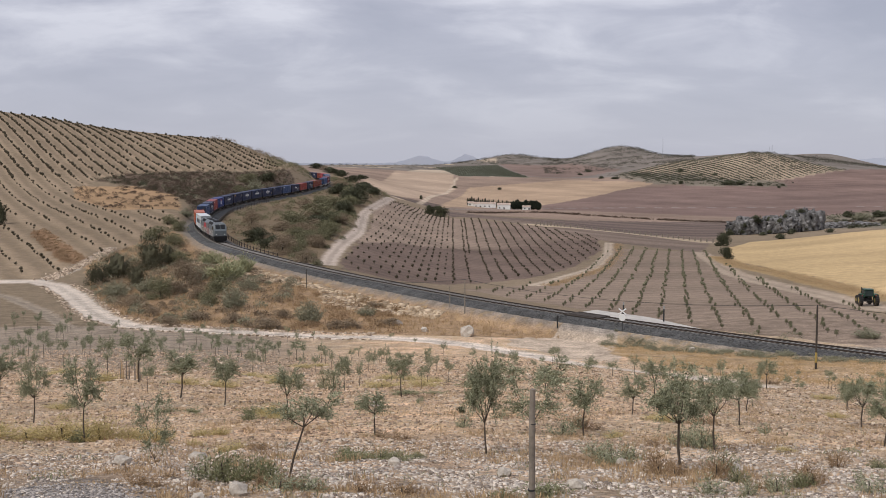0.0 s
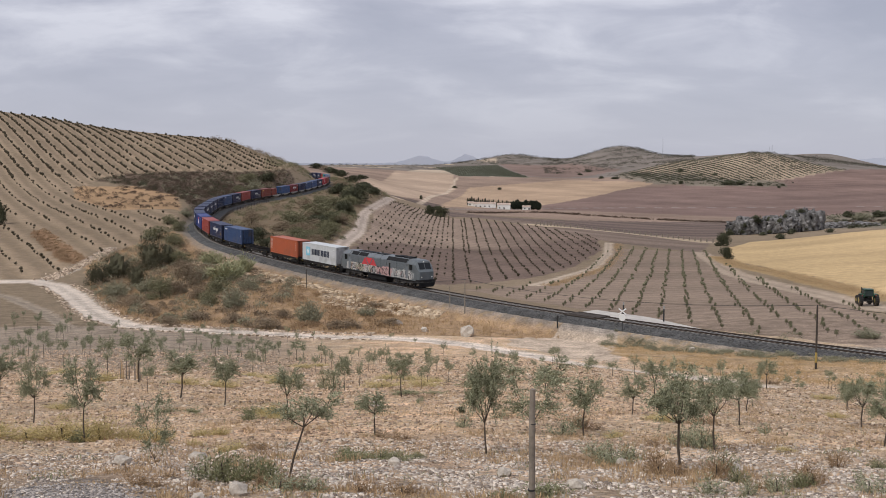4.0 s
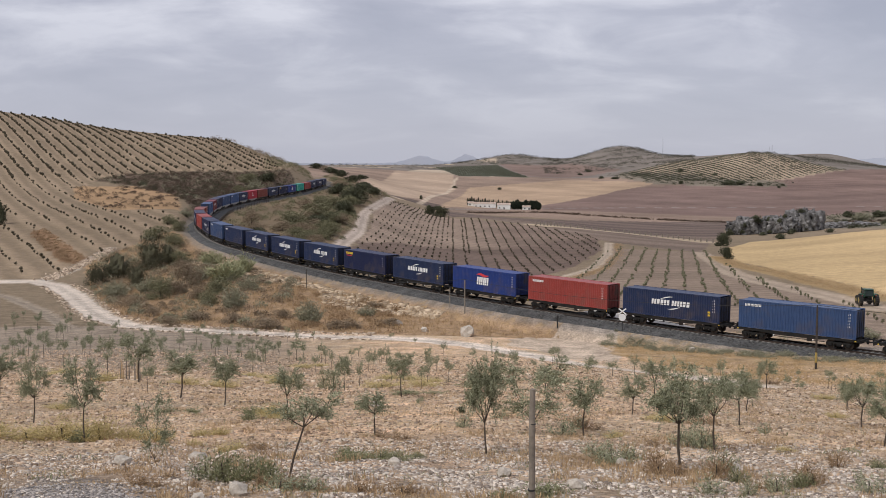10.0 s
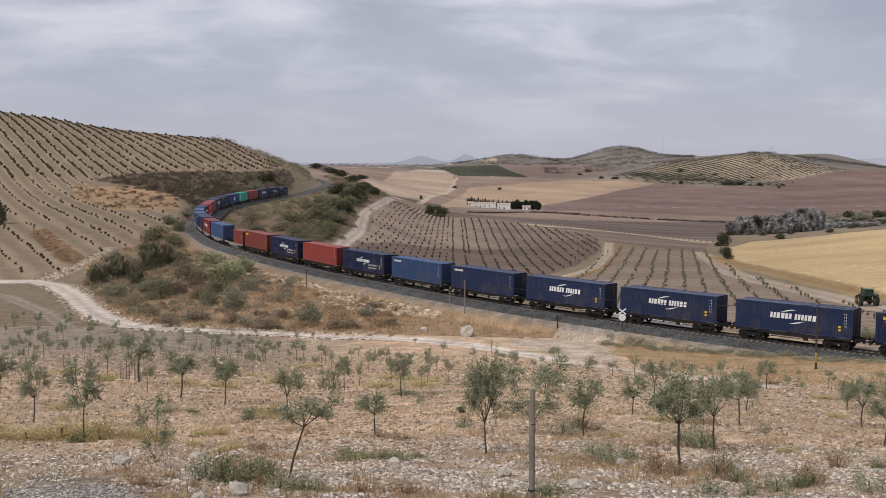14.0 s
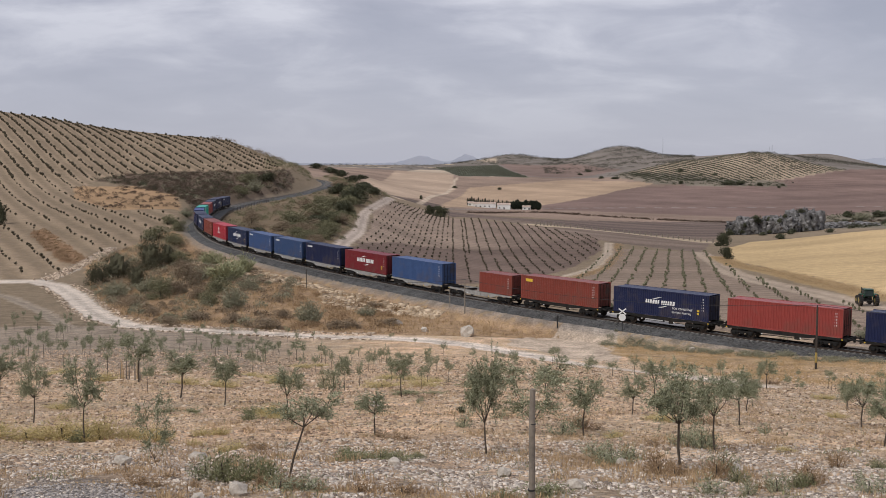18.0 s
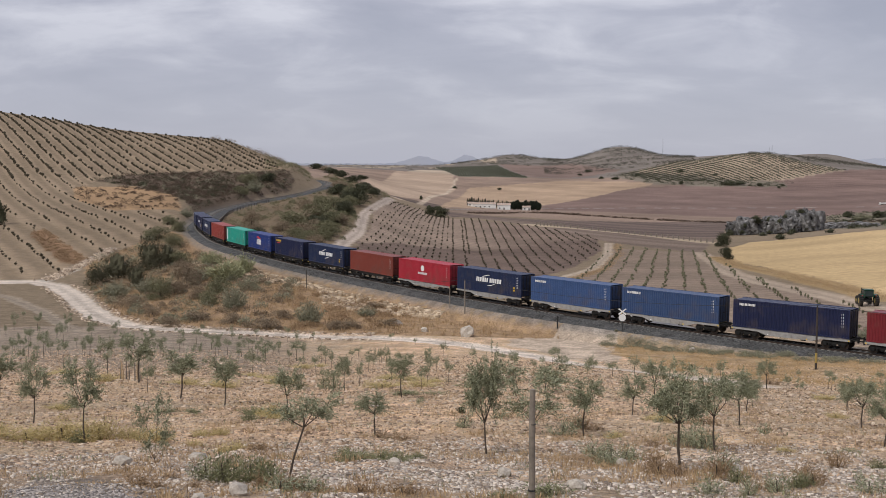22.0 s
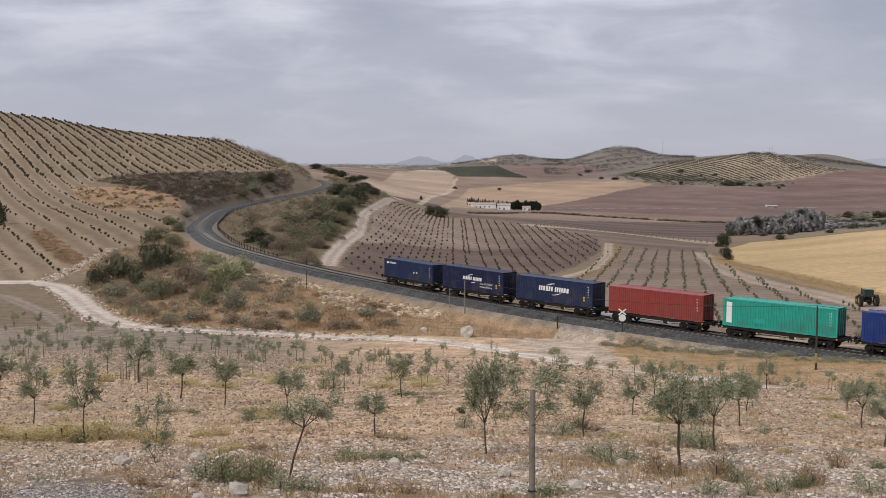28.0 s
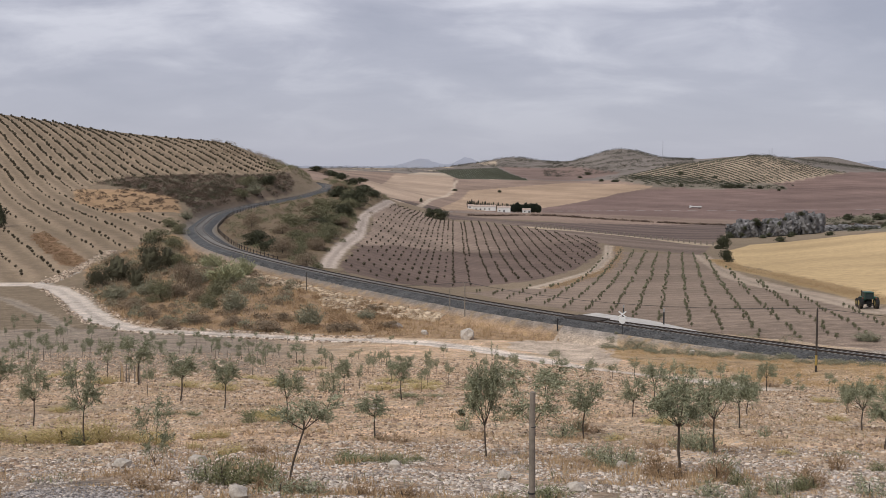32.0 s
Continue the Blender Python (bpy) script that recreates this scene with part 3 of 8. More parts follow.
# ---- the ground: one sheet to the horizon ----
def inside(poly, x, y):
    p = np.array(poly)
    hit = np.zeros(len(x), bool)
    lo, hi = p.min(0) - 1, p.max(0) + 1
    k = np.flatnonzero((x > lo[0]) & (x < hi[0]) & (y > lo[1]) & (y < hi[1]))
    xs, ys, h = x[k], y[k], np.zeros(len(k), bool)
    for (ax, ay), (bx, by) in zip(p, np.roll(p, -1, 0)):
        cross = ((ay > ys) != (by > ys)) & (xs < (bx - ax) * (ys - ay) / (by - ay + 1e-12) + ax)
        h ^= cross
    hit[k] = h
    return hit


def beside(way, x, y):
    """Distance from a way."""
    d = np.full(len(x), 1e4)
    p = np.array(way)
    k = np.flatnonzero((x > p[:, 0].min() - 9) & (x < p[:, 0].max() + 9) & (y > p[:, 1].min() - 9) & (y < p[:, 1].max() + 9))
    for a, b in zip(p[:-1], p[1:]):
        ab = b - a
        t = np.clip(((x[k] - a[0]) * ab[0] + (y[k] - a[1]) * ab[1]) / (ab @ ab), 0, 1)
        d[k] = np.minimum(d[k], np.hypot(x[k] - a[0] - t * ab[0], y[k] - a[1] - t * ab[1]))
    return d


def smooth(v, a, b):
    t = np.clip((v - a) / (b - a), 0, 1)
    return t * t * (3 - 2 * t)


def waves(x, y, size, seed=0):
    """Cheap rolling unevenness, -1 to 1."""
    r = np.random.RandomState(seed)
    out = np.zeros(len(x))
    for k in range(7):
        a, f, ph = r.uniform(0, 6.28), 6.28 / size * r.uniform(0.6, 1.9), r.uniform(0, 6.28)
        out += np.sin((x * np.cos(a) + y * np.sin(a)) * f + ph + 1.3 * np.sin((y * np.cos(a) - x * np.sin(a)) * f * 0.6 + ph * 2))
    return out / 4.2


def uneven(x, y):
    """Small humps of the open land; none by the railway."""
    far = np.hypot(x, y)
    level = smooth(beside(MAIN_TRACK, x, y), 2.0, 6.0) * smooth(beside(KNOLL_TRACK, x, y), 2.0, 5.0)
    humps = 0.07 * waves(x, y, 3.1, 6) * (1 - smooth(far, 35, 85)) + 0.16 * waves(x, y, 17, 7) * smooth(far, 28, 55) * (1 - 0.8 * smooth(far, 90, 150)) * smooth(off_line(x, y)[0], 5.5, 11)
    # tractor furrows along the slope
    tilled = smooth(far, 25, 31) * (1 - smooth(far, 60, 72)) * smooth(waves(x, y, 26, 71), -0.3, 0.5)
    furrows = 0.045 * np.sin((y - 0.06 * x + 0.25 * waves(x, y, 9, 72)) * 6.283 / 1.7) * tilled
    return (humps + furrows) * level


smooth_land = land


def land(x, y):
    x, y = np.asarray(x, float).ravel(), np.asarray(y, float).ravel()
    return smooth_land(x, y) + uneven(x, y)


def make_ground():
    rings = np.concatenate([[0.05], np.geomspace(1.2, 11, 24, False), np.geomspace(11, 95, 190, False), np.geomspace(95, 155, 190, False), np.geomspace(155, 560, 180, False), np.geomspace(560, 4900, 140)])
    bearings = np.concatenate([np.arange(-27, 27, 0.125), np.arange(27, 333, 3.0)])
    b, r = np.meshgrid(np.radians(bearings), rings)
    x, y = (r * np.sin(b)).ravel(), (r * np.cos(b)).ravel() - 0.4 * np.exp(-r.ravel())
    z = land(x, y)
    dist = np.hypot(x, y)
    rail_d, _, _ = off_line(x, y)
    # soil by land use (base colour, stones, straw)
    col = np.empty((len(x), 3))
    col[:] = (0.262, 0.188, 0.142)
    col[dist > 2350] = (0.190, 0.163, 0.138)
    col[(dist > 2200) & (waves(x, y, 330, 9) > 0.25) & (np.degrees(b.ravel()) < 3)] = (0.40, 0.32, 0.235)
    col[dist < 700] = (0.222, 0.170, 0.114)
    kind = np.zeros((len(x), 3))
    near = dist < 130
    band = waves(x * 0.22, y, 7.5, 61)[:, None] * near[:, None]
    col = np.where(near[:, None], np.array((0.57, 0.408, 0.270)) * (1 + 0.13 * band) + np.array((0.02, -0.008, -0.012)) * band, col)
    kind[near] = (0.75, 0.55, 0)
    # greyer, harrowed ground towards the hill
    grey = near * smooth(dist, 62, 85) * (1 - smooth(np.degrees(np.arctan2(x, y)), -12, -4))
    col = col * (1 - grey[:, None]) + np.array((0.305, 0.242, 0.182)) * grey[:, None]
    kind[:, 1] *= 1 - 0.8 * grey
    east = near * smooth(dist, 26, 34) * smooth(np.degrees(np.arctan2(x, y)), 11, 17)
    col = col * (1 - 0.7 * east[:, None]) + np.array((0.40, 0.312, 0.222)) * 0.7 * east[:, None]
    wx, wy = x + 0.8 * waves(x, y, 14, 1), y + 0.8 * waves(x, y, 14, 2)
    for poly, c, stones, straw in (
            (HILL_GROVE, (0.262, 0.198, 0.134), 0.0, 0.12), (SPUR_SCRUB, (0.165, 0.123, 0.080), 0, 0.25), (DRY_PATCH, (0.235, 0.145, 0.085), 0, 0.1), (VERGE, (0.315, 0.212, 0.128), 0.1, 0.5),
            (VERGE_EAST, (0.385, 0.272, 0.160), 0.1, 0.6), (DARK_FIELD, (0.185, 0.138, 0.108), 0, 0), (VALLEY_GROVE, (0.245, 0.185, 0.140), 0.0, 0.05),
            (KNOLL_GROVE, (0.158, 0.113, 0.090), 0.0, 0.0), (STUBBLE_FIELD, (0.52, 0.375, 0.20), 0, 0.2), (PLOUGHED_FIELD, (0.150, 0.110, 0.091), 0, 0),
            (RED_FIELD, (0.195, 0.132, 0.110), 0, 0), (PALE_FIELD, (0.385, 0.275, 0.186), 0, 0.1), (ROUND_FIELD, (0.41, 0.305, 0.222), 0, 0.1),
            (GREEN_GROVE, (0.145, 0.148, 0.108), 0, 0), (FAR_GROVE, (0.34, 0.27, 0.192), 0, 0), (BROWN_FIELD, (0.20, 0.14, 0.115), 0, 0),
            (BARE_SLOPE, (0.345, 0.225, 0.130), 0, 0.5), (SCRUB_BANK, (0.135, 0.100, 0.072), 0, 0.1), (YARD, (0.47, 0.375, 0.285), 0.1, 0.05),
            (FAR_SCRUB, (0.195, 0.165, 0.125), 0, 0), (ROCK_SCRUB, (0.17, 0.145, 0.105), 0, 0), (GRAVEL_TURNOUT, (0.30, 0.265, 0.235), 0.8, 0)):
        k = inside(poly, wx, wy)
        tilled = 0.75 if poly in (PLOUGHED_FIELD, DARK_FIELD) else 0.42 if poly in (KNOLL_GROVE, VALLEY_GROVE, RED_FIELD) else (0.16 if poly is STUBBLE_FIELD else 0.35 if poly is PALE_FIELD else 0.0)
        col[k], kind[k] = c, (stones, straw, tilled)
    # stony strip below the viewer
    strip = smooth(24 + 2 * waves(x, y, 6, 3) - dist, -3, 2)[:, None] * (np.abs(b.ravel()) < 0.6)[:, None]
    col = col * (1 - 0.5 * strip) + np.array((0.40, 0.315, 0.245)) * 0.5 * strip
    kind[:, 0] = np.maximum(kind[:, 0], strip[:, 0])
    kind[:, 1] *= 1 - 0.6 * strip[:, 0]
    # crest of the knoll is paler, dried out
    edge = np.interp(x, [-24, -20, -13, 3, 22, 40, 60], [235, 255, 289, 329, 345, 372, 400])
    top = inside(KNOLL_GROVE, x, y) * smooth(dist + 3 * waves(x, y, 14, 4) - edge, -4, 4) * (1 - 0.75 * smooth(x, 0, 30))
    col = col * (1 - 0.8 * top[:, None]) + np.array((0.325, 0.245, 0.185)) * 0.8 * top[:, None]
    for way, width, c in ((MAIN_TRACK, 1.9, (0.63, 0.54, 0.45)), (KNOLL_TRACK, 1.7, (0.47, 0.385, 0.315)), (EDGE_TRACK, 1.5, (0.44, 0.355, 0.27)),
                          (FIELD_TRACK, 2.5, (0.50, 0.40, 0.30)), (BANK_TRACK, 2.6, (0.38, 0.30, 0.225)), (FAR_ROAD, 3.5, (0.27, 0.23, 0.20)), (FIELD_EDGE, 7.0, (0.42, 0.33, 0.23)), (STUBBLE_BANK, 3.0, (0.33, 0.23, 0.115)), (WALL_EDGE, 1.3, (0.46, 0.41, 0.35)), (LOWER_TRACK, 1.1, (0.33, 0.27, 0.205))):
        d = beside(way, x, y)
        w = (1 - smooth(d + 0.35 * waves(x, y, 4, 5), width * 0.75, width * 1.25))[:, None]
        crown = (1 - smooth(d + 0.15 * waves(x, y, 3, 8), 0.3, 0.7))[:, None] * 0.22
        col = col * (1 - w) + np.array(c) * (1 - crown) * w
        kind = kind * (1 - w) + np.array((0.10, 0, 0)) * w
        z = z - 0.12 * w[:, 0] * (dist < 300)
    # ballast dust beside the line
    w = (1 - smooth(rail_d, 3.6, 5.2))[:, None] * (1 - 0.7 * smooth(dist, 250, 400))[:, None]
    col = col * (1 - 0.7 * w) + np.array((0.20, 0.19, 0.175)) * 0.7 * w
    me = bpy.data.meshes.new("ground")
    rows, cols = r.shape
    i = np.arange(rows * cols).reshape(rows, cols)
    j = np.roll(i, -1, axis=1)
    quads = np.stack([i[:-1], j[:-1], j[1:], i[1:]], -1).reshape(-1, 4)
    me.vertices.add(len(x))
    me.vertices.foreach_set("co", np.stack([x, y, z], -1).ravel())
    me.loops.add(quads.size)
    me.loops.foreach_set("vertex_index", quads.ravel())
    me.polygons.add(len(quads))
    me.polygons.foreach_set("loop_start", np.arange(0, quads.size, 4))
    me.update(calc_edges=True)
    cloddy = 1 - 0.58 * smooth(dist, 105, 190)
    for name, data in (("soil", col), ("kind", kind)):
        at = me.attributes.new(name, "FLOAT_COLOR", "POINT")
        at.data.foreach_set("color", np.c_[data, cloddy].ravel())
    me.polygons.foreach_set("use_smooth", np.ones(len(quads), bool))
    # rows on the olive hill run down its slope
    at = me.attributes.new("sloped_rows", "FLOAT", "POINT")
    at.data.foreach_set("value", (inside(HILL_GROVE, x, y) & ~inside(SCRUB_BANK, x, y)).astype(np.float32))
    me.materials.append(soil_surface())
    tagged(new("ground", me), "dry stony farmland in beige, brown and straw fields", "ground", kind="structure")


make_ground()


# ---- helpers for building ----
def put(bm, size, at=(0, 0, 0), turn=None, bevel=0.0):
    """Add a box to a bmesh."""
    m = Matrix.Translation(at) @ (turn or Matrix()) @ Matrix.Diagonal((*size, 1))
    made = bmesh.ops.create_cube(bm, size=1.0, matrix=m)["verts"]
    if bevel:
        edges = list({e for v in made for e in v.link_edges})
        bmesh.ops.bevel(bm, geom=edges, offset=bevel, segments=1, affect="EDGES")


def rod(bm, a, b, radius, sides=8, tip=None):
    a, b = Vector(a), Vector(b)
    way = b - a
    m = Matrix.Translation((a + b) / 2) @ way.to_track_quat("Z", "Y").to_matrix().to_4x4()
    bmesh.ops.create_cone(bm, cap_ends=True, segments=sides, radius1=radius, radius2=radius if tip is None else tip, depth=way.length, matrix=m)


def tube(bm, pts, radii, sides=6):
    """One closed bent rod through the points."""
    pts = [Vector(p) for p in pts]
    rings = []
    for k, p in enumerate(pts):
        way = (pts[min(k + 1, len(pts) - 1)] - pts[max(k - 1, 0)]).normalized()
        a = way.orthogonal().normalized() if k == 0 else (last - way * last.dot(way)).normalized()
        last, b = a, way.cross(a)
        rings.append([bm.verts.new(p + (a * math.cos(i * 6.2832 / sides) + b * math.sin(i * 6.2832 / sides)) * radii[k]) for i in range(sides)])
    for r0, r1 in zip(rings[:-1], rings[1:]):
        for i in range(sides):
            bm.faces.new((r0[i], r0[(i + 1) % sides], r1[(i + 1) % sides], r1[i]))
    bm.faces.new(rings[0][::-1])
    bm.faces.new(rings[-1])


def mesh_of(name, bm, material, smooth_it=False):
    me = bpy.data.meshes.new(name)
    bm.to_mesh(me)
    bm.free()
    me.materials.append(material)
    if smooth_it:
        me.polygons.foreach_set("use_smooth", [True] * len(me.polygons))
    return me


def part(name, bm, material, parent, label=""):
    ob = new(name, mesh_of(name, bm, material))
    ob.parent = parent
    return tagged(ob, label) if label else ob


def share(name, me, parent, at=(0, 0, 0), turn=(0, 0, 0), label=""):
    """A further part on a mesh that is already there."""
    ob = new(name, me)
    ob.parent = parent
    ob.matrix_basis = pose(*at, *turn)
    return tagged(ob, label) if label else ob


def thing(name, label, category, group="", kind=""):
    return tagged(new(name), label, category, group, kind)


# ---- railway: ballast bed, sleepers, rails ----
BALLAST = surface("ballast", (0.076, 0.076, 0.075), 0.95, 0.75, 5.0, 0.6, 1.0, 0.12)
CONCRETE = surface("sleeper_concrete", (0.20, 0.186, 0.168), 0.9, 0.25, 6.0, 0.8, 0.3, 0.01)
RAIL_STEEL = surface("rail_steel", (0.052, 0.037, 0.029), 0.6, 0.3, 5.0, 0.6, 0.2, 0.004, 0.2)


def line_frame(s):
    p, q = on_line(s - 0.6), on_line(s + 0.6)
    way = Vector(q - p).normalized()
    side = way.cross(Vector((0, 0, 1))).normalized()
    return Vector(on_line(s)), way, side


def sweep(profile, stations, closed=False):
    """A strip along the railway; profile: offsets to the side and heights from the rail's top."""
    verts, faces, k = [], [], len(profile)
    for s in stations:
        o, way, side = line_frame(s)
        verts += [tuple(o + side * a + Vector((0, 0, h))) for a, h in profile]
    for i in range(len(stations) - 1):
        for j in range(k if closed else k - 1):
            a, b = i * k + j, i * k + (j + 1) % k
            faces.append((a, b, b + k, a + k))
    return verts, faces


def strip(name, profile, stations, material, label, category, closed=False, uneven=0.0):
    verts, faces = sweep(profile, stations, closed)
    if uneven:
        rng = random.Random(5)
        verts = [(a + rng.uniform(-uneven, uneven), b + rng.uniform(-uneven, uneven), c + rng.uniform(-uneven, uneven) * 0.5) for a, b, c in verts]
    me = bpy.data.meshes.new(name)
    me.from_pydata(verts, [], faces)
    me.materials.append(material)
    return tagged(new(name, me), label, category, kind="structure")


def make_railway():
    near = np.concatenate([np.arange(-560, -30, 6.0), np.arange(-30, 260, 0.8), np.arange(260, 660, 2.5), np.arange(660, 1000, 6.0)])
    # sides below zero look down on the dirt track
    strip("ballast_bed", [(-5.6, -2.3), (-4.6, -1.65), (-3.5, -0.95), (-2.6, -0.42), (-1.75, -0.20), (-1.3, -0.21), (0, -0.165), (1.3, -0.21), (1.75, -0.18),
                          (2.5, -0.42), (3.3, -0.75), (4.4, -1.55)], near, BALLAST, "bed of grey crushed stone under the track", "ballast", uneven=0.06)
    for off in (-0.87, 0.87):
        strip("rail", [(off - 0.036, 0), (off + 0.036, 0), (off + 0.036, -0.04), (off + 0.012, -0.05), (off + 0.012, -0.14), (off + 0.07, -0.17), (off - 0.07, -0.17),
                       (off - 0.012, -0.14), (off - 0.012, -0.05), (off - 0.036, -0.04)], near, RAIL_STEEL, "rusty brown steel rail with a worn running head", "rail", True)
    bm = bmesh.new()
    put(bm, (0.26, 2.6, 0.2), (0, 0, -0.235), bevel=0.03)
    me = mesh_of("sleeper", bm, CONCRETE)
    track = thing("railway_sleepers", "row of grey concrete sleepers half buried in the ballast", "sleepers", kind="structure")
    for k in range(300):
        o, way, side = line_frame(-6 + k * 0.62)
        ob = new("sleeper", me)
        ob.parent = track
        ob.matrix_basis = Matrix.Translation(o) @ way.to_track_quat("X", "Z").to_matrix().to_4x4()
    verts, faces = [], []
    cube = [(a, b, c) for a in (-0.13, 0.13) for b in (-1.3, 1.3) for c in (-0.33, -0.135)]
    quads = [(0, 1, 3, 2), (4, 6, 7, 5), (0, 4, 5, 1), (2, 3, 7, 6), (0, 2, 6, 4), (1, 5, 7, 3)]
    for s in np.arange(-6 + 300 * 0.62, 600, 0.62):
        o, way, side = line_frame(s)
        base = len(verts)
        verts += [tuple(o + way * a + side * b + Vector((0, 0, c))) for a, b, c in cube]
        faces += [tuple(base + i for i in q) for q in quads]
    me = bpy.data.meshes.new("far_sleepers")
    me.from_pydata(verts, [], faces)
    me.materials.append(CONCRETE)
    ob = new("far_sleepers", me)
    ob.parent = track
    tagged(ob, kind="stuff")


make_railway()


# ---- the freight train ----
def paint(name, color, rough=0.38, dirt=(0.10, 0.075, 0.06), amount=0.45, vary=0.10):
    return surface(name, color, rough, vary, 2.2, 0.55, 0.05, 0.004, 0.0, dirt, amount, 0.06)


BASE_PAINT = {
    "navy": (0.019, 0.031, 0.078), "deep": (0.015, 0.021, 0.062), "blue": (0.040, 0.074, 0.165), "light": (0.046, 0.088, 0.205),
    "royal": (0.020, 0.044, 0.185), "red": (0.285, 0.054, 0.046), "maroon": (0.175, 0.022, 0.028), "rust": (0.215, 0.052, 0.038),
    "orange": (0.40, 0.105, 0.05), "scarlet": (0.40, 0.032, 0.050), "white": (0.52, 0.535, 0.54), "green": (0.03, 0.36, 0.28)}
PAINT_NAMES = {
    "navy": "navy_paint", "deep": "dark_blue_paint", "blue": "blue_paint", "light": "faded_blue_paint",
    "royal": "royal_blue_paint", "red": "red_paint", "maroon": "maroon_paint", "rust": "rust_red_paint",
    "orange": "orange_paint", "scarlet": "scarlet_paint", "white": "off_white_paint", "green": "teal_green_paint"}
PAINTS = {k: paint(PAINT_NAMES[k], v) for k, v in BASE_PAINT.items()}
# door ends: their shade is painted in as darker paint, under years of grime
SHADED_END_PAINTS = {k: surface("shaded_grimy_" + PAINT_NAMES[k], [0.62 * c for c in v], 0.6, 0.25, 2.2, 0.8, 0.05, 0.004, 0.0, (0.05, 0.042, 0.036), 0.8) for k, v in BASE_PAINT.items()}
BLACK = surface("underframe_black", (0.014, 0.013, 0.012), 0.85, 0.3, 4.0, 0.8, 0.2, 0.006, 0.0, (0.05, 0.034, 0.024), 0.5)
WAGON_GREY = surface("wagon_grey", (0.33, 0.32, 0.305), 0.7, 0.25, 3.0, 0.8, 0.15, 0.005, 0.0, (0.12, 0.085, 0.06), 0.6)
WHEEL_STEEL = surface("wheel_steel", (0.07, 0.055, 0.045), 0.5, 0.3, 6.0, 1.0, 0.1, 0.004, 0.7)
WHITE_MARK = surface("white_marking", (0.74, 0.74, 0.73), 0.6, 0.08, 4.0, 0.8, 0)
YELLOW_MARK = surface("yellow_marking", (0.66, 0.45, 0.05), 0.6, 0.1, 4.0, 0.8, 0)
RED_MARK = surface("red_marking", (0.55, 0.05, 0.06), 0.6, 0.1, 4.0, 0.8, 0)
DARK_MARK = surface("dark_marking", (0.02, 0.025, 0.045), 0.6, 0.1, 4.0, 0.8, 0)
SKY_MARK = surface("pale_blue_marking", (0.22, 0.52, 0.66), 0.6, 0.1, 4.0, 0.8, 0)


def corrugated(length, height, pitch=0.278, deep=0.062):
    """A pressed steel wall in the xz plane, facing -y, from x=-length/2 to length/2."""
    n = int(length / pitch)
    step = length / n
    prof = []
    for k in range(n):
        a = -length / 2 + k * step
        prof += [(a, 0.0), (a + 0.26 * step, 0.0), (a + 0.5 * step, deep), (a + 0.76 * step, deep)]
    prof.append((length / 2, 0.0))
    bm = bmesh.new()
    rows = []
    for z in (0, height):
        rows.append([bm.verts.new((x, y, z)) for x, y in prof])
    for k in range(len(prof) - 1):
        bm.faces.new((rows[0][k], rows[0][k + 1], rows[1][k + 1], rows[1][k]))
    return bm


def stroke(bm, pts, width, y):
    """A swept brush mark on the wall."""
    prev = None
    for k, (x, z) in enumerate(pts):
        w = width * math.sin(math.pi * (k + 0.35) / (len(pts) - 0.3))
        cur = [bm.verts.new((x, y, z + w / 2)), bm.verts.new((x, y, z - w / 2))]
        if prev:
            bm.faces.new((prev[0], prev[1], cur[1], cur[0]))
        prev = cur


def letter_blocks(bm, x0, z0, widths, height, gap, y, slant=0.0, bars=((0.0, 0.42), (0.58, 1.0))):
    x = x0
    for w in widths:
        if w > 0:
            # two upright bars a block
            for f0, f1 in bars:
                q = [(x + w * f0, z0), (x + w * f1, z0), (x + w * f1 + slant, z0 + height), (x + w * f0 + slant, z0 + height)]
                bm.faces.new([bm.verts.new((a, y, b)) for a, b in q])
        x += abs(w) + gap


def words(text, size, material):
    """Flat lettering in the built-in font, as a mesh in the xy plane."""
    curve = bpy.data.curves.new("slogan", "FONT")
    curve.body, curve.size = text, size
    holder = bpy.data.objects.new("slogan", curve)
    scene.collection.objects.link(holder)
    me = bpy.data.meshes.new_from_object(holder)
    bpy.data.objects.remove(holder)
    me.materials.clear()
    me.materials.append(material)
    return me


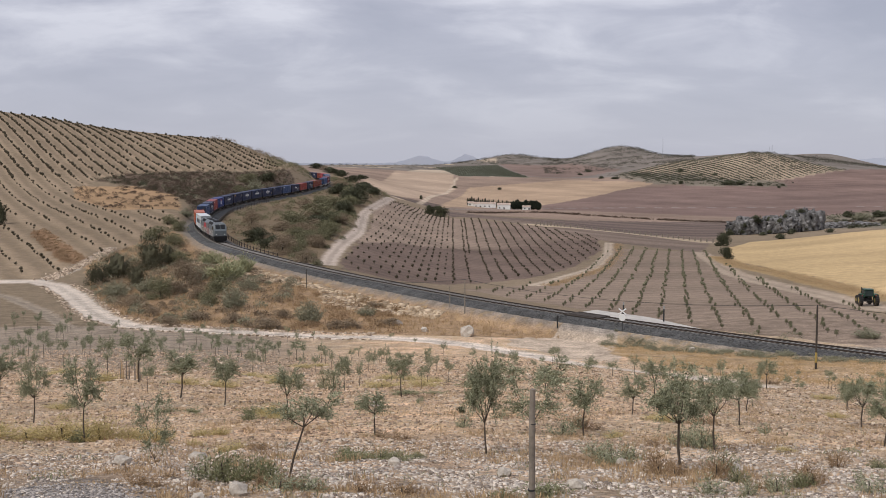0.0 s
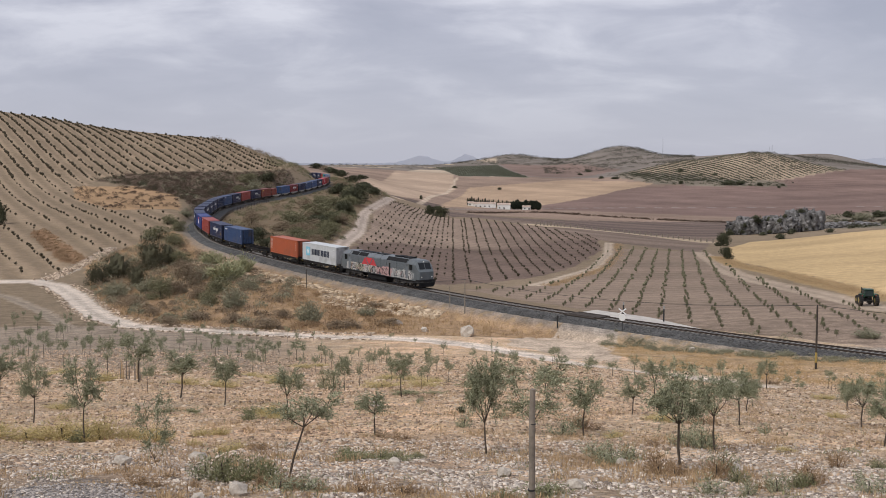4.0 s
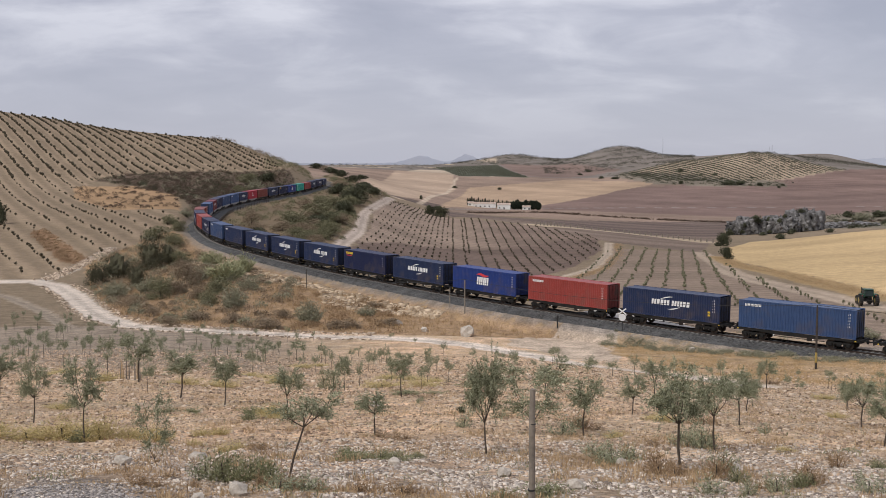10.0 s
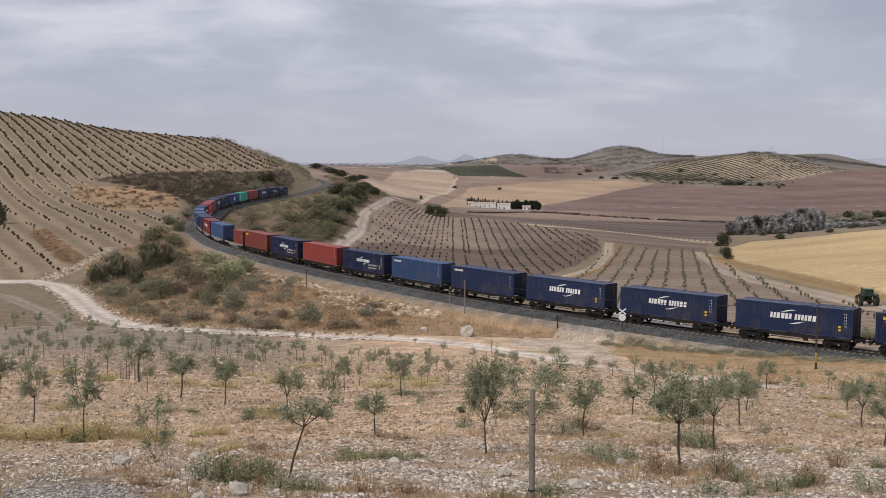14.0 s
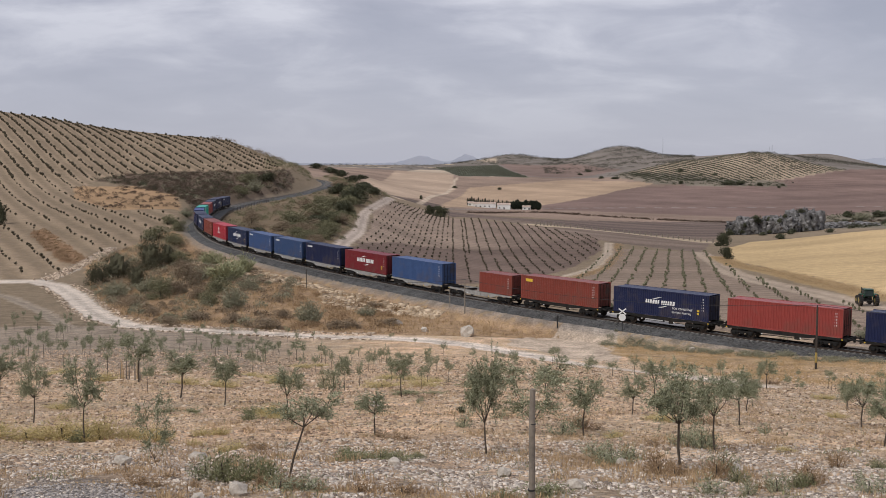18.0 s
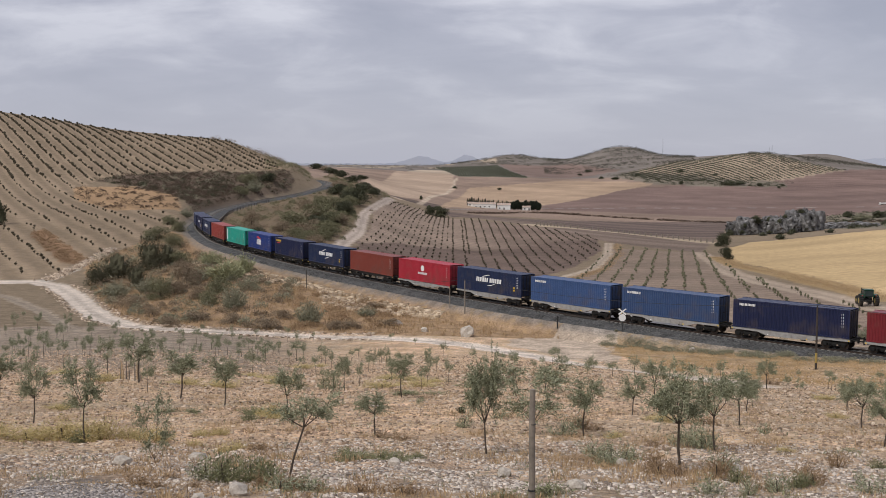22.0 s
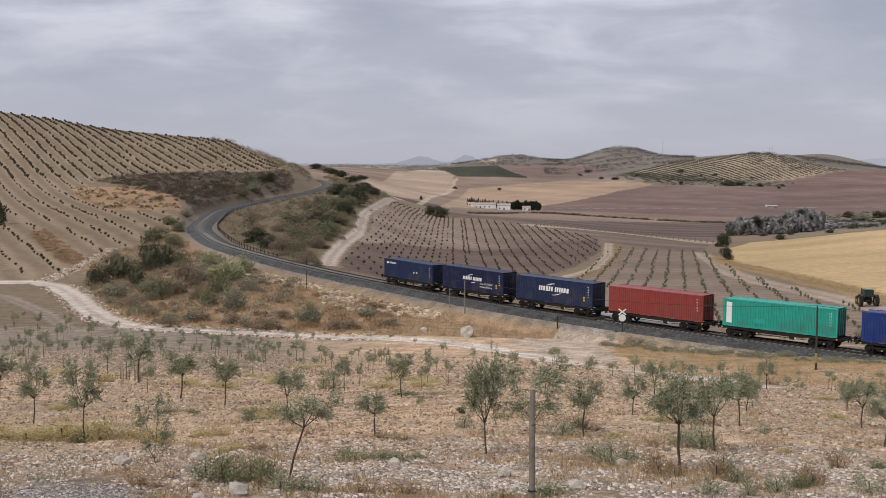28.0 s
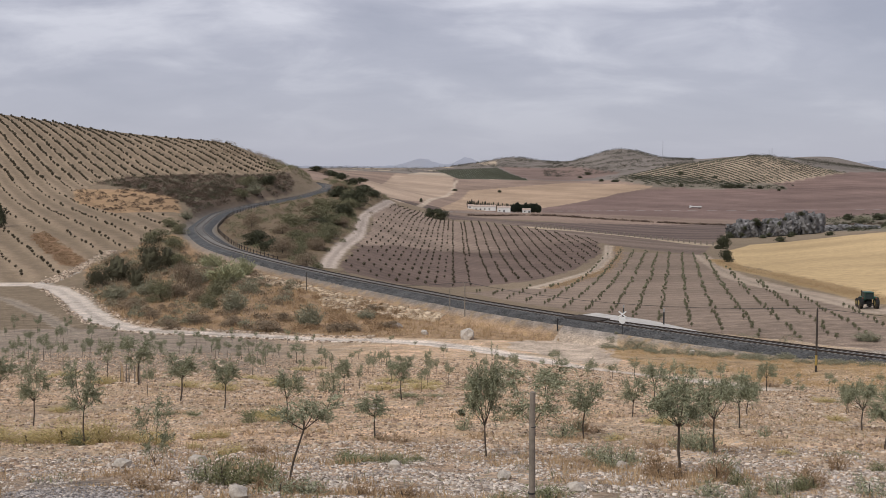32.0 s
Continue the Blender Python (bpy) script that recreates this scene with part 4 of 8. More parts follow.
def markings(box, kind, L, H, W, flip):
    """What is painted on one long side."""
    y = -W / 2 - 0.012
    holder = box
    if flip:
        turn = (0, 0, 180)
    else:
        turn = (0, 0, 0)

    def lay(name, bm, mat, label=""):
        ob = part(name, bm, mat, holder, label)
        ob.matrix_basis = pose(0, 0, 0, *turn)

    bm = bmesh.new()
    for k in range(5):
        put(bm, (0.06, 0.004, 0.15), (L / 2 - 0.62, y, H - 0.50 - k * 0.30))
        put(bm, (0.04, 0.004, 0.11), (L / 2 - 0.80, y, H - 0.52 - k * 0.30))
    lay("code_column", bm, WHITE_MARK, "column of small white code bars")
    if kind.startswith("swoosh"):
        bm = bmesh.new()
        f = 0.74 if kind == "swoosh_slogan" else 0.94
        letter_blocks(bm, -2.45 * f, H * 0.47, (0.62 * f, 0.86 * f, 0.70 * f), 0.60 * f, 0.10 * f, y, 0.06)
        letter_blocks(bm, 0.28 * f, H * 0.47, (0.62 * f, 0.64 * f, 0.86 * f), 0.60 * f, 0.10 * f, y, 0.06)
        stroke(bm, [(f * (-1.25 + 0.21 * k), H * 0.47 + f * (0.66 + 0.36 * math.sin(k / 8 * 1.57))) for k in range(9)], 0.13 * f, y)
        stroke(bm, [(f * (-0.25 + 0.21 * k), H * 0.47 - f * (0.46 - 0.36 * (1 - math.cos(k / 8 * 1.57)))) for k in range(9)], 0.13 * f, y)
        lay("lettering", bm, WHITE_MARK, "white lettering blocks between two swept strokes")
        if kind == "swoosh_slogan":
            for text, z, size in (("eco container", 0.98, 0.46), ("bamboo flooring", 0.56, 0.36)):
                ob = new("slogan", words(text, size, WHITE_MARK))
                ob.parent = holder
                spun = pose(0, 0, 0, *turn)
                ob.matrix_basis = spun @ pose(L / 2 - 4.5, y, z, 90, 0, 0)
        bm = bmesh.new()
        put(bm, (0.30, 0.004, 0.20), (L / 2 - 1.25, y, 1.1))
        put(bm, (0.26, 0.004, 0.20), (L / 2 - 1.25, y, 0.78))
        lay("warning_label", bm, YELLOW_MARK, "yellow warning label")
    elif kind == "corner":
        bm = bmesh.new()
        letter_blocks(bm, -L / 2 + 0.7, H - 0.62, (0.24,) * 6, 0.26, 0.06, y)
        lay("lettering", bm, WHITE_MARK, "small white lettering blocks")
    elif kind == "corner_yellow":
        bm = bmesh.new()
        letter_blocks(bm, -L / 2 + 0.7, H - 0.66, (0.30,) * 6, 0.34, 0.05, y)
        lay("lettering", bm, YELLOW_MARK, "small yellow lettering blocks")
        bm = bmesh.new()
        put(bm, (1.6, 0.004, 0.10), (-L / 2 + 1.6, y, H - 0.86))
        lay("stripe", bm, RED_MARK)
    elif kind == "big_three":
        bm = bmesh.new()
        letter_blocks(bm, -1.25, H * 0.30, (0.72, 0.72, 0.62), 1.0, 0.07, y, 0.10)
        lay("lettering", bm, WHITE_MARK, "large white lettering blocks")
        bm = bmesh.new()
        stroke(bm, [(-1.3 + 0.3 * k, H * 0.74 + 0.1 * math.sin(k * 0.8)) for k in range(9)], 0.36, y)
        lay("emblem", bm, RED_MARK, "red emblem stroke")
    elif kind == "big_six":
        bm = bmesh.new()
        letter_blocks(bm, -2.6, H * 0.36, (1.05, 0.95, 0.80, 0.86, 0.80, 0.92), 0.98, 0.19, y, 0.0, ((0.0, 0.40), (0.48, 0.62), (0.70, 1.0)))
        lay("lettering", bm, DARK_MARK, "large black lettering blocks")
        bm = bmesh.new()
        put(bm, (1.45, 0.004, 1.45), (-3.95, y, H * 0.53))
        lay("emblem", bm, SKY_MARK, "pale blue square emblem")
        bm = bmesh.new()
        mid = Vector((-3.95, y - 0.006, H * 0.53))
        ring = [bm.verts.new(mid + Vector((math.cos(a * math.pi / 7), 0, math.sin(a * math.pi / 7))) * (0.58 if a % 2 else 0.25)) for a in range(14)]
        bm.faces.new(ring)
        lay("star", bm, WHITE_MARK, "white star shape")
    elif kind == "upright":
        bm = bmesh.new()
        for k in range(6):
            put(bm, (0.28, 0.004, 0.22), (-L / 2 + 0.75, y, H - 0.55 - 0.29 * k))
        lay("lettering", bm, WHITE_MARK, "upright white lettering blocks")
    elif kind == "panel":
        bm = bmesh.new()
        put(bm, (0.62, 0.004, H - 0.7), (-L / 2 + 0.75, y, H / 2))
        lay("label_panel", bm, WHITE_MARK, "white label panel")
        bm = bmesh.new()
        put(bm, (1.1, 0.004, 0.55), (-1.9, y, 0.85))
        lay("repair_patch", bm, PAINTS["green"], "darker patched panel")
    elif kind == "disc":
        bm = bmesh.new()
        bmesh.ops.create_circle(bm, cap_ends=True, segments=20, radius=0.42, matrix=Matrix.Translation((-0.2, y, H * 0.66)) @ Matrix.Rotation(math.pi / 2, 4, "X"))
        letter_blocks(bm, -1.3, H * 0.36, (0.26,) * 7, 0.30, 0.06, y)
        lay("lettering", bm, WHITE_MARK, "white disc over small lettering blocks")
    elif kind == "corner_disc":
        bm = bmesh.new()
        put(bm, (0.5, 0.004, 0.30), (-L / 2 + 0.95, y, H - 0.55))
        letter_blocks(bm, -L / 2 + 1.45, H - 0.66, (0.22,) * 6, 0.24, 0.07, y)
        put(bm, (0.22, 0.004, 0.22), (1.6, y, H * 0.42))
        put(bm, (0.30, 0.004, 0.18), (2.3, y, H * 0.44))
        lay("lettering", bm, WHITE_MARK, "small white lettering blocks")
    elif kind == "yellow_corner":
        bm = bmesh.new()
        put(bm, (1.1, 0.004, 0.36), (-L / 2 + 1.4, y, H - 0.55))
        lay("lettering", bm, YELLOW_MARK, "yellow label block")


CONTAINERS = {}
COLOUR_WORDS = {"navy": "navy blue", "deep": "dark blue", "blue": "blue", "light": "faded light blue", "royal": "royal blue", "red": "red", "maroon": "maroon",
                "rust": "rust red", "orange": "orange", "scarlet": "bright scarlet", "white": "off-white", "green": "teal green"}


def container(colour, kind, length=12.19, height=2.896):
    key = (colour, kind, length, height)
    if key in CONTAINERS:
        return copy_thing(CONTAINERS[key], Matrix())
    size = "forty-foot" if length > 8 else "twenty-foot"
    box = thing("shipping_container", "%s corrugated steel %s container riding on a flat wagon" % (COLOUR_WORDS[colour], size), "container", "containers on the train")
    mat, L, H, W = PAINTS[colour], length, height, 2.438
    for flip in (0, 1):
        bm = corrugated(L - 0.34, H - 0.28)
        bmesh.ops.translate(bm, verts=bm.verts, vec=(0, -W / 2, 0.15))
        if flip:
            bmesh.ops.rotate(bm, verts=bm.verts, matrix=Matrix.Rotation(math.pi, 3, "Z"))
        part("side_panel", bm, mat, box)
        bm = bmesh.new()
        put(bm, (L - 0.3, 0.10, 0.15), (0, (1 if flip else -1) * (W / 2 - 0.05), 0.08))
        part("bottom_rail", bm, mat, box)
        bm = bmesh.new()
        put(bm, (L - 0.3, 0.09, 0.12), (0, (1 if flip else -1) * (W / 2 - 0.045), H - 0.07))
        part("top_rail", bm, mat, box)
        markings(box, kind, L, H, W, flip)
    bm = corrugated(L - 0.3, W - 0.15, 0.42, 0.02)
    bmesh.ops.rotate(bm, verts=bm.verts, matrix=Matrix.Rotation(-math.pi / 2, 3, "X"))
    bmesh.ops.translate(bm, verts=bm.verts, vec=(0, -(W - 0.15) / 2, H - 0.03))
    part("roof", bm, mat, box)
    bm = bmesh.new()
    put(bm, (L - 0.3, W - 0.2, 0.06), (0, 0, 0.12))
    part("floor_pan", bm, BLACK, box)
    for x in (-1, 1):
        for y in (-1, 1):
            bm = bmesh.new()
            put(bm, (0.17, 0.15, H - 0.2), (x * (L / 2 - 0.086), y * (W / 2 - 0.076), H / 2), bevel=0.012)
            for z in (0.06, H - 0.06):
                put(bm, (0.18, 0.17, 0.12), (x * (L / 2 - 0.09), y * (W / 2 - 0.085), z), bevel=0.012)
            part("corner_post", bm, mat, box)
    bm = corrugated(W - 0.3, H - 0.26, 0.25, 0.045)
    bmesh.ops.translate(bm, verts=bm.verts, vec=(0, -(L / 2 - 0.05), 0.13))
    bmesh.ops.rotate(bm, verts=bm.verts, matrix=Matrix.Rotation(-math.pi / 2, 3, "Z"))
    part("end_wall", bm, mat, box)
    for side in (-1, 1):
        bm = bmesh.new()
        put(bm, (0.05, W / 2 - 0.17, H - 0.30), (L / 2 - 0.06, side * (W / 4 - 0.075), H / 2), bevel=0.01)
        for z in (0.25, 0.5, 0.75):
            put(bm, (0.03, W / 2 - 0.3, H / 4 - 0.12), (L / 2 - 0.035, side * (W / 4 - 0.075), H * z), bevel=0.01)
        door = part("door", bm, SHADED_END_PAINTS[colour], box)
        for off in (0.28, 0.80):
            bm = bmesh.new()
            rod(bm, (L / 2 + 0.01, side * off, 0.15), (L / 2 + 0.01, side * off, H - 0.15), 0.022, 6)
            put(bm, (0.03, 0.30, 0.05), (L / 2 + 0.02, side * (off - 0.1), 1.15))
            part("lock_rod", bm, BLACK if colour != "white" else WAGON_GREY, door)
    CONTAINERS[key] = box
    return box


def bogie_meshes():
    bm = bmesh.new()
    for x in (-0.9, 0.9):
        pass
    put(bm, (2.5, 0.10, 0.22), (0, 0, 0.62), bevel=0.03)
    for x in (-0.9, 0.9):
        put(bm, (0.42, 0.16, 0.40), (x, -0.02, 0.48), bevel=0.05)
        put(bm, (0.16, 0.14, 0.24), (x * 0.55, -0.02, 0.42), bevel=0.03)
    put(bm, (0.5, 0.16, 0.30), (0, 0, 0.50), bevel=0.05)
    frame_side = mesh_of("side_frame", bm, BLACK)
    bm = bmesh.new()
    rod(bm, (0, -1.0, 0), (0, 1.0, 0), 0.08, 8)
    for y in (-0.87, 0.87):
        rod(bm, (0, y - 0.065, 0), (0, y + 0.065, 0), 0.46, 20)
        rod(bm, (0, y - 0.10, 0), (0, y + 0.10, 0), 0.16, 10)
    wheels = mesh_of("wheelset", bm, WHEEL_STEEL)
    bm = bmesh.new()
    put(bm, (0.4, 1.9, 0.22), (0, 0, 0.66), bevel=0.03)
    bolster = mesh_of("bogie", bm, BLACK)
    bm = bmesh.new()
    rod(bm, (0, 0, 0), (0.34, 0, 0), 0.10, 10, 0.08)
    rod(bm, (0.34, 0, 0), (0.60, 0, 0), 0.065, 10)
    rod(bm, (0.58, 0, 0), (0.62, 0, 0), 0.22, 14)
    buffer = mesh_of("buffer", bm, BLACK)
    return frame_side, wheels, bolster, buffer


SIDE_FRAME, WHEELSET, BOLSTER, BUFFER = bogie_meshes()


def add_bogie(owner, x, axles=(-0.9, 0.9)):
    bogie = share("bogie", BOLSTER, owner, (x, 0, 0))
    for side in (-1, 1):
        share("side_frame", SIDE_FRAME, bogie, (0, side * 1.08, 0), (0, 0, 0 if side < 0 else 180))
    for a in axles:
        share("wheelset", WHEELSET, bogie, (a, 0, 0.46))


def flat_wagon(grey=False):
    label = "pale grey container wagon with deep side beams" if grey else "black skeletal container wagon on two bogies"
    w = thing("container_wagon", label, "wagon", "wagons of the train")
    mat = WAGON_GREY if grey else BLACK
    half = 6.28 if grey else 6.53
    for side in (-1, 1):
        bm = bmesh.new()
        # side beam, deeper between the bogies
        low = 0.60 if grey else 0.78
        prof = [(-half, 1.14), (half, 1.14), (half, 0.93), (3.3, 0.90), (2.4, low), (-2.4, low), (-3.3, 0.90), (-half, 0.93)]
        for y in (-0.05, 0.05):
            bm.faces.new([bm.verts.new((a, side * 1.22 + y, b)) for a, b in prof])
        vs = list(bm.verts)
        for k in range(8):
            bm.faces.new((vs[k], vs[(k + 1) % 8], vs[8 + (k + 1) % 8], vs[8 + k]))
        bmesh.ops.recalc_face_normals(bm, faces=bm.faces)
        put(bm, (2 * half, 0.16, 0.03), (0, side * 1.19, 1.125))
        part("side_beam", bm, mat, w)
    for x in (-5.9, -3.2, 0, 3.2, 5.9):
        bm = bmesh.new()
        put(bm, (0.22, 2.34, 0.26), (x, 0, 1.0))
        part("cross_member", bm, BLACK, w)
    for end in (-1, 1):
        bm = bmesh.new()
        put(bm, (0.14, 2.55, 0.36), (end * half, 0, 1.0), bevel=0.02)
        put(bm, (0.5, 0.16, 0.16), (end * (half + 0.2), 0, 1.0), bevel=0.03)
        part("headstock", bm, BLACK, w)
        for y in (-0.87, 0.87):
            share("buffer", BUFFER, w, (end * half, y, 1.05), (0, 0, 0 if end > 0 else 180))
        add_bogie(w, end * (4.6 if grey else 4.45))
    bm = bmesh.new()
    rod(bm, (-1.1, 0.4, 0.72), (0.1, 0.4, 0.72), 0.20, 10)
    part("air_tank", bm, BLACK, w)
    bm = bmesh.new()
    put(bm, (0.55, 0.12, 0.34), (1.5, -1.14, 0.66), bevel=0.02)
    rod(bm, (-3.0, -1.0, 0.6), (3.0, -1.0, 0.6), 0.03, 6)
    part("brake_gear", bm, BLACK, w)
    for x in (-5.95, -0.2, 0.2, 5.95):
        for y in (-1.14, 1.14):
            bm = bmesh.new()
            put(bm, (0.16, 0.14, 0.09), (x, y, 1.17), bevel=0.02)
            part("twist_lock", bm, mat, w)
    for x, z, mt in ((-6.1, 1.02, YELLOW_MARK), (6.1, 1.02, YELLOW_MARK), (-2.2, 0.72, WHITE_MARK), (1.9, 0.70, YELLOW_MARK if grey else WHITE_MARK)):
        for side in (-1, 1):
            bm = bmesh.new()
            put(bm, (0.15, 0.006, 0.11), (x, side * 1.276, z))
            part("wagon_plate", bm, mt, w)
    if grey:
        for x in (-1.9, -0.9, 0.3, 1.4):
            for side in (-1, 1):
                bm = bmesh.new()
                put(bm, (0.10, 0.05, 0.42), (x, side * 1.29, 0.80), bevel=0.01)
                part("beam_rib", bm, WAGON_GREY, w)
    return w


# ---- the diesel locomotive ----
LOCO_GREY = paint("loco_grey", (0.112, 0.128, 0.136), 0.42, (0.075, 0.062, 0.052), 0.6, 0.18)
LOCO_ROOF = paint("loco_roof", (0.150, 0.168, 0.184), 0.5, (0.10, 0.09, 0.08), 0.5)
BOGIE_GREY = surface("bogie_grey", (0.045, 0.042, 0.040), 0.85, 0.4, 4.0, 0.8, 0.2, 0.006, 0.0, (0.12, 0.095, 0.07), 0.5)
LOCO_DARK = surface("loco_dark", (0.012, 0.012, 0.013), 0.9, 0.25, 4.0, 0.8, 0.1, 0.005)
GLASS_DARK = surface("cab_glass", (0.012, 0.014, 0.016), 0.08, 0.05, 2.0, 0.5, 0)
LAMP_WHITE = surface("lamp_lens", (0.75, 0.75, 0.70), 0.2, 0.05, 2.0, 0.5, 0)
SPRAY = {"cream": surface("cream_spray", (0.40, 0.37, 0.28), 0.6, 0.3, 5.0, 1.1, 0, 0.01, 0.0, (0.10, 0.10, 0.08), 0.9), "pink": surface("pink_spray", (0.45, 0.28, 0.27), 0.6, 0.3, 5.0, 1.1, 0, 0.01, 0.0, (0.16, 0.10, 0.10), 0.9),
         "white": surface("white_spray", (0.46, 0.45, 0.43), 0.6, 0.3, 5.0, 1.1, 0, 0.01, 0.0, (0.12, 0.12, 0.12), 0.8),
         "grey": surface("grey_spray", (0.27, 0.28, 0.28), 0.6, 0.25, 5.0, 1.1, 0), "black": surface("black_spray", (0.02, 0.02, 0.022), 0.6, 0.12, 5.0, 1.0, 0)}


def locomotive():
    loco = thing("diesel_locomotive", "grey six-axle diesel locomotive with graffiti along its sides", "locomotive")
    bm = bmesh.new()
    # hull: cross-sections from the rear nose to the front nose (x, half-width, sill, waist, shoulder, roof half-width, roof)
    secs = [(-11.0, 1.18, 1.10, 2.30, 2.38, 0.95, 2.42), (-10.75, 1.30, 1.05, 2.45, 2.60, 1.10, 2.66), (-10.15, 1.38, 1.05, 2.6, 3.35, 0.98, 3.82),
            (-9.6, 1.42, 1.05, 2.7, 3.42, 0.95, 3.98), (-7.6, 1.42, 1.05, 2.7, 3.42, 0.92, 4.02), (7.6, 1.42, 1.05, 2.7, 3.42, 0.92, 4.02),
            (9.6, 1.42, 1.05, 2.7, 3.42, 0.95, 3.98), (10.15, 1.38, 1.05, 2.6, 3.35, 0.98, 3.82), (10.75, 1.30, 1.05, 2.45, 2.60, 1.10, 2.66),
            (11.0, 1.18, 1.10, 2.30, 2.38, 0.95, 2.42)]
    loops = []
    for x, hw, sill, waist, sh, rw, top in secs:
        pts = [(-hw, sill), (-hw, waist), (-hw, sh), (-rw, top), (rw, top), (hw, sh), (hw, waist), (hw, sill)]
        loops.append([bm.verts.new((x, a, b)) for a, b in pts])
    for a, b in zip(loops[:-1], loops[1:]):
        for k in range(8):
            bm.faces.new((a[k], a[(k + 1) % 8], b[(k + 1) % 8], b[k]))
    bm.faces.new(loops[0])
    bm.faces.new(loops[-1])
    bmesh.ops.recalc_face_normals(bm, faces=bm.faces)
    part("body", bm, LOCO_GREY, loco)
    slope = math.atan2(4.02 - 3.42, 1.42 - 0.92)
    for side in (-1, 1):
        for x, w in ((-6.55, 1.9), (-4.1, 2.2), (4.0, 2.5), (6.55, 2.5)):
            bm = bmesh.new()
            ang = slope if side < 0 else -slope
            turn = Matrix.Rotation(ang, 4, "X")
            put(bm, (w, 0.62, 0.05), (x, side * 1.185, 3.735), turn, 0.01)
            for k in range(6):
                put(bm, (w - 0.1, 0.03, 0.02), (x, side * (1.36 - 0.07 * k), 3.56 + 0.075 * k), turn)
            part("roof_grille", bm, LOCO_DARK, loco, "black sloping roof grille")
        for x in (-8.6, -2.0, -0.1, 1.75):
            bm = bmesh.new()
            put(bm, (1.8, 0.60, 0.03), (x, side * 1.18, 3.735), Matrix.Rotation(slope if side < 0 else -slope, 4, "X"), 0.01)
            part("roof_hatch", bm, LOCO_ROOF, loco)
        bm = bmesh.new()
        put(bm, (0.42, 0.03, 1.85), (side * -3.5, side * 1.43, 2.15), bevel=0.02)
        part("engine_room_door", bm, LOCO_DARK, loco, "dark open doorway in the side")
        for x in (-9.1, 9.1):
            bm = bmesh.new()
            put(bm, (0.75, 0.03, 0.75), (x, side * 1.425, 2.95), bevel=0.05)
            part("cab_side_window", bm, GLASS_DARK, loco)
            bm = bmesh.new()
            put(bm, (0.62, 0.02, 1.75), (x - math.copysign(1.05, x), side * 1.428, 2.15), bevel=0.02)
            part("cab_door", bm, LOCO_ROOF, loco)
            for dx in (-0.42, 0.42):
                bm = bmesh.new()
                rod(bm, (x - math.copysign(1.05, x) + dx, side * 1.49, 1.3), (x - math.copysign(1.05, x) + dx, side * 1.49, 2.7), 0.02, 6)
                part("handrail", bm, WAGON_GREY, loco)
        bm = bmesh.new()
        y = side * 1.436
        for k, x in enumerate((-3.45, -2.25, -1.05)):
            q = [(-0.95, 0), (0.95, 0), (0, 1.08)] if k != 1 else [(-0.95, 1.08), (0.95, 1.08), (0, 0)]
            bm.faces.new([bm.verts.new((x + a, y + (side * 0.003 if k == 1 else 0), 2.28 + b)) for a, b in q])
        part("emblem", bm, RED_MARK, loco, "red triangle emblem")
        # sprayed colour fields, then loops of outline over them
        rng = random.Random(11 + side)
        for x0, x1, tones in ((-8.9, -4.6, ("cream", "white", "cream")), (-4.9, -1.6, ("cream", "white")), (-1.8, 2.9, ("pink", "white", "pink")), (3.9, 9.0, ("white", "grey", "white"))):
            x = x0
            while x < x1:
                w, h = rng.uniform(1.1, 1.9), rng.uniform(1.10, 1.65)
                bm = bmesh.new()
                ring = []
                for a in range(16):
                    rr = rng.uniform(0.72, 1.08)
                    ca, sa = math.cos(a * 0.3927), math.sin(a * 0.3927)
                    ring.append(bm.verts.new((x + w / 2 + math.copysign(abs(ca) ** 0.6, ca) * w * 0.56 * rr, side * 1.428, max(1.75 + math.copysign(abs(sa) ** 0.6, sa) * h * 0.5 * rr, 1.12))))
                bm.faces.new(ring)
                bmesh.ops.translate(bm, verts=bm.verts, vec=(0, side * 0.0004 * rng.randrange(8), 0))
                part("graffiti_field", bm, SPRAY[rng.choice(tones)], loco)
                x += w * rng.uniform(0.5, 0.8)
        x = -8.8
        while x < 9.0:
            w, h, lean = rng.uniform(0.45, 0.85), rng.uniform(0.65, 1.2), rng.uniform(-0.15, 0.25)
            if not 3.0 < x + w / 2 < 4.0:
                bm = bmesh.new()
                turns = rng.choice((14, 16, 19, 22))
                wide = rng.uniform(0.05, 0.11)
                prev, n, seed = None, 16, rng.uniform(0, 9)
                for k in range(turns):
                    a = seed + k / n * 6.283
                    rr = 1 + 0.22 * math.sin(3 * a + seed)
                    px, pz = math.cos(a) * w * 0.5 * rr, math.sin(a) * h * 0.5 * rr
                    cur = []
                    for f in (1 - wide / w, 1 + wide / w):
                        cur.append(bm.verts.new((x + w / 2 + px * f + pz * f * lean, side * 1.4335, max(1.72 + pz * f, 1.1))))
                    if prev:
                        bm.faces.new((prev[0], prev[1], cur[1], cur[0]))
                    prev = cur
                part("graffiti_outline", bm, SPRAY["black" if rng.random() < 0.8 else "white"], loco)
                for k in range(2):
                    bm = bmesh.new()
                    put(bm, (rng.uniform(0.05, 0.14), 0.003, rng.uniform(0.25, 0.7)), (x + rng.uniform(0, w), side * 1.434, 1.72 + rng.uniform(-0.35, 0.4)), Matrix.Rotation(rng.uniform(-0.8, 0.8), 4, "Y"))
                    part("graffiti_dash", bm, SPRAY[rng.choice(("black", "black", "white", "pink"))], loco)
            x += w * rng.uniform(0.6, 0.95)
        bm = bmesh.new()
        put(bm, (21.2, 0.05, 0.12), (0, side * 1.42, 1.06))
        part("sill_beam", bm, LOCO_DARK, loco)
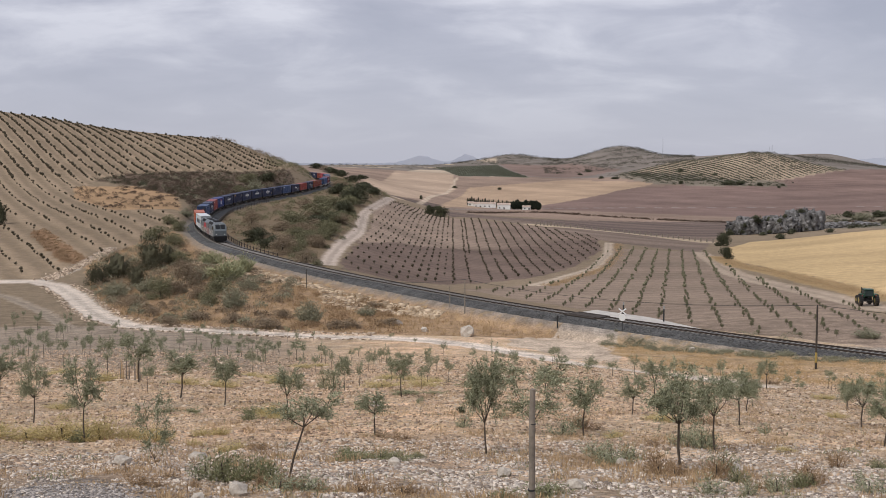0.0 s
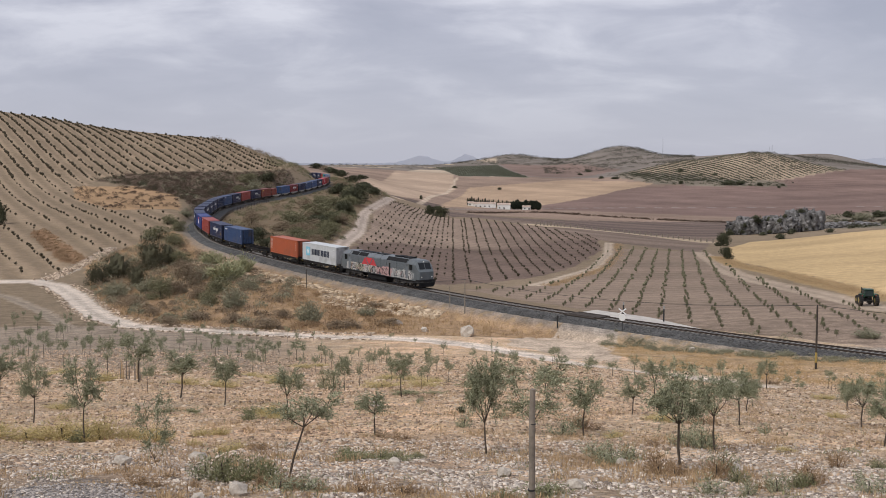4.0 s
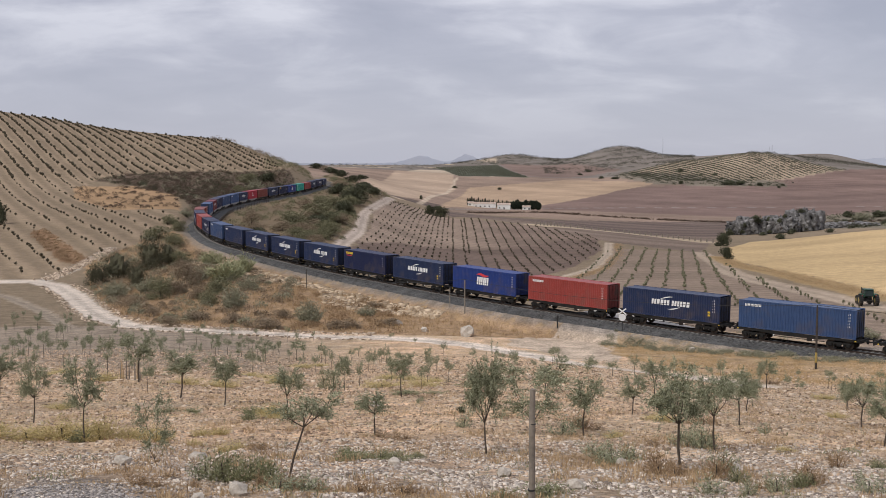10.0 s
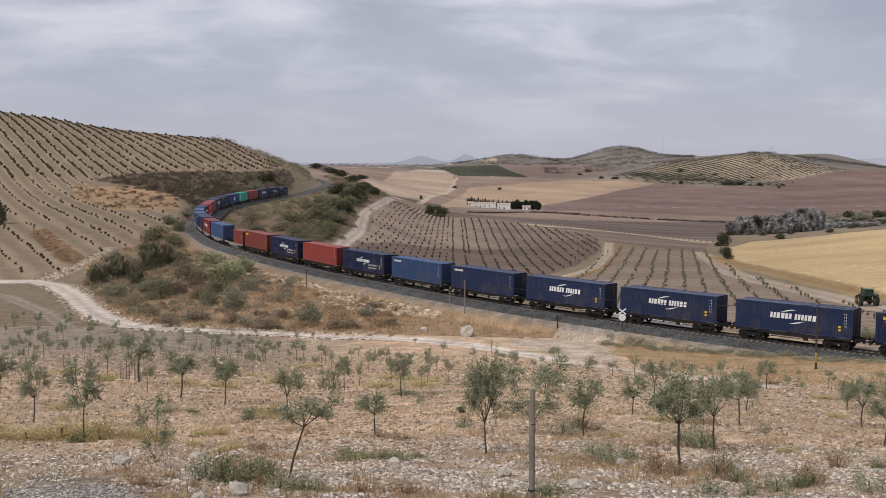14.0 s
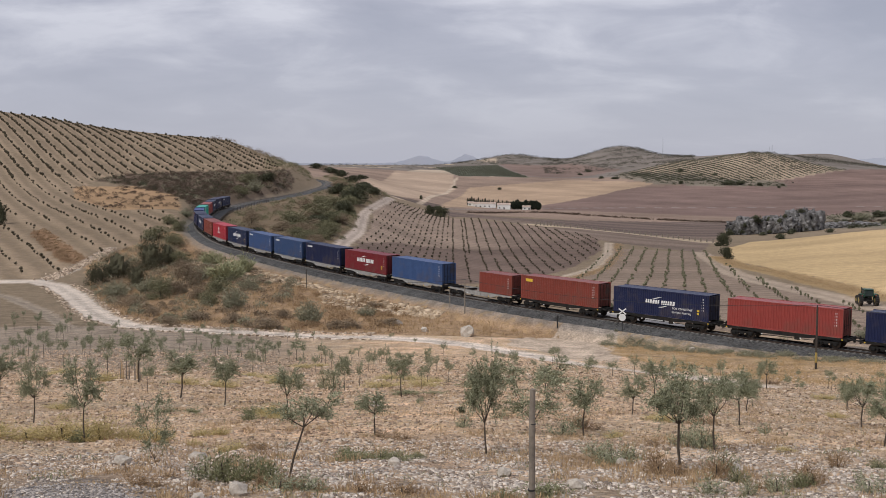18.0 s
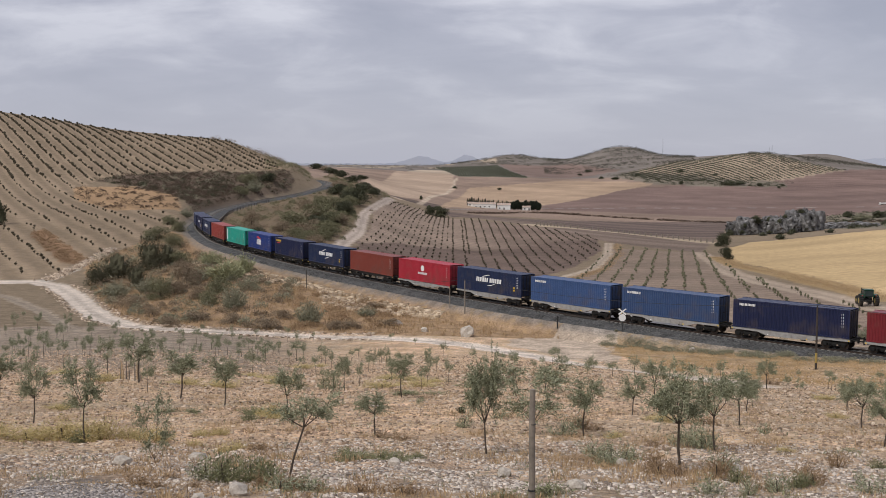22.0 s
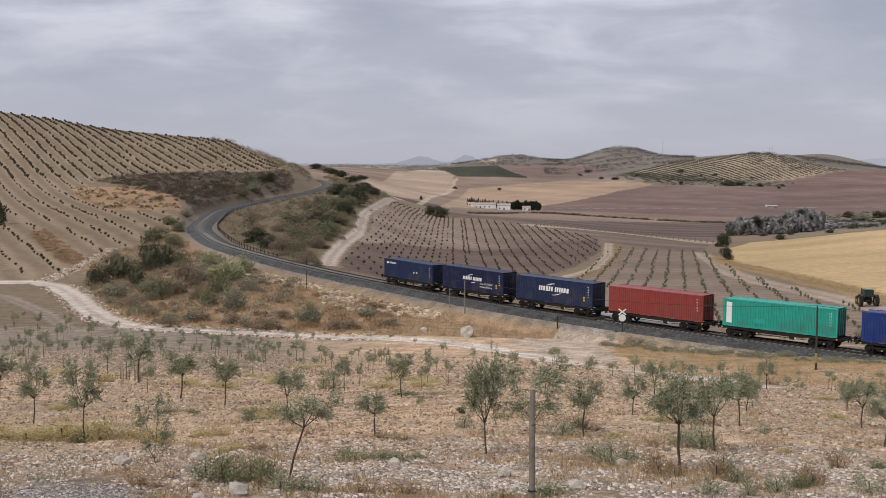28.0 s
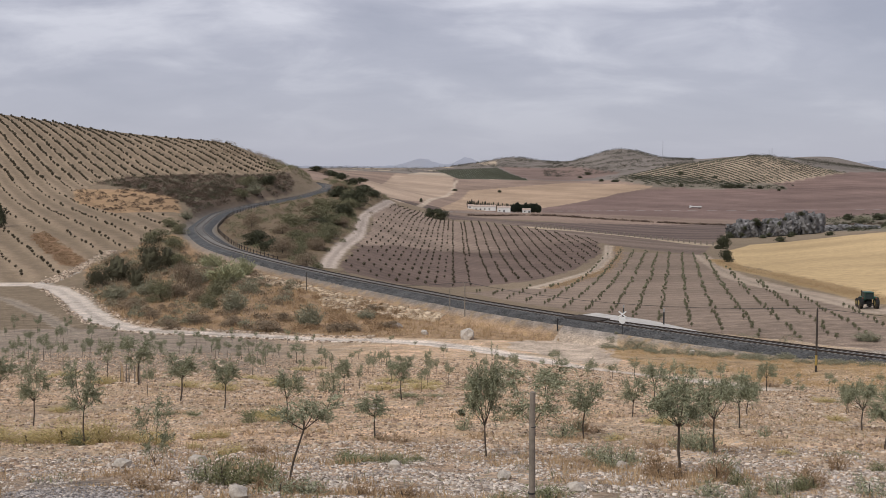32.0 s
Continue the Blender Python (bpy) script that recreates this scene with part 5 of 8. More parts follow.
        for x in (-8.05, -5.3, -2.9, 0.9, 2.65, 5.3, 8.0):
            bm = bmesh.new()
            put(bm, (0.045, 0.016, 2.15), (x, side * 1.424, 2.30))
            part("panel_seam", bm, LOCO_DARK, loco)
            bm = bmesh.new()
            put(bm, (0.05, 0.74, 0.05), (x, side * 1.185, 3.735), Matrix.Rotation(slope if side < 0 else -slope, 4, "X"))
            part("roof_seam", bm, LOCO_DARK, loco)
        for z in (2.50, 2.62, 2.74, 2.86, 2.98, 3.10, 3.22, 3.34):
            bm = bmesh.new()
            put(bm, (16.5, 0.024, 0.035), (0, side * 1.424, z))
            part("side_rib", bm, LOCO_ROOF, loco)
        for x in (-10.6, 10.6):
            bm = bmesh.new()
            for k in range(3):
                put(bm, (0.42, 0.22, 0.04), (x, side * 1.32, 0.35 + 0.27 * k))
            part("cab_step", bm, LOCO_DARK, loco)
    for x, w in ((-4.6, 4.2), (4.5, 1.6), (6.8, 1.5), (-0.3, 2.2)):
        bm = bmesh.new()
        put(bm, (w, 1.25, 0.22 if w < 1.8 else 0.10), (x, 0, 4.10 if w < 1.8 else 4.05), bevel=0.04)
        part("roof_vent", bm, LOCO_DARK, loco)
    bm = bmesh.new()
    put(bm, (5.2, 2.5, 0.78), (-0.4, 0, 0.62), bevel=0.12)
    part("fuel_tank", bm, LOCO_DARK, loco)
    for end in (-1, 1):
        bm = bmesh.new()
        tilt = Matrix.Rotation(end * -math.atan2(0.60, 1.16), 4, "Y")
        for y in (-0.52, 0.52):
            put(bm, (0.05, 0.94, 0.98), (end * 10.47, y, 3.20), tilt, 0.03)
        part("windscreen", bm, GLASS_DARK, loco)
        bm = bmesh.new()
        put(bm, (0.24, 2.7, 0.80), (end * 11.0, 0, 0.90), bevel=0.05)
        put(bm, (0.30, 2.4, 0.30), (end * 10.95, 0, 0.42), bevel=0.05)
        part("plough", bm, LOCO_DARK, loco)
        for y in (-0.87, 0.87):
            share("buffer", BUFFER, loco, (end * 10.95, y, 1.05), (0, 0, 0 if end > 0 else 180))
            bm = bmesh.new()
            rod(bm, (end * 10.96, y, 1.68), (end * 11.06, y, 1.68), 0.10, 14)
            part("headlight", bm, LAMP_WHITE, loco)
        bm = bmesh.new()
        rod(bm, (end * 10.12, 0, 3.78), (end * 10.24, 0, 3.78), 0.09, 12)
        part("top_headlight", bm, LAMP_WHITE, loco)
        bm = bmesh.new()
        put(bm, (0.85, 2.78, 0.62), (end * 10.62, 0, 1.02), bevel=0.06)
        part("nose_skirt", bm, LOCO_DARK, loco)
        bm = bmesh.new()
        put(bm, (5.6, 2.20, 0.26), (end * 6.9, 0, 0.98), bevel=0.03)
        part("underframe_box", bm, LOCO_DARK, loco)
        bogie = share("bogie", BOLSTER, loco, (end * 6.9, 0, 0))
        for side in (-1, 1):
            bm = bmesh.new()
            put(bm, (4.9, 0.14, 0.24), (0, 0, 0.80), bevel=0.04)
            for x in (-1.8, 0, 1.8):
                put(bm, (0.46, 0.20, 0.40), (x, 0, 0.52), bevel=0.06)
                rod(bm, (x - 0.5, 0, 0.55), (x - 0.5, 0, 0.95), 0.11, 8)
                rod(bm, (x + 0.5, 0, 0.55), (x + 0.5, 0, 0.95), 0.11, 8)
            ob = part("side_frame", bm, BOGIE_GREY, bogie)
            ob.matrix_basis = pose(0, side * 1.20, 0)
            for x in (-2.7, -0.9, 0.9, 2.7):
                bm = bmesh.new()
                rod(bm, (0, 0, 0.30), (0, 0, 0.78), 0.05, 6)
                put(bm, (0.26, 0.10, 0.14), (0, 0, 0.36), bevel=0.02)
                ob = part("brake_rigging", bm, BOGIE_GREY, bogie)
                ob.matrix_basis = pose(x, side * 1.16, 0)
        for x in (-1.8, 0, 1.8):
            share("wheelset", WHEELSET, bogie, (x, 0, 0.47))
    return loco


# head to tail: colour and marking, grey wagon or not
LOADS = [("white", "big_six", 0), ("orange", "upright", 0), (None, "", 0), ("blue", "corner", 0), ("navy", "swoosh", 0), ("red", "corner", 0),
         ("royal", "big_three", 0), ("navy", "swoosh", 0), ("deep", "corner_yellow", 0), ("navy", "swoosh", 0), ("navy", "swoosh", 0), ("navy", "swoosh", 0),
         ("navy", "corner", 0), ("blue", "corner", 0), ("deep", "swoosh_slogan", 0), ("red", "", 0), ("deep", "swoosh_slogan", 0), ("rust", "yellow_corner", 0),
         ("short", "", 1), ("light", "", 1), ("maroon", "swoosh", 1), ("deep", "corner", 1), ("blue", "corner", 1), ("light", "corner", 1),
         ("navy", "swoosh", 1), ("scarlet", "disc", 1), ("rust", "", 0), ("navy", "swoosh", 0), ("deep", "corner_yellow", 0), ("royal", "big_three", 0),
         ("green", "panel", 0), ("red", "", 0), ("navy", "swoosh", 0), ("deep", "swoosh_slogan", 0), ("navy", "corner_disc", 0)]
SPEED, SLOWING, FRONT_AT_SIX = 21.6, 0.035, 21.3


def make_train():
    """The train at rest at its places in the consist: (thing, distance behind the front, half bogie spacing, lift)."""
    cars = [(locomotive(), 11.6, 6.9, 0.0)]
    first = {}
    for k, (colour, kind, grey) in enumerate(LOADS):
        # rear edge of each load behind the locomotive's front; the grey wagons are shorter
        back = 30.5 + 14.32 * min(k, 17) + 13.79 * min(max(k - 17, 0), 9) + 14.46 * max(k - 26, 0)
        if grey in first:
            w = copy_thing(first[grey], Matrix())
        else:
            w = first[grey] = flat_wagon(grey)
        cars.append((w, back, 4.45, 0.0))
        if colour == "short":
            cars.append((container("rust", "", 6.06, 2.591), back - 3.05, 4.45, 1.17))
        elif colour:
            cars.append((container(colour, kind, 12.19, 2.591 if k == 34 else 2.896), back, 4.45, 1.17))
    return cars


def car_pose(s, half, lift):
    a, b = Vector(on_line(s - half)), Vector(on_line(s + half))
    way = a - b
    turn = way.to_track_quat("X", "Z").to_matrix().to_4x4()
    return Matrix.Translation((a + b) / 2) @ turn @ Matrix.Translation((0, 0, lift))


TRAIN = make_train()


def motions():
    """The train rolls down the valley at a steady pace; a lorry crosses the plain."""
    for car, back, half, lift in TRAIN:
        rows = []
        for k in range(65):
            dt = k * 0.5 - 6
            rows.append((k * 0.5, car_pose(FRONT_AT_SIX - SPEED * dt + 0.5 * SLOWING * dt * dt + back, half, lift)))
        walk(car, rows)
    walk(LORRY, lorry_rows())


# ---- plants ----
BARK = surface("olive_bark", (0.085, 0.068, 0.053), 0.95, 0.35, 18.0, 4.0, 0.6, 0.01)
OLIVE_LEAF = leafage("olive_leaf", (0.190, 0.200, 0.112), 0.50, (0.290, 0.295, 0.195))
GROVE_LEAF = leafage("grove_olive_leaf", (0.066, 0.055, 0.036), 0.35)
VALLEY_LEAF = leafage("valley_olive_leaf", (0.135, 0.130, 0.080), 0.35)
FAR_LEAF = leafage("far_olive_leaf", (0.088, 0.090, 0.064), 0.35)
OAK_LEAF = leafage("holm_oak_leaf", (0.064, 0.066, 0.040), 0.26)
RIDGE_LEAF = leafage("ridge_scrub_leaf", (0.095, 0.088, 0.068), 0.40)
GREY_LEAF = leafage("grey_shrub_leaf", (0.245, 0.235, 0.160), 0.26)
GREEN_LEAF = leafage("green_shrub_leaf", (0.175, 0.168, 0.098), 0.26)
BROWN_LEAF = leafage("dry_shrub_leaf", (0.235, 0.182, 0.125), 0.26)
REED_LEAF = leafage("reed_leaf", (0.31, 0.31, 0.18), 0.26)
STRAW_LEAF = leafage("dry_grass", (0.41, 0.29, 0.168), 0.26)
YELLOW_LEAF = leafage("yellow_grass", (0.45, 0.36, 0.165), 0.35)
ALMOND_LEAF = leafage("dark_tree_leaf", (0.088, 0.083, 0.052), 0.26)
DARK_HEATH = leafage("dark_heath", (0.100, 0.071, 0.053), 0.35)
HEATH_LEAF = leafage("rusty_heath", (0.30, 0.205, 0.122), 0.26)
WEED_LEAF = leafage("weed_leaf", (0.205, 0.205, 0.112), 0.40)


ICO = None


def ico():
    global ICO
    if ICO is None:
        bm = bmesh.new()
        bmesh.ops.create_icosphere(bm, subdivisions=1, radius=1.0)
        bm.verts.ensure_lookup_table()
        ICO = (np.array([v.co[:] for v in bm.verts]), np.array([[v.index for v in f.verts] for f in bm.faces]))
        bm.free()
    return ICO


def sheet_mesh(name, verts, size, material):
    """A mesh of loose polygons of `size` corners from an array (n * size, 3)."""
    n = len(verts) // size
    me = bpy.data.meshes.new(name)
    me.vertices.add(n * size)
    me.vertices.foreach_set("co", np.asarray(verts, float).ravel())
    me.loops.add(n * size)
    me.loops.foreach_set("vertex_index", np.arange(n * size))
    me.polygons.add(n)
    me.polygons.foreach_set("loop_start", np.arange(0, n * size, size))
    me.update(calc_edges=True)
    me.materials.append(material)
    return me


def unit(v):
    return v / (np.linalg.norm(v, axis=-1, keepdims=True) + 1e-9)


def leaves(centres, ways, length, width, rng):
    """Pointed blades: four corners each, along `ways`, turned at random about them."""
    n = len(centres)
    ways = unit(ways)
    side = unit(np.cross(ways, rng.normal(size=(n, 3))))
    l = (length * rng.uniform(0.7, 1.3, n))[:, None]
    w = (width * rng.uniform(0.7, 1.3, n))[:, None]
    out = np.empty((n, 4, 3))
    out[:, 0], out[:, 2] = centres, centres + ways * l
    out[:, 1], out[:, 3] = centres + ways * l * 0.45 + side * w / 2, centres + ways * l * 0.45 - side * w / 2
    return out.reshape(-1, 3)


def olive_meshes(seed, twigs=9, blades=20, blade=0.085, lean=0.0, bare=0.40, lift=0.75, limbs=True, leaf=None, spread=1.0, girth=1.0):
    """Trunk, limbs, and a crown of leafy twigs, 1.8 m tall and about 1 m wide: (part name, mesh) pairs."""
    rng = np.random.RandomState(seed)
    bm = bmesh.new()
    base, fork = np.zeros(3), np.array([lean + rng.uniform(-0.06, 0.06), rng.uniform(-0.05, 0.05), 1.8 * bare])
    knee = base * 0.5 + fork * 0.5 + rng.uniform(-0.04, 0.04, 3)
    tube(bm, [base - [0, 0, 0.15], base, knee, fork, fork + [0.01, 0.01, 0.12]], [r * girth for r in (0.032, 0.027, 0.023, 0.019, 0.010)], 7)
    made = [("trunk", mesh_of("trunk", bm, BARK))]
    pts, ways = [], []
    for k in range(8):
        a = k * 0.9 + rng.uniform(-0.3, 0.3)
        reach, up = rng.uniform(0.14, 0.46) * spread, rng.uniform(0.25, 1.0) * 1.8 * (1 - bare)
        tip = fork + [math.cos(a) * reach + lean * 0.4, math.sin(a) * reach, up]
        mid = fork * 0.45 + tip * 0.55 + [math.cos(a) * reach * 0.25, math.sin(a) * reach * 0.25, -0.05]
        if limbs:
            bm = bmesh.new()
            tube(bm, [fork, mid, tip], [r * girth for r in (0.012, 0.008, 0.003)], 5)
            made.append(("limb", mesh_of("limb", bm, BARK)))
        for _ in range(twigs):
            f = rng.uniform(0.1, 1.0)
            root = mid * (1 - f) + tip * f
            way = unit(np.array([math.cos(a) * 0.6 + rng.normal() * 0.8, math.sin(a) * 0.6 + rng.normal() * 0.8, rng.uniform(-0.45, 1.0) * lift * 1.4]))
            long = rng.uniform(0.16, 0.50)
            s = rng.uniform(0, 1, blades)[:, None]
            pts.append(root + way * long * s + [0, 0, -0.05] * s ** 2)
            ways.append(way + rng.normal(size=(blades, 3)) * 0.85)
    crown = leaves(np.concatenate(pts), np.concatenate(ways), blade, blade * 0.23, rng)
    made.append(("crown", sheet_mesh("crown", crown, 4, leaf or OLIVE_LEAF)))
    return made


def cloud(rng, n, w, h, size, ragged=0.35, low=0.0):
    """Leaf clumps about an uneven dome, w wide and h high, thinning to its edge."""
    m = 11
    a, out = rng.uniform(0, 6.283, m), rng.uniform(0.1, 1, m) ** 0.6 * 0.30
    size_of = rng.uniform(0.16, 0.30, m)
    mid = np.stack([np.cos(a) * out, np.sin(a) * out, rng.uniform(0.10, 0.82, m) * (1 - out * 1.3)], -1)
    k = rng.randint(0, m, n)
    d = unit(rng.normal(size=(n, 3)))
    r = size_of[k] * (1.12 - ragged * 2.0 * rng.uniform(0, 1, n) ** 1.4)
    c = (mid[k] + d * r[:, None] * [1, 1, 0.85]) * [w, w, h]
    c[:, 2] = np.abs(c[:, 2])
    return leaves(c, d * 0.6 + rng.normal(size=(n, 3)) + [0, 0, 0.35], size, size * 0.62, rng)


def shrub_meshes(seed, material, n=260, size=0.14, stems=True, upright=0.0, heart_size=0.42):
    """A shrub of width 1 and height 1, to be scaled."""
    rng = np.random.RandomState(seed)
    if upright:
        # stalks fan out from the root, with narrow leaves along them
        m = max(n // 14, 8)
        a, out = rng.uniform(0, 6.283, m), rng.uniform(0, 1, m) ** 0.7
        way = np.stack([np.cos(a) * out * 0.55, np.sin(a) * out * 0.55, np.ones(m)], -1)
        tall = rng.uniform(0.45, 1.0, m) * (1 - 0.45 * out)
        root = np.stack([np.cos(a) * out * 0.22, np.sin(a) * out * 0.22, np.zeros(m)], -1)
        t = rng.uniform(0.0, 1.0, (m, 14, 1))
        c = root[:, None] + way[:, None] * tall[:, None, None] * t + [0, 0, -0.12] * t ** 2 * out[:, None, None]
        c = c.reshape(-1, 3)
        blades = leaves(c, np.repeat(way, 14, axis=0) + rng.normal(size=(len(c), 3)) * upright, size * 1.9, size * 0.32, rng)
    else:
        blades = cloud(rng, n, 1.0, 0.95, size)
    bm = bmesh.new()
    rod(bm, (0, 0, -0.08), (0.04, -0.03, 0.45), 0.030, 6, 0.010)
    made = [("stem", mesh_of("stem", bm, BARK))]
    if not upright and heart_size:
        # twiggy heart that stops the light
        heart = bmesh.new()
        bmesh.ops.create_icosphere(heart, subdivisions=3, radius=0.5)
        for v in heart.verts:
            p = v.co.copy()
            swell = 1 + 0.45 * noise.noise(p * 4 + Vector((seed, 0, 0))) + 0.55 * noise.noise(p * 15 + Vector((0, seed, 0)))
            v.co = Vector((p.x * heart_size * swell, p.y * heart_size * swell, max(p.z * swell, -0.25) * 0.70 + 0.30))
        made.append(("inner_foliage", mesh_of("inner_foliage", heart, material)))
    made.append(("foliage", sheet_mesh("foliage", blades, 4, material)))
    return made


def plant(name, label, category, group, meshes, x, y, scale, turn):
    ob = thing(name, label, category, group)
    ob.matrix_basis = Matrix.LocRotScale((x, y, spot(x, y) - 0.02), Euler((0, 0, turn)), scale)
    for part_name, me in meshes:
        share(part_name, me, ob)
    return ob


def plant_olives():
    rng = random.Random(21)
    kinds = [olive_meshes(40 + k, twigs=26, blades=38, blade=0.060, bare=0.46, lift=0.9) for k in range(6)]
    tall, thin, bent = olive_meshes(61, 36, 38, 0.066, lift=1.1, spread=0.80, bare=0.30), olive_meshes(62, 24, 26, 0.070, bare=0.12, spread=1.2, girth=0.45), olive_meshes(63, 15, 28, 0.068, lean=0.30, bare=0.62, girth=0.9)
    young = [olive_meshes(70 + k, 13, 22, 0.085, bare=0.46, limbs=False) for k in range(4)]

    def group(rows, meshes, label, g="olive trees in the near grove", turned=True):
        for x, y, h, w in rows:
            k = rng.randrange(len(meshes))
            plant("olive_sapling" if "sapling" in label else "olive_tree", label, "olive tree", g, meshes[k], x, y, (max(w, 0.35 * h) / 1.02, max(w, 0.35 * h) / 1.02, h / 1.8),
                  rng.uniform(0, 6.28) if turned else 0.0)

    group(OLIVES, kinds, "young olive tree with silvery green crown in stony soil")
    group(TALL_OLIVES, [tall], "tall bushy young olive tree with a slim trunk")
    group(SPARSE_OLIVES, [thin], "sparse olive with arching branches from the ground")
    group(LEAN_OLIVES, [bent], "young olive tree leaning on a crooked trunk", turned=False)
    group(SAPLINGS + FAR_SAPLINGS, young, "thin olive sapling beside the dirt track", "olive saplings by the dirt track")
    # rows of saplings that run down to the track
    for i in range(22):
        for j in range(14):
            x, y = -74 + i * 3.0 + j * 1.7 + rng.uniform(-0.5, 0.5), 84 + j * 4.0 + rng.uniform(-0.6, 0.6)
            if np.degrees(math.atan2(x, y)) < -27 or beside(MAIN_TRACK, np.array([x]), np.array([y]))[0] < 4 or inside(VERGE, np.array([x]), np.array([y]))[0]:
                continue
            if y > 128 + (x + 40) * -0.35 or x > -14 or rng.random() < 0.15:
                continue
            h = rng.uniform(1.0, 1.7)
            plant("olive_sapling", "thin olive sapling beside the dirt track", "olive tree", "olive saplings by the dirt track", young[rng.randrange(4)],
                  x, y, (h * 0.34, h * 0.34, h / 1.8), rng.uniform(0, 6.28))
    # the younger rows of the near field
    taken = np.array([r[:2] for r in OLIVES + TALL_OLIVES + SPARSE_OLIVES + LEAN_OLIVES + SAPLINGS + FAR_SAPLINGS])
    for i in range(30):
        for j in range(13):
            x, y = -52 + i * 3.9 + j * 0.9 + rng.uniform(-0.7, 0.7), 46 + j * 4.6 + rng.uniform(-0.8, 0.8)
            if abs(np.degrees(math.atan2(x, y))) > 26 or rng.random() < 0.36 or np.hypot(*(taken - (x, y)).T).min() < 2.2:
                continue
            if beside(MAIN_TRACK, np.array([x]), np.array([y]))[0] < 4 or off_line(np.array([x]), np.array([y]))[0] < 14 or y > np.interp(x, [-60, -45, 0, 20, 45], [110, 100, 92, 80, 62]):
                continue
            h = rng.uniform(0.8, 1.5)
            plant("olive_sapling", "thin olive sapling in the stony field", "olive tree", "olive saplings by the dirt track", young[rng.randrange(4)],
                  x, y, (h * 0.38, h * 0.38, h / 1.8), rng.uniform(0, 6.28))
    # darker crooked trees at the foot of the bank
    dark = [shrub_meshes(80 + k, ALMOND_LEAF, 3600, 0.045) for k in range(3)]
    for x, y, w, h in ALMOND_SHRUBS:
        plant("almond_tree", "dark rounded almond tree with crooked limbs", "tree", "trees at the foot of the bank", dark[rng.randrange(3)], x, y, (w * 1.0, w * 1.0, h * 1.05), rng.uniform(0, 6.28))


plant_olives()


def plant_shrubs():
    rng = random.Random(8)
    for rows, mat, name, label, n, size, up in (
            (OAK_SHRUBS, OAK_LEAF, "holm_oak", "dark green rounded holm oak on the dry slope", 3000, 0.050, 0),
            (OAK_SHRUBS_FAR, OAK_LEAF, "holm_oak", "dark green rounded holm oak on the dry slope", 700, 0.09, 0),
            (GREY_SHRUBS, GREY_LEAF, "shrub", "grey-green broom shrub among dry grass", 2200, 0.06, 0.9),
            (GREEN_SHRUBS, GREEN_LEAF, "shrub", "olive-green leafy shrub on the bank", 3000, 0.045, 0),
            (BROWN_SHRUBS, BROWN_LEAF, "shrub", "withered brown twiggy shrub on the bank", 2600, 0.045, 0),
            (REED_SHRUBS, REED_LEAF, "reed_clump", "pale green clump of giant reed", 2200, 0.07, 0.6),
            (ROUND_SHRUBS, OAK_LEAF, "shrub", "small dark rounded cushion shrub", 900, 0.07, 0)):
        meshes = [shrub_meshes(100 + k, mat, n, size, True, up, 0.42 if mat is OAK_LEAF else 0.0) for k in range(5)]
        for x, y, w, h in rows:
            # none grows out over the knoll's track
            x -= max(0.0, w * 0.5 + 1.9 - beside(KNOLL_TRACK, np.array([x]), np.array([y]))[0])
            plant(name, label, "shrub" if name != "holm_oak" else "tree", "shrubs on the banks", meshes[rng.randrange(5)], x, y, (w, w, h * 1.1), rng.uniform(0, 6.28))


plant_shrubs()


def rows_in(poly, along, across, gap, row_gap, seed, jitter=0.12, miss=0.05):
    """Planting places in rows that fill a field."""
    p = np.array(poly)
    a = np.array(along) / np.hypot(*along)
    b = np.array(across) / np.hypot(*across)
    mid = p.mean(0)
    reach = np.abs(p - mid).max() * 1.5
    i, j = np.meshgrid(np.arange(-reach, reach, gap), np.arange(-reach, reach, row_gap))
    rng = np.random.RandomState(seed)
    q = mid + i.ravel()[:, None] * a + j.ravel()[:, None] * b + rng.normal(size=(i.size, 2)) * gap * jitter
    q = q[inside(poly, q[:, 0], q[:, 1]) & (rng.uniform(size=len(q)) > miss)]
    return q


def clump_grove(name, q, h, w, material, label, seed, blades=22, size=0.20):
    """Far olive trees, past counting: one mesh of leafy clumps on short trunks."""
    rng = np.random.RandomState(seed)
    z = land(q[:, 0], q[:, 1])
    n = len(q)
    s = rng.uniform(0.7, 1.25, n)
    d = unit(rng.normal(size=(n, blades, 3)))
    r = rng.uniform(0.55, 1.0, (n, blades, 1))
    v, f = ico()
    core = v[None] * rng.uniform(0.8, 1.15, (n, len(v), 1)) * [w * 0.42, w * 0.42, w * 0.40]
    core = ((core + [0, 0, h * 0.62]) * s[:, None, None] + np.stack([q[:, 0], q[:, 1], z], -1)[:, None, :])[:, f].reshape(-1, 3)
    heart = new(name, sheet_mesh(name, core, 3, material))
    c = d * r * [w / 2, w / 2, w * 0.46] + [0, 0, h * 0.62]
    c = c * s[:, None, None] + np.stack([q[:, 0], q[:, 1], z], -1)[:, None, :]
    crown = leaves(c.reshape(-1, 3), (d + rng.normal(size=d.shape) * 0.8).reshape(-1, 3), w * size, w * size * 0.7, rng)
    foot = np.repeat(np.stack([q[:, 0], q[:, 1], z], -1), 2, axis=0) - [0, 0, 0.1]
    way = np.zeros_like(foot) + [0, 0, 1.0] + rng.normal(size=foot.shape) * 0.05
    trunk = leaves(foot, way, h * 0.6, h * 0.07, rng)
    tagged(heart, label, "olive grove", kind="stuff")
    ob = part("foliage", bmesh.new(), material, heart)
    ob.data = sheet_mesh("foliage", np.concatenate([crown, trunk]), 4, material)
    tagged(ob, kind="stuff")


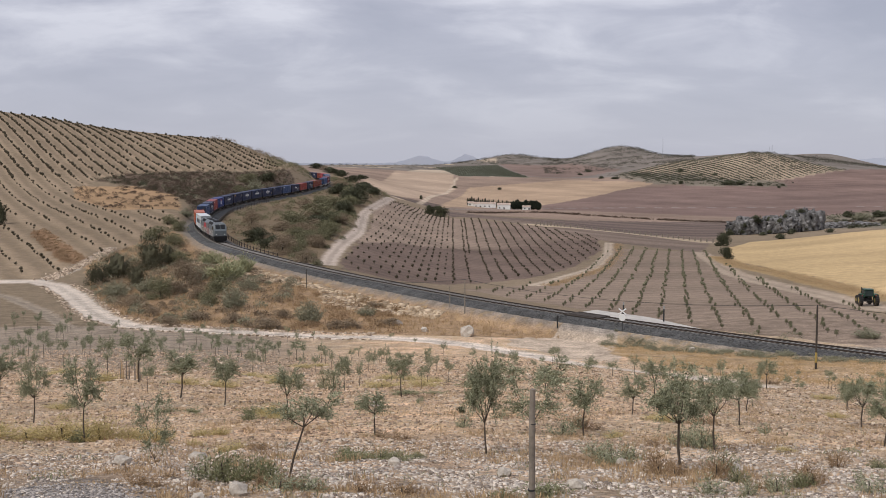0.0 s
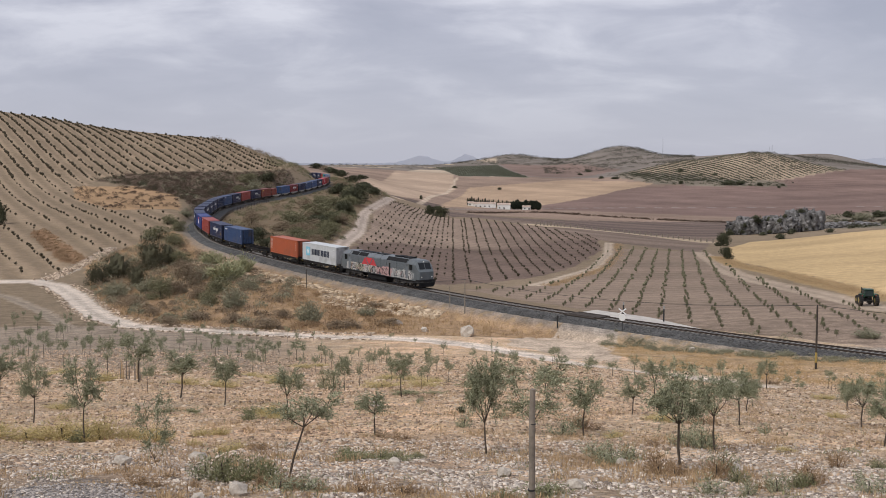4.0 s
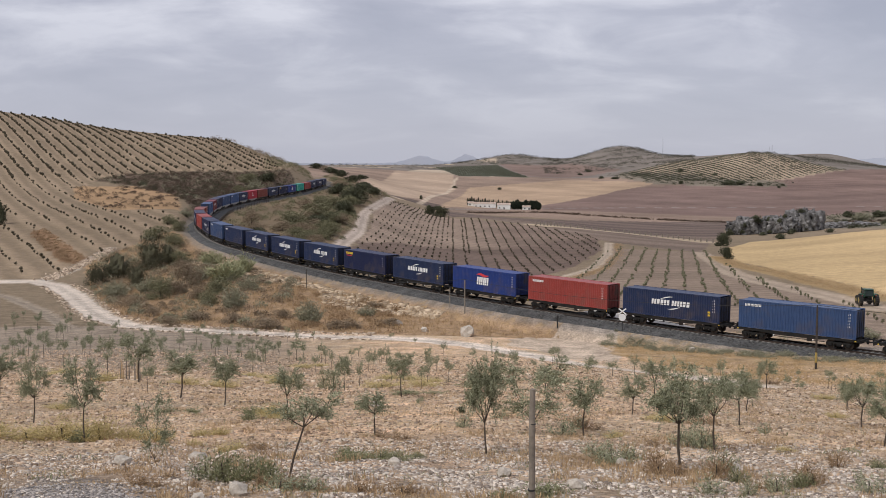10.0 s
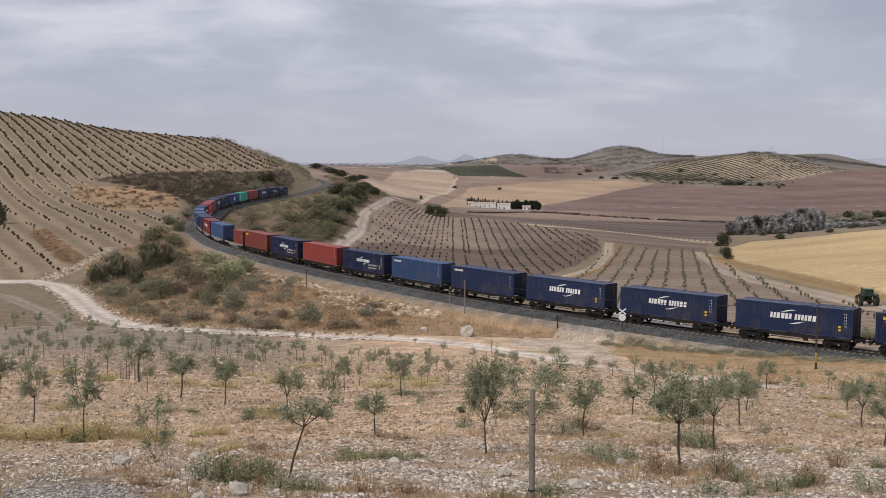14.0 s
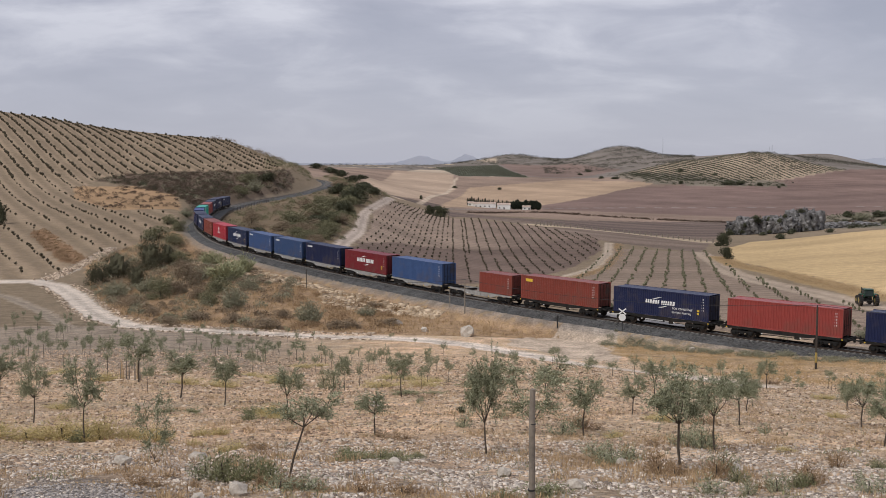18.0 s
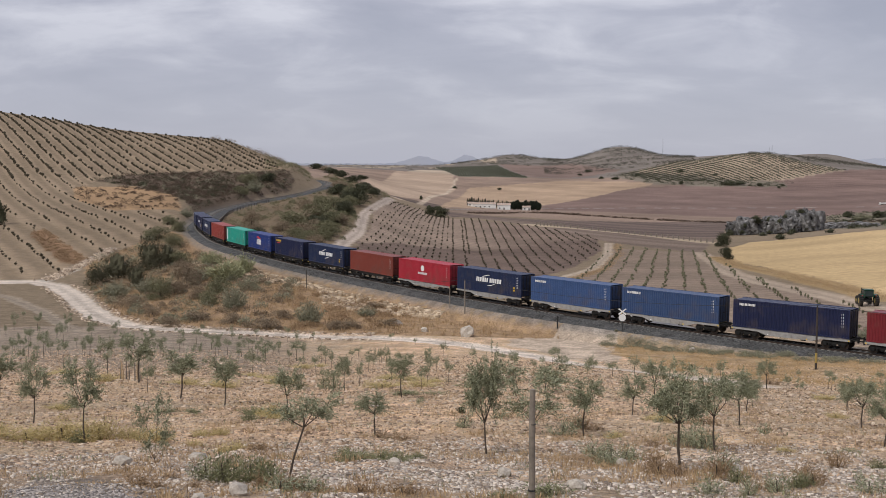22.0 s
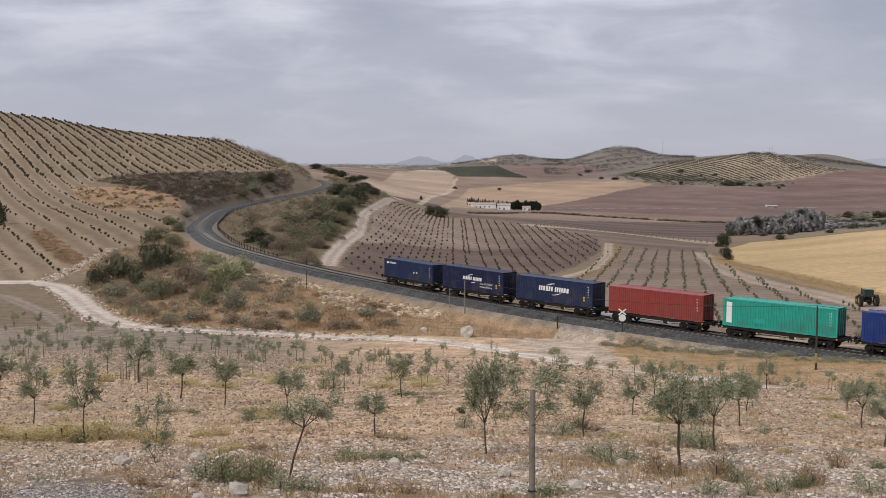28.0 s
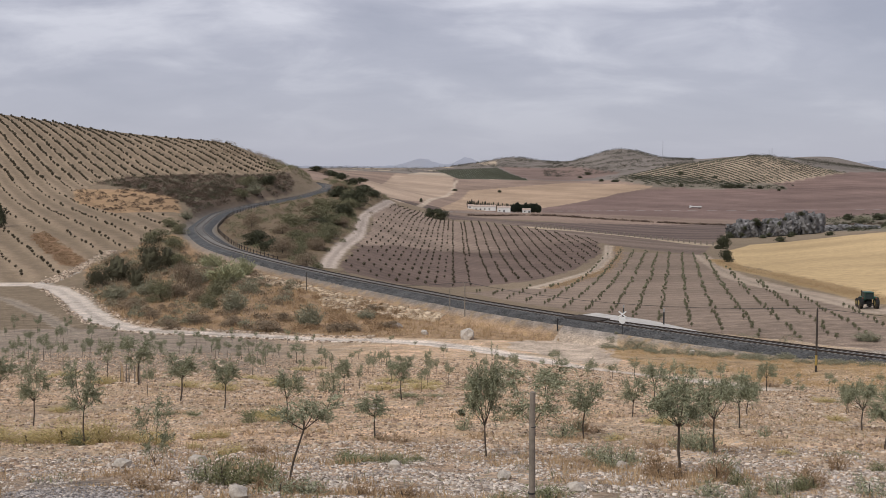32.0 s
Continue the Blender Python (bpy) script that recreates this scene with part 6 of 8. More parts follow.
def plant_groves():
    q = rows_in(HILL_GROVE, (0.492, -0.870), (0.870, 0.492), 3.9, 6.1, 1, 0.05, 0.05)
    q = q[~inside(SCRUB_BANK, q[:, 0], q[:, 1]) & ~inside(BARE_SLOPE, q[:, 0], q[:, 1]) & ~inside(DRY_PATCH, q[:, 0], q[:, 1])]
    high = land(q[:, 0], q[:, 1]) > 15.5
    clump_grove("hill_olive_grove", q[high], 1.55, 1.42, GROVE_LEAF, "long rows of dark olive trees on the tan hillside", 1)
    thinned = q[~high][np.random.RandomState(3).uniform(size=(~high).sum()) > 0.22]
    clump_grove("low_olive_grove", thinned, 0.9, 0.78, GROVE_LEAF, "rows of very small olive plants at the hill's foot", 5)
    q = rows_in(KNOLL_GROVE, (0.009, 1), (1, 0), 6.6, 3.6, 2, 0.015, 0.05)
    # the western flank was planted in staggered rows, the eastern one more closely
    q = q[q[:, 0] < 8]
    flank = q[:, 0] < 2
    q[flank, 0] += np.where(np.round(q[flank, 1] / 6.6) % 2 > 0.5, 1.8, 0.0)
    close = rows_in(KNOLL_GROVE, (0.009, 1), (1, 0), 5.4, 3.4, 12, 0.02, 0.04)
    q = np.concatenate([q, close[close[:, 0] >= 8]])
    q = q[inside(KNOLL_GROVE, q[:, 0], q[:, 1])]
    clump_grove("knoll_olive_grove", q, 1.0, 0.74, GROVE_LEAF, "rows of small dark olive trees on the brown knoll", 2)
    clump_grove("far_olive_grove", rows_in(FAR_GROVE, (-0.09, 0.996), (0.996, 0.09), 6.0, 15.0, 3, 0.04), 3.0, 3.3, FAR_LEAF, "rows of olive trees on a distant hill", 3, 16)
    clump_grove("distant_green_grove", rows_in(GREEN_GROVE, (1, 0.1), (0, 1), 5.5, 7.5, 4), 1.6, 2.8, FAR_LEAF, "dense green olive grove far off", 4, 14, 0.3)
    # the grove beyond the railway is near enough to tell its trees apart
    rng = random.Random(31)
    leaf = [shrub_meshes(200 + k, VALLEY_LEAF, 240, 0.12) for k in range(4)]
    bm = bmesh.new()
    rod(bm, (0, 0, -0.1), (0.02, 0.01, 0.55), 0.04, 6, 0.03)
    trunk = mesh_of("trunk", bm, BARK)
    bearing = radians(12.6)
    q = rows_in(VALLEY_GROVE, (math.sin(bearing), math.cos(bearing)), (math.cos(bearing), -math.sin(bearing)), 3.6, 3.9, 6, 0.06, 0.07)
    q = q[off_line(q[:, 0], q[:, 1])[0] > 9]
    order = np.argsort(np.hypot(q[:, 0], q[:, 1]))
    for x, y in q[order[:230]]:
        h = rng.uniform(0.85, 1.35)
        ob = thing("olive_tree", "small olive tree in a row on grey-brown soil", "olive tree", "olive trees beyond the railway")
        ob.matrix_basis = Matrix.LocRotScale((x, y, spot(x, y) - 0.02), Euler((0, 0, rng.uniform(0, 6.28))), (0.56, 0.56, h / 1.75))
        share("trunk", trunk, ob)
        pick = dict(leaf[rng.randrange(4)])
        crown = share("crown", pick["foliage"], ob, (0, 0, 0.42))
        share("inner_foliage", pick["inner_foliage"], crown)
        crown.scale = (1.0, 1.0, 1.15)
    if len(order) > 230:
        clump_grove("valley_olive_grove", q[order[230:]], 1.1, 0.68, VALLEY_LEAF, "rows of small olive trees in the valley", 9)


plant_groves()


def scatter(poly, count, seed, keep=None):
    p = np.array(poly)
    rng = np.random.RandomState(seed)
    q = rng.uniform(p.min(0), p.max(0), (count, 2))
    k = inside(poly, q[:, 0], q[:, 1])
    if keep is not None:
        k &= keep(q[:, 0], q[:, 1])
    return q[k], rng


def grass_stuff(name, q, rng, blades, h, spread, material, label):
    n = len(q)
    z = land(q[:, 0], q[:, 1])
    size = rng.uniform(0.5, 1.2, n)
    c = np.repeat(np.stack([q[:, 0], q[:, 1], z - 0.03], -1), blades, axis=0)
    s = np.repeat(size, blades)
    c[:, :2] += rng.normal(size=(len(c), 2)) * spread * s[:, None]
    way = rng.normal(size=(len(c), 3)) * 0.38 + [0, 0, 1]
    quads = leaves(c, unit(way) * 1.0, h, h * 0.10, rng)
    tagged(new(name, sheet_mesh(name, quads, 4, material)), label, "grass", kind="stuff")


def scrub_stuff(name, q, rng, blades, w, h, material, label, coarse=1.0):
    n = len(q)
    z = land(q[:, 0], q[:, 1])
    d = unit(rng.normal(size=(n, blades, 3)))
    d[:, :, 2] = np.abs(d[:, :, 2])
    s = rng.uniform(0.5, 1.3, (n, 1, 1))
    c = d * rng.uniform(0.5, 1, (n, blades, 1)) * [w / 2, w / 2, h] * s + np.stack([q[:, 0], q[:, 1], z], -1)[:, None, :]
    quads = leaves(c.reshape(-1, 3), (d + rng.normal(size=d.shape)).reshape(-1, 3), w * 0.085 * coarse, w * 0.055 * coarse, rng)
    tagged(new(name, sheet_mesh(name, quads, 4, material)), label, "scrub", kind="stuff")


def off_road(x, y):
    return (off_line(x, y)[0] > 5.4) & (beside(MAIN_TRACK, x, y) > 2.6)


def sow_banks():
    q, rng = scatter(VERGE, 13000, 11, off_road)
    grass_stuff("dry_bank_grass", q, rng, 8, 0.50, 0.24, STRAW_LEAF, "straw-coloured dry grass on the railway bank")
    q, rng = scatter(VERGE_EAST, 7000, 12, off_road)
    q = q[waves(q[:, 0], q[:, 1], 9, 51) > -0.25]
    grass_stuff("dry_verge_grass", q, rng, 10, 0.19, 0.26, leafage("short_dry_grass", (0.47, 0.325, 0.165), 0.30), "low yellow dry grass beside the line")
    q, rng = scatter(VERGE, 1500, 13, lambda x, y: off_road(x, y) & (x < -5))
    q = np.concatenate([q[q[:, 0] < -22][:330], q[q[:, 0] >= -22]])
    scrub_stuff("bank_scrub_brown", q[:210], rng, 190, 2.2, 1.1, BROWN_LEAF, "brown withered scrub on the bank")
    scrub_stuff("bank_scrub_green", q[210:330], rng, 190, 2.4, 1.2, GREY_LEAF, "grey-green scrub on the bank")
    scrub_stuff("bank_heath", q[330:], rng, 170, 1.8, 0.8, HEATH_LEAF, "rusty dry heath on the bank")
    q, rng = scatter(ROCK_SCRUB, 500, 17)
    scrub_stuff("rock_scrub_dark", q[:170], rng, 70, 6.0, 2.2, OAK_LEAF, "dark scrub among low rocks", 1.5)
    scrub_stuff("rock_scrub_grey", q[170:300], rng, 70, 6.0, 1.8, GREY_LEAF, "grey scrub among low rocks", 1.5)
    q, rng = scatter(FAR_SCRUB, 420, 18)
    scrub_stuff("far_scrub", q[:130], rng, 50, 15.0, 4.5, OAK_LEAF, "dark scrub below the far olive hill", 1.2)
    q, rng = scatter(SPUR_SCRUB, 2600, 14, off_road)
    scrub_stuff("spur_scrub_green", q[:380], rng, 150, 3.0, 1.5, GREEN_LEAF, "olive-green scrub inside the bend")
    scrub_stuff("spur_scrub_dark", q[1200:1800], rng, 130, 2.8, 1.2, DARK_HEATH, "dark brown heath inside the bend")
    scrub_stuff("spur_scrub_brown", q[420:1200], rng, 130, 2.6, 1.1, BROWN_LEAF, "brown scrub inside the bend")
    q, rng = scatter(SCRUB_BANK, 2600, 15, off_road)
    scrub_stuff("hill_scrub", q[:620], rng, 80, 3.4, 1.5, DARK_HEATH, "dark brown heath below the olive hill")
    scrub_stuff("hill_scrub_dark", q[620:960], rng, 80, 3.4, 1.5, OAK_LEAF, "dark evergreen scrub below the olive hill")
    scrub_stuff("hill_scrub_grey", q[960:1050], rng, 80, 3.2, 1.5, GREY_LEAF, "grey-green scrub below the olive hill")
    q, rng = scatter(VERGE_EAST, 9000, 19, lambda x, y: (off_line(x, y)[0] > 4.2) & (off_line(x, y)[0] < 7.8))
    scrub_stuff("ballast_weeds", q[waves(q[:, 0], q[:, 1], 5, 52) > -0.1][:800], rng, 40, 0.9, 0.38, GREY_LEAF, "low grey-green weeds along the ballast", 1.3)
    # weedy margin between the track and the groves beyond it
    rng = np.random.RandomState(58)
    pts = []
    for s, d in zip(rng.uniform(12, 175, 1500), rng.uniform(5.2, 13.0, 1500)):
        o, way, side = line_frame(s)
        pts.append((o + side * d)[:2])
    q = np.array(pts)
    q = q[(waves(q[:, 0], q[:, 1], 7, 53) > -0.2) & (beside(KNOLL_TRACK, q[:, 0], q[:, 1]) > 2.2)]
    scrub_stuff("margin_weeds", q[:420], rng, 36, 1.1, 0.34, GREY_LEAF, "low grey-green weeds on the field margin", 1.2)
    grass_stuff("margin_grass", q[420:], rng, 8, 0.24, 0.4, STRAW_LEAF, "thin dry grass on the field margin")
    # straw on the banks of the stubble and of the knoll
    for k, (way, wide) in enumerate(((STUBBLE_BANK, 3.5), (EDGE_TRACK, 2.0))):
        p = np.array(way)
        rng = np.random.RandomState(60 + k)
        t = rng.uniform(0, len(p) - 1.001, 1500)
        i = t.astype(int)
        step = p[i + 1] - p[i]
        nrm = np.stack([-step[:, 1], step[:, 0]], -1) / np.linalg.norm(step, axis=1)[:, None]
        q = p[i] + step * (t - i)[:, None] + nrm * (rng.normal(size=1500) * wide * 0.5 - (3.0 if k else 0))[:, None]
        grass_stuff("bank_straw", q, rng, 9, 0.32, 0.34, STRAW_LEAF, "dry straw on the field's bank")
    q, rng = scatter(DRY_PATCH, 2500, 24)
    scrub_stuff("dry_patch_heath", q[:170], rng, 50, 1.6, 0.45, HEATH_LEAF, "rusty dry heath on a fallow patch", 1.2)
    q, rng = scatter(BARE_SLOPE, 500, 16)
    scrub_stuff("slope_scrub", q[:130], rng, 100, 2.6, 1.0, DARK_HEATH, "scattered dark scrub on the bare slope")


sow_banks()


# ---- stones, weeds and small things of the near slope ----
STONE = surface("pale_limestone", (0.44, 0.39, 0.33), 0.95, 0.30, 9.0, 2.0, 0.6, 0.02, per_thing=0.15)
# the crag's near-black patches paint the shade of its cracks into the colour
CRAG = surface("weathered_shaded_crag", (0.150, 0.144, 0.140), 0.95, 1.25, 2.2, 0.8, 1.0, 0.9, 0.0, (0.045, 0.04, 0.032), 0.9, 0.30)
POST_WOOD = surface("weathered_post_wood", (0.215, 0.185, 0.150), 0.9, 0.35, 14.0, 2.0, 0.5, 0.006)
DARK_WOOD = surface("tarred_wood", (0.055, 0.045, 0.038), 0.9, 0.35, 9.0, 2.0, 0.4, 0.006)
WIRE = surface("dark_wire", (0.03, 0.03, 0.03), 0.6, 0.2, 8.0, 2.0, 0)
SIGN_WHITE = surface("sign_white", (0.72, 0.72, 0.70), 0.5, 0.08, 6.0, 1.5, 0)
SLAB = surface("pale_concrete_slab", (0.46, 0.43, 0.39), 0.9, 0.2, 3.0, 0.5, 0.3, 0.01)


def stone_tints(name, lo, hi):
    m = leafage(name, lo, 0.0, hi)
    m.node_tree.nodes["Principled BSDF"].inputs["Roughness"].default_value = 0.95
    return m


MIXED_STONE = stone_tints("mixed_stones", (0.17, 0.118, 0.080), (0.71, 0.575, 0.44))
PALE_STONE = stone_tints("pale_strip_stones", (0.17, 0.132, 0.105), (0.80, 0.70, 0.595))
MIXED_GREY = stone_tints("mixed_gravel", (0.12, 0.107, 0.098), (0.52, 0.465, 0.42))
MIXED_BALLAST = stone_tints("mixed_ballast", (0.045, 0.043, 0.042), (0.17, 0.165, 0.16))
def chip(low=False):
    """An angular stone that lies on the ground, open below; or a mere clod of four sides."""
    if low:
        return np.array([(-0.8, -0.8, -0.5), (0.8, -0.8, -0.5), (0.8, 0.8, -0.5), (-0.8, 0.8, -0.5), (0.1, 0, 0.75)]), np.array([(0, 1, 4), (1, 2, 4), (2, 3, 4), (3, 0, 4)])
    v = np.array([(x, y, z) for x in (-1, 1) for y in (-1, 1) for z in (-1, 1)]) * 0.66
    f = np.array([(0, 1, 3), (0, 3, 2), (4, 6, 7), (4, 7, 5), (0, 4, 5), (0, 5, 1), (2, 3, 7), (2, 7, 6), (1, 5, 7), (1, 7, 3)])
    return v, f


def stones_stuff(name, q, size, rng, material, label, flat=0.6, z=None, lift=0.15, low=False):
    """Loose stones, past counting, in one mesh."""
    v, f = chip(low)
    n = len(q)
    z = land(q[:, 0], q[:, 1]) if z is None else z
    s = size[:, None, None] * rng.uniform(0.65, 1.35, (n, 1, 3)) * [1, 1, flat]
    shape = v[None] * rng.uniform(0.6, 1.25, (n, len(v), 1)) * s
    a = rng.uniform(0, 6.28, n)
    c, d = np.cos(a)[:, None], np.sin(a)[:, None]
    x = shape[:, :, 0] * c - shape[:, :, 1] * d + q[:, 0][:, None]
    y = shape[:, :, 0] * d + shape[:, :, 1] * c + q[:, 1][:, None]
    w = shape[:, :, 2] + (z + size * lift)[:, None]
    verts = np.stack([x, y, w], -1).reshape(-1, 3)
    faces = (f[None] + (np.arange(n) * len(v))[:, None, None]).reshape(-1, 3)
    me = bpy.data.meshes.new(name)
    me.vertices.add(len(verts))
    me.vertices.foreach_set("co", verts.ravel())
    me.loops.add(faces.size)
    me.loops.foreach_set("vertex_index", faces.ravel())
    me.polygons.add(len(faces))
    me.polygons.foreach_set("loop_start", np.arange(0, faces.size, 3))
    me.update(calc_edges=True)
    me.materials.append(material)
    tagged(new(name, me), label, "stones", kind="stuff")


def sector(n, near, far, rng, half=25.5, power=1.0):
    """Random places in the slope below the viewer."""
    b = np.radians(rng.uniform(-half, half, n))
    r = near + (far - near) * rng.uniform(0, 1, n) ** power
    return np.stack([r * np.sin(b), r * np.cos(b)], -1)


def stone_mesh(seed, material, rough=0.36):
    rng = np.random.RandomState(seed)
    bm = bmesh.new()
    bmesh.ops.create_icosphere(bm, subdivisions=2, radius=0.5)
    for v in bm.verts:
        p = v.co.copy()
        v.co *= 1 + rough * noise.noise(p * 3 + Vector((seed, 0, 0))) + 0.12 * noise.noise(p * 8 + Vector((0, seed, 0)))
        v.co.z = max(v.co.z, -0.3)
    return mesh_of("stone", bm, material)


def strew():
    rng = np.random.RandomState(77)
    q = sector(84000, 11.5, 24.5, rng, power=0.9)
    patch = waves(q[:, 0], q[:, 1], 2.2, 21) + 0.5 * waves(q[:, 0], q[:, 1], 0.8, 22)
    gravel = inside(GRAVEL_TURNOUT, q[:, 0], q[:, 1])
    keep = (patch > -0.45) & (~gravel | (rng.uniform(size=len(q)) < 0.3))
    q2 = q[keep]
    stones_stuff("stony_strip", q2, 0.008 + 0.040 * rng.uniform(0, 1, len(q2)) ** 4.5, rng, PALE_STONE, "loose pale stones on the near strip")
    q2 = sector(42000, 21, 95, rng, power=1.25)
    q2 = q2[(waves(q2[:, 0], q2[:, 1], 5, 23) + 0.5 * waves(q2[:, 0], q2[:, 1], 1.7, 24) > -0.35) & (beside(MAIN_TRACK, q2[:, 0], q2[:, 1]) > 2.9) & (off_line(q2[:, 0], q2[:, 1])[0] > 7)]
    stones_stuff("field_stones", q2, (0.014 + 0.085 * rng.uniform(0, 1, len(q2)) ** 5.0) * np.clip(np.hypot(q2[:, 0], q2[:, 1]) / 38, 0.8, 1.6), rng, MIXED_STONE, "scattered pale stones over the olive field")
    # clods and chips of the soil itself
    q2 = sector(85000, 19, 100, rng, power=1.15)
    q2 = q2[(beside(MAIN_TRACK, q2[:, 0], q2[:, 1]) > 2.7) & (off_line(q2[:, 0], q2[:, 1])[0] > 7)]
    stones_stuff("soil_clods", q2, (0.016 + 0.042 * rng.uniform(0, 1, len(q2)) ** 2.5) * np.clip(np.hypot(q2[:, 0], q2[:, 1]) / 34, 0.7, 2.0), rng, stone_tints("soil_clods", (0.10, 0.064, 0.040), (0.67, 0.475, 0.315)), "crumbled tan clods and chips over the olive field", 0.85, low=True)
    # heavier lumps turned up by the plough
    q2 = sector(26000, 21, 92, rng, power=1.2)
    q2 = q2[(beside(MAIN_TRACK, q2[:, 0], q2[:, 1]) > 3.2) & (off_line(q2[:, 0], q2[:, 1])[0] > 7) & (waves(q2[:, 0] * 0.3, q2[:, 1], 6, 25) > -0.1)]
    stones_stuff("soil_lumps", q2, 0.022 + 0.05 * rng.uniform(0, 1, len(q2)) ** 2.6, rng, stone_tints("soil_lumps", (0.17, 0.115, 0.078), (0.62, 0.455, 0.325)), "heavy tan lumps of earth over the olive field", 0.8)
    q2 = sector(110000, 9, 17, rng, 26)
    off = rng.normal(size=q2.shape) * 0.35
    q2 = q2[inside(GRAVEL_TURNOUT, q2[:, 0] + off[:, 0], q2[:, 1] + off[:, 1])]
    stones_stuff("gravel_heap", q2, 0.008 + 0.026 * rng.uniform(0, 1, len(q2)) ** 1.6, rng, MIXED_GREY, "grey gravel beside the viewer's road")
    # rubble of a tumbled field wall
    p = np.array(WALL_EDGE)
    t = rng.uniform(0, len(p) - 1.001, 1500)
    i = t.astype(int)
    at = p[i] + (p[i + 1] - p[i]) * (t - i)[:, None] + rng.normal(size=(1500, 2)) * 0.75
    stones_stuff("wall_rubble", at, 0.07 + 0.20 * rng.uniform(0, 1, 1500) ** 2, rng, MIXED_STONE, "pale rubble of a tumbled field wall", 0.8)
    # stones thrown to the dirt track's edges and the rock fill under the ballast
    p = np.array(MAIN_TRACK)[3:13]
    t = rng.uniform(0, len(p) - 1.001, 1600)
    i = t.astype(int)
    way = p[i + 1] - p[i]
    at = p[i] + way * (t - i)[:, None]
    nrm = np.stack([-way[:, 1], way[:, 0]], -1) / np.linalg.norm(way, axis=1)[:, None]
    at = at + nrm * (rng.choice([-1, 1], len(at)) * rng.uniform(1.9, 3.2, len(at)))[:, None]
    stones_stuff("track_edge_stones", at, 0.06 + 0.22 * rng.uniform(0, 1, len(at)) ** 3, rng, MIXED_STONE, "white stones along the dirt track")
    pts, hs = [], []
    for k in range(4200):
        s = rng.uniform(55, 135)
        o, wv, side = line_frame(s)
        d = -rng.uniform(5.0, 9.5 + 3 * math.sin(s * 0.2))
        pts.append((o + side * d)[:2])
    pts = np.array(pts)
    stones_stuff("rock_fill", pts, 0.12 + 0.45 * rng.uniform(0, 1, len(pts)) ** 2.5, rng, stone_tints("rock_fill_tan", (0.26, 0.195, 0.13), (0.64, 0.51, 0.37)), "tan rock fill below the ballast")
    pts, z = [], []
    for k in range(16000):
        s = rng.uniform(-6, 135)
        o, wv, side = line_frame(s)
        d = -rng.uniform(1.6, 5.2)
        drop = np.interp(-d, [1.3, 1.75, 2.6, 3.5, 4.6, 5.6], [-0.21, -0.20, -0.42, -0.95, -1.65, -2.3])
        pts.append((o + side * d)[:2])
        z.append(o.z + drop)
    stones_stuff("ballast_stones", np.array(pts), 0.045 + 0.05 * rng.uniform(0, 1, len(pts)), rng, MIXED_BALLAST, "crushed dark grey ballast stones", z=np.array(z))
    # single stones that stand out
    shapes = [stone_mesh(k, STONE) for k in (3, 4, 5)]
    for x, y, w, h, label in ((-2.9, 14.5, 0.32, 0.24, "white angular stone on the gravel edge"), (-3.45, 14.4, 0.20, 0.12, "small white stone on the gravel edge"),
                              (2.8, 117.7, 2.0, 1.6, "large pale boulder on the straw bank"), (26.0, 108.0, 0.75, 0.5, "white block in the yellow grass"),
                              (-5.6, 127.0, 1.3, 0.9, "pale boulder among dry shrubs"), (-2.2, 121.0, 1.0, 0.7, "pale boulder among dry shrubs"),
                              (1.05, 17.6, 0.28, 0.2, "pale stone in the stony strip"), (2.0, 15.4, 0.30, 0.2, "pale stone in the stony strip"),
                              (-0.9, 18.9, 0.26, 0.18, "pale stone in the stony strip"), (-5.0, 21.0, 0.40, 0.24, "pale stone in the stony strip"),
                              (-6.2, 19.8, 0.36, 0.22, "pale stone in the stony strip"), (3.4, 19.5, 0.26, 0.18, "pale stone in the stony strip"),
                              (5.1, 18.0, 0.32, 0.2, "pale stone in the stony strip"), (-2.4, 36.2, 0.34, 0.24, "pale stone in the olive field")):
        ob = new("stone" if w < 0.9 else "boulder", shapes[rng.randint(3)])
        ob.matrix_basis = Matrix.LocRotScale((x, y, spot(x, y) + h * 0.28), Euler((0, 0, rng.uniform(0, 6))), (w, w * 0.85, h))
        tagged(ob, label, "stone")


strew()


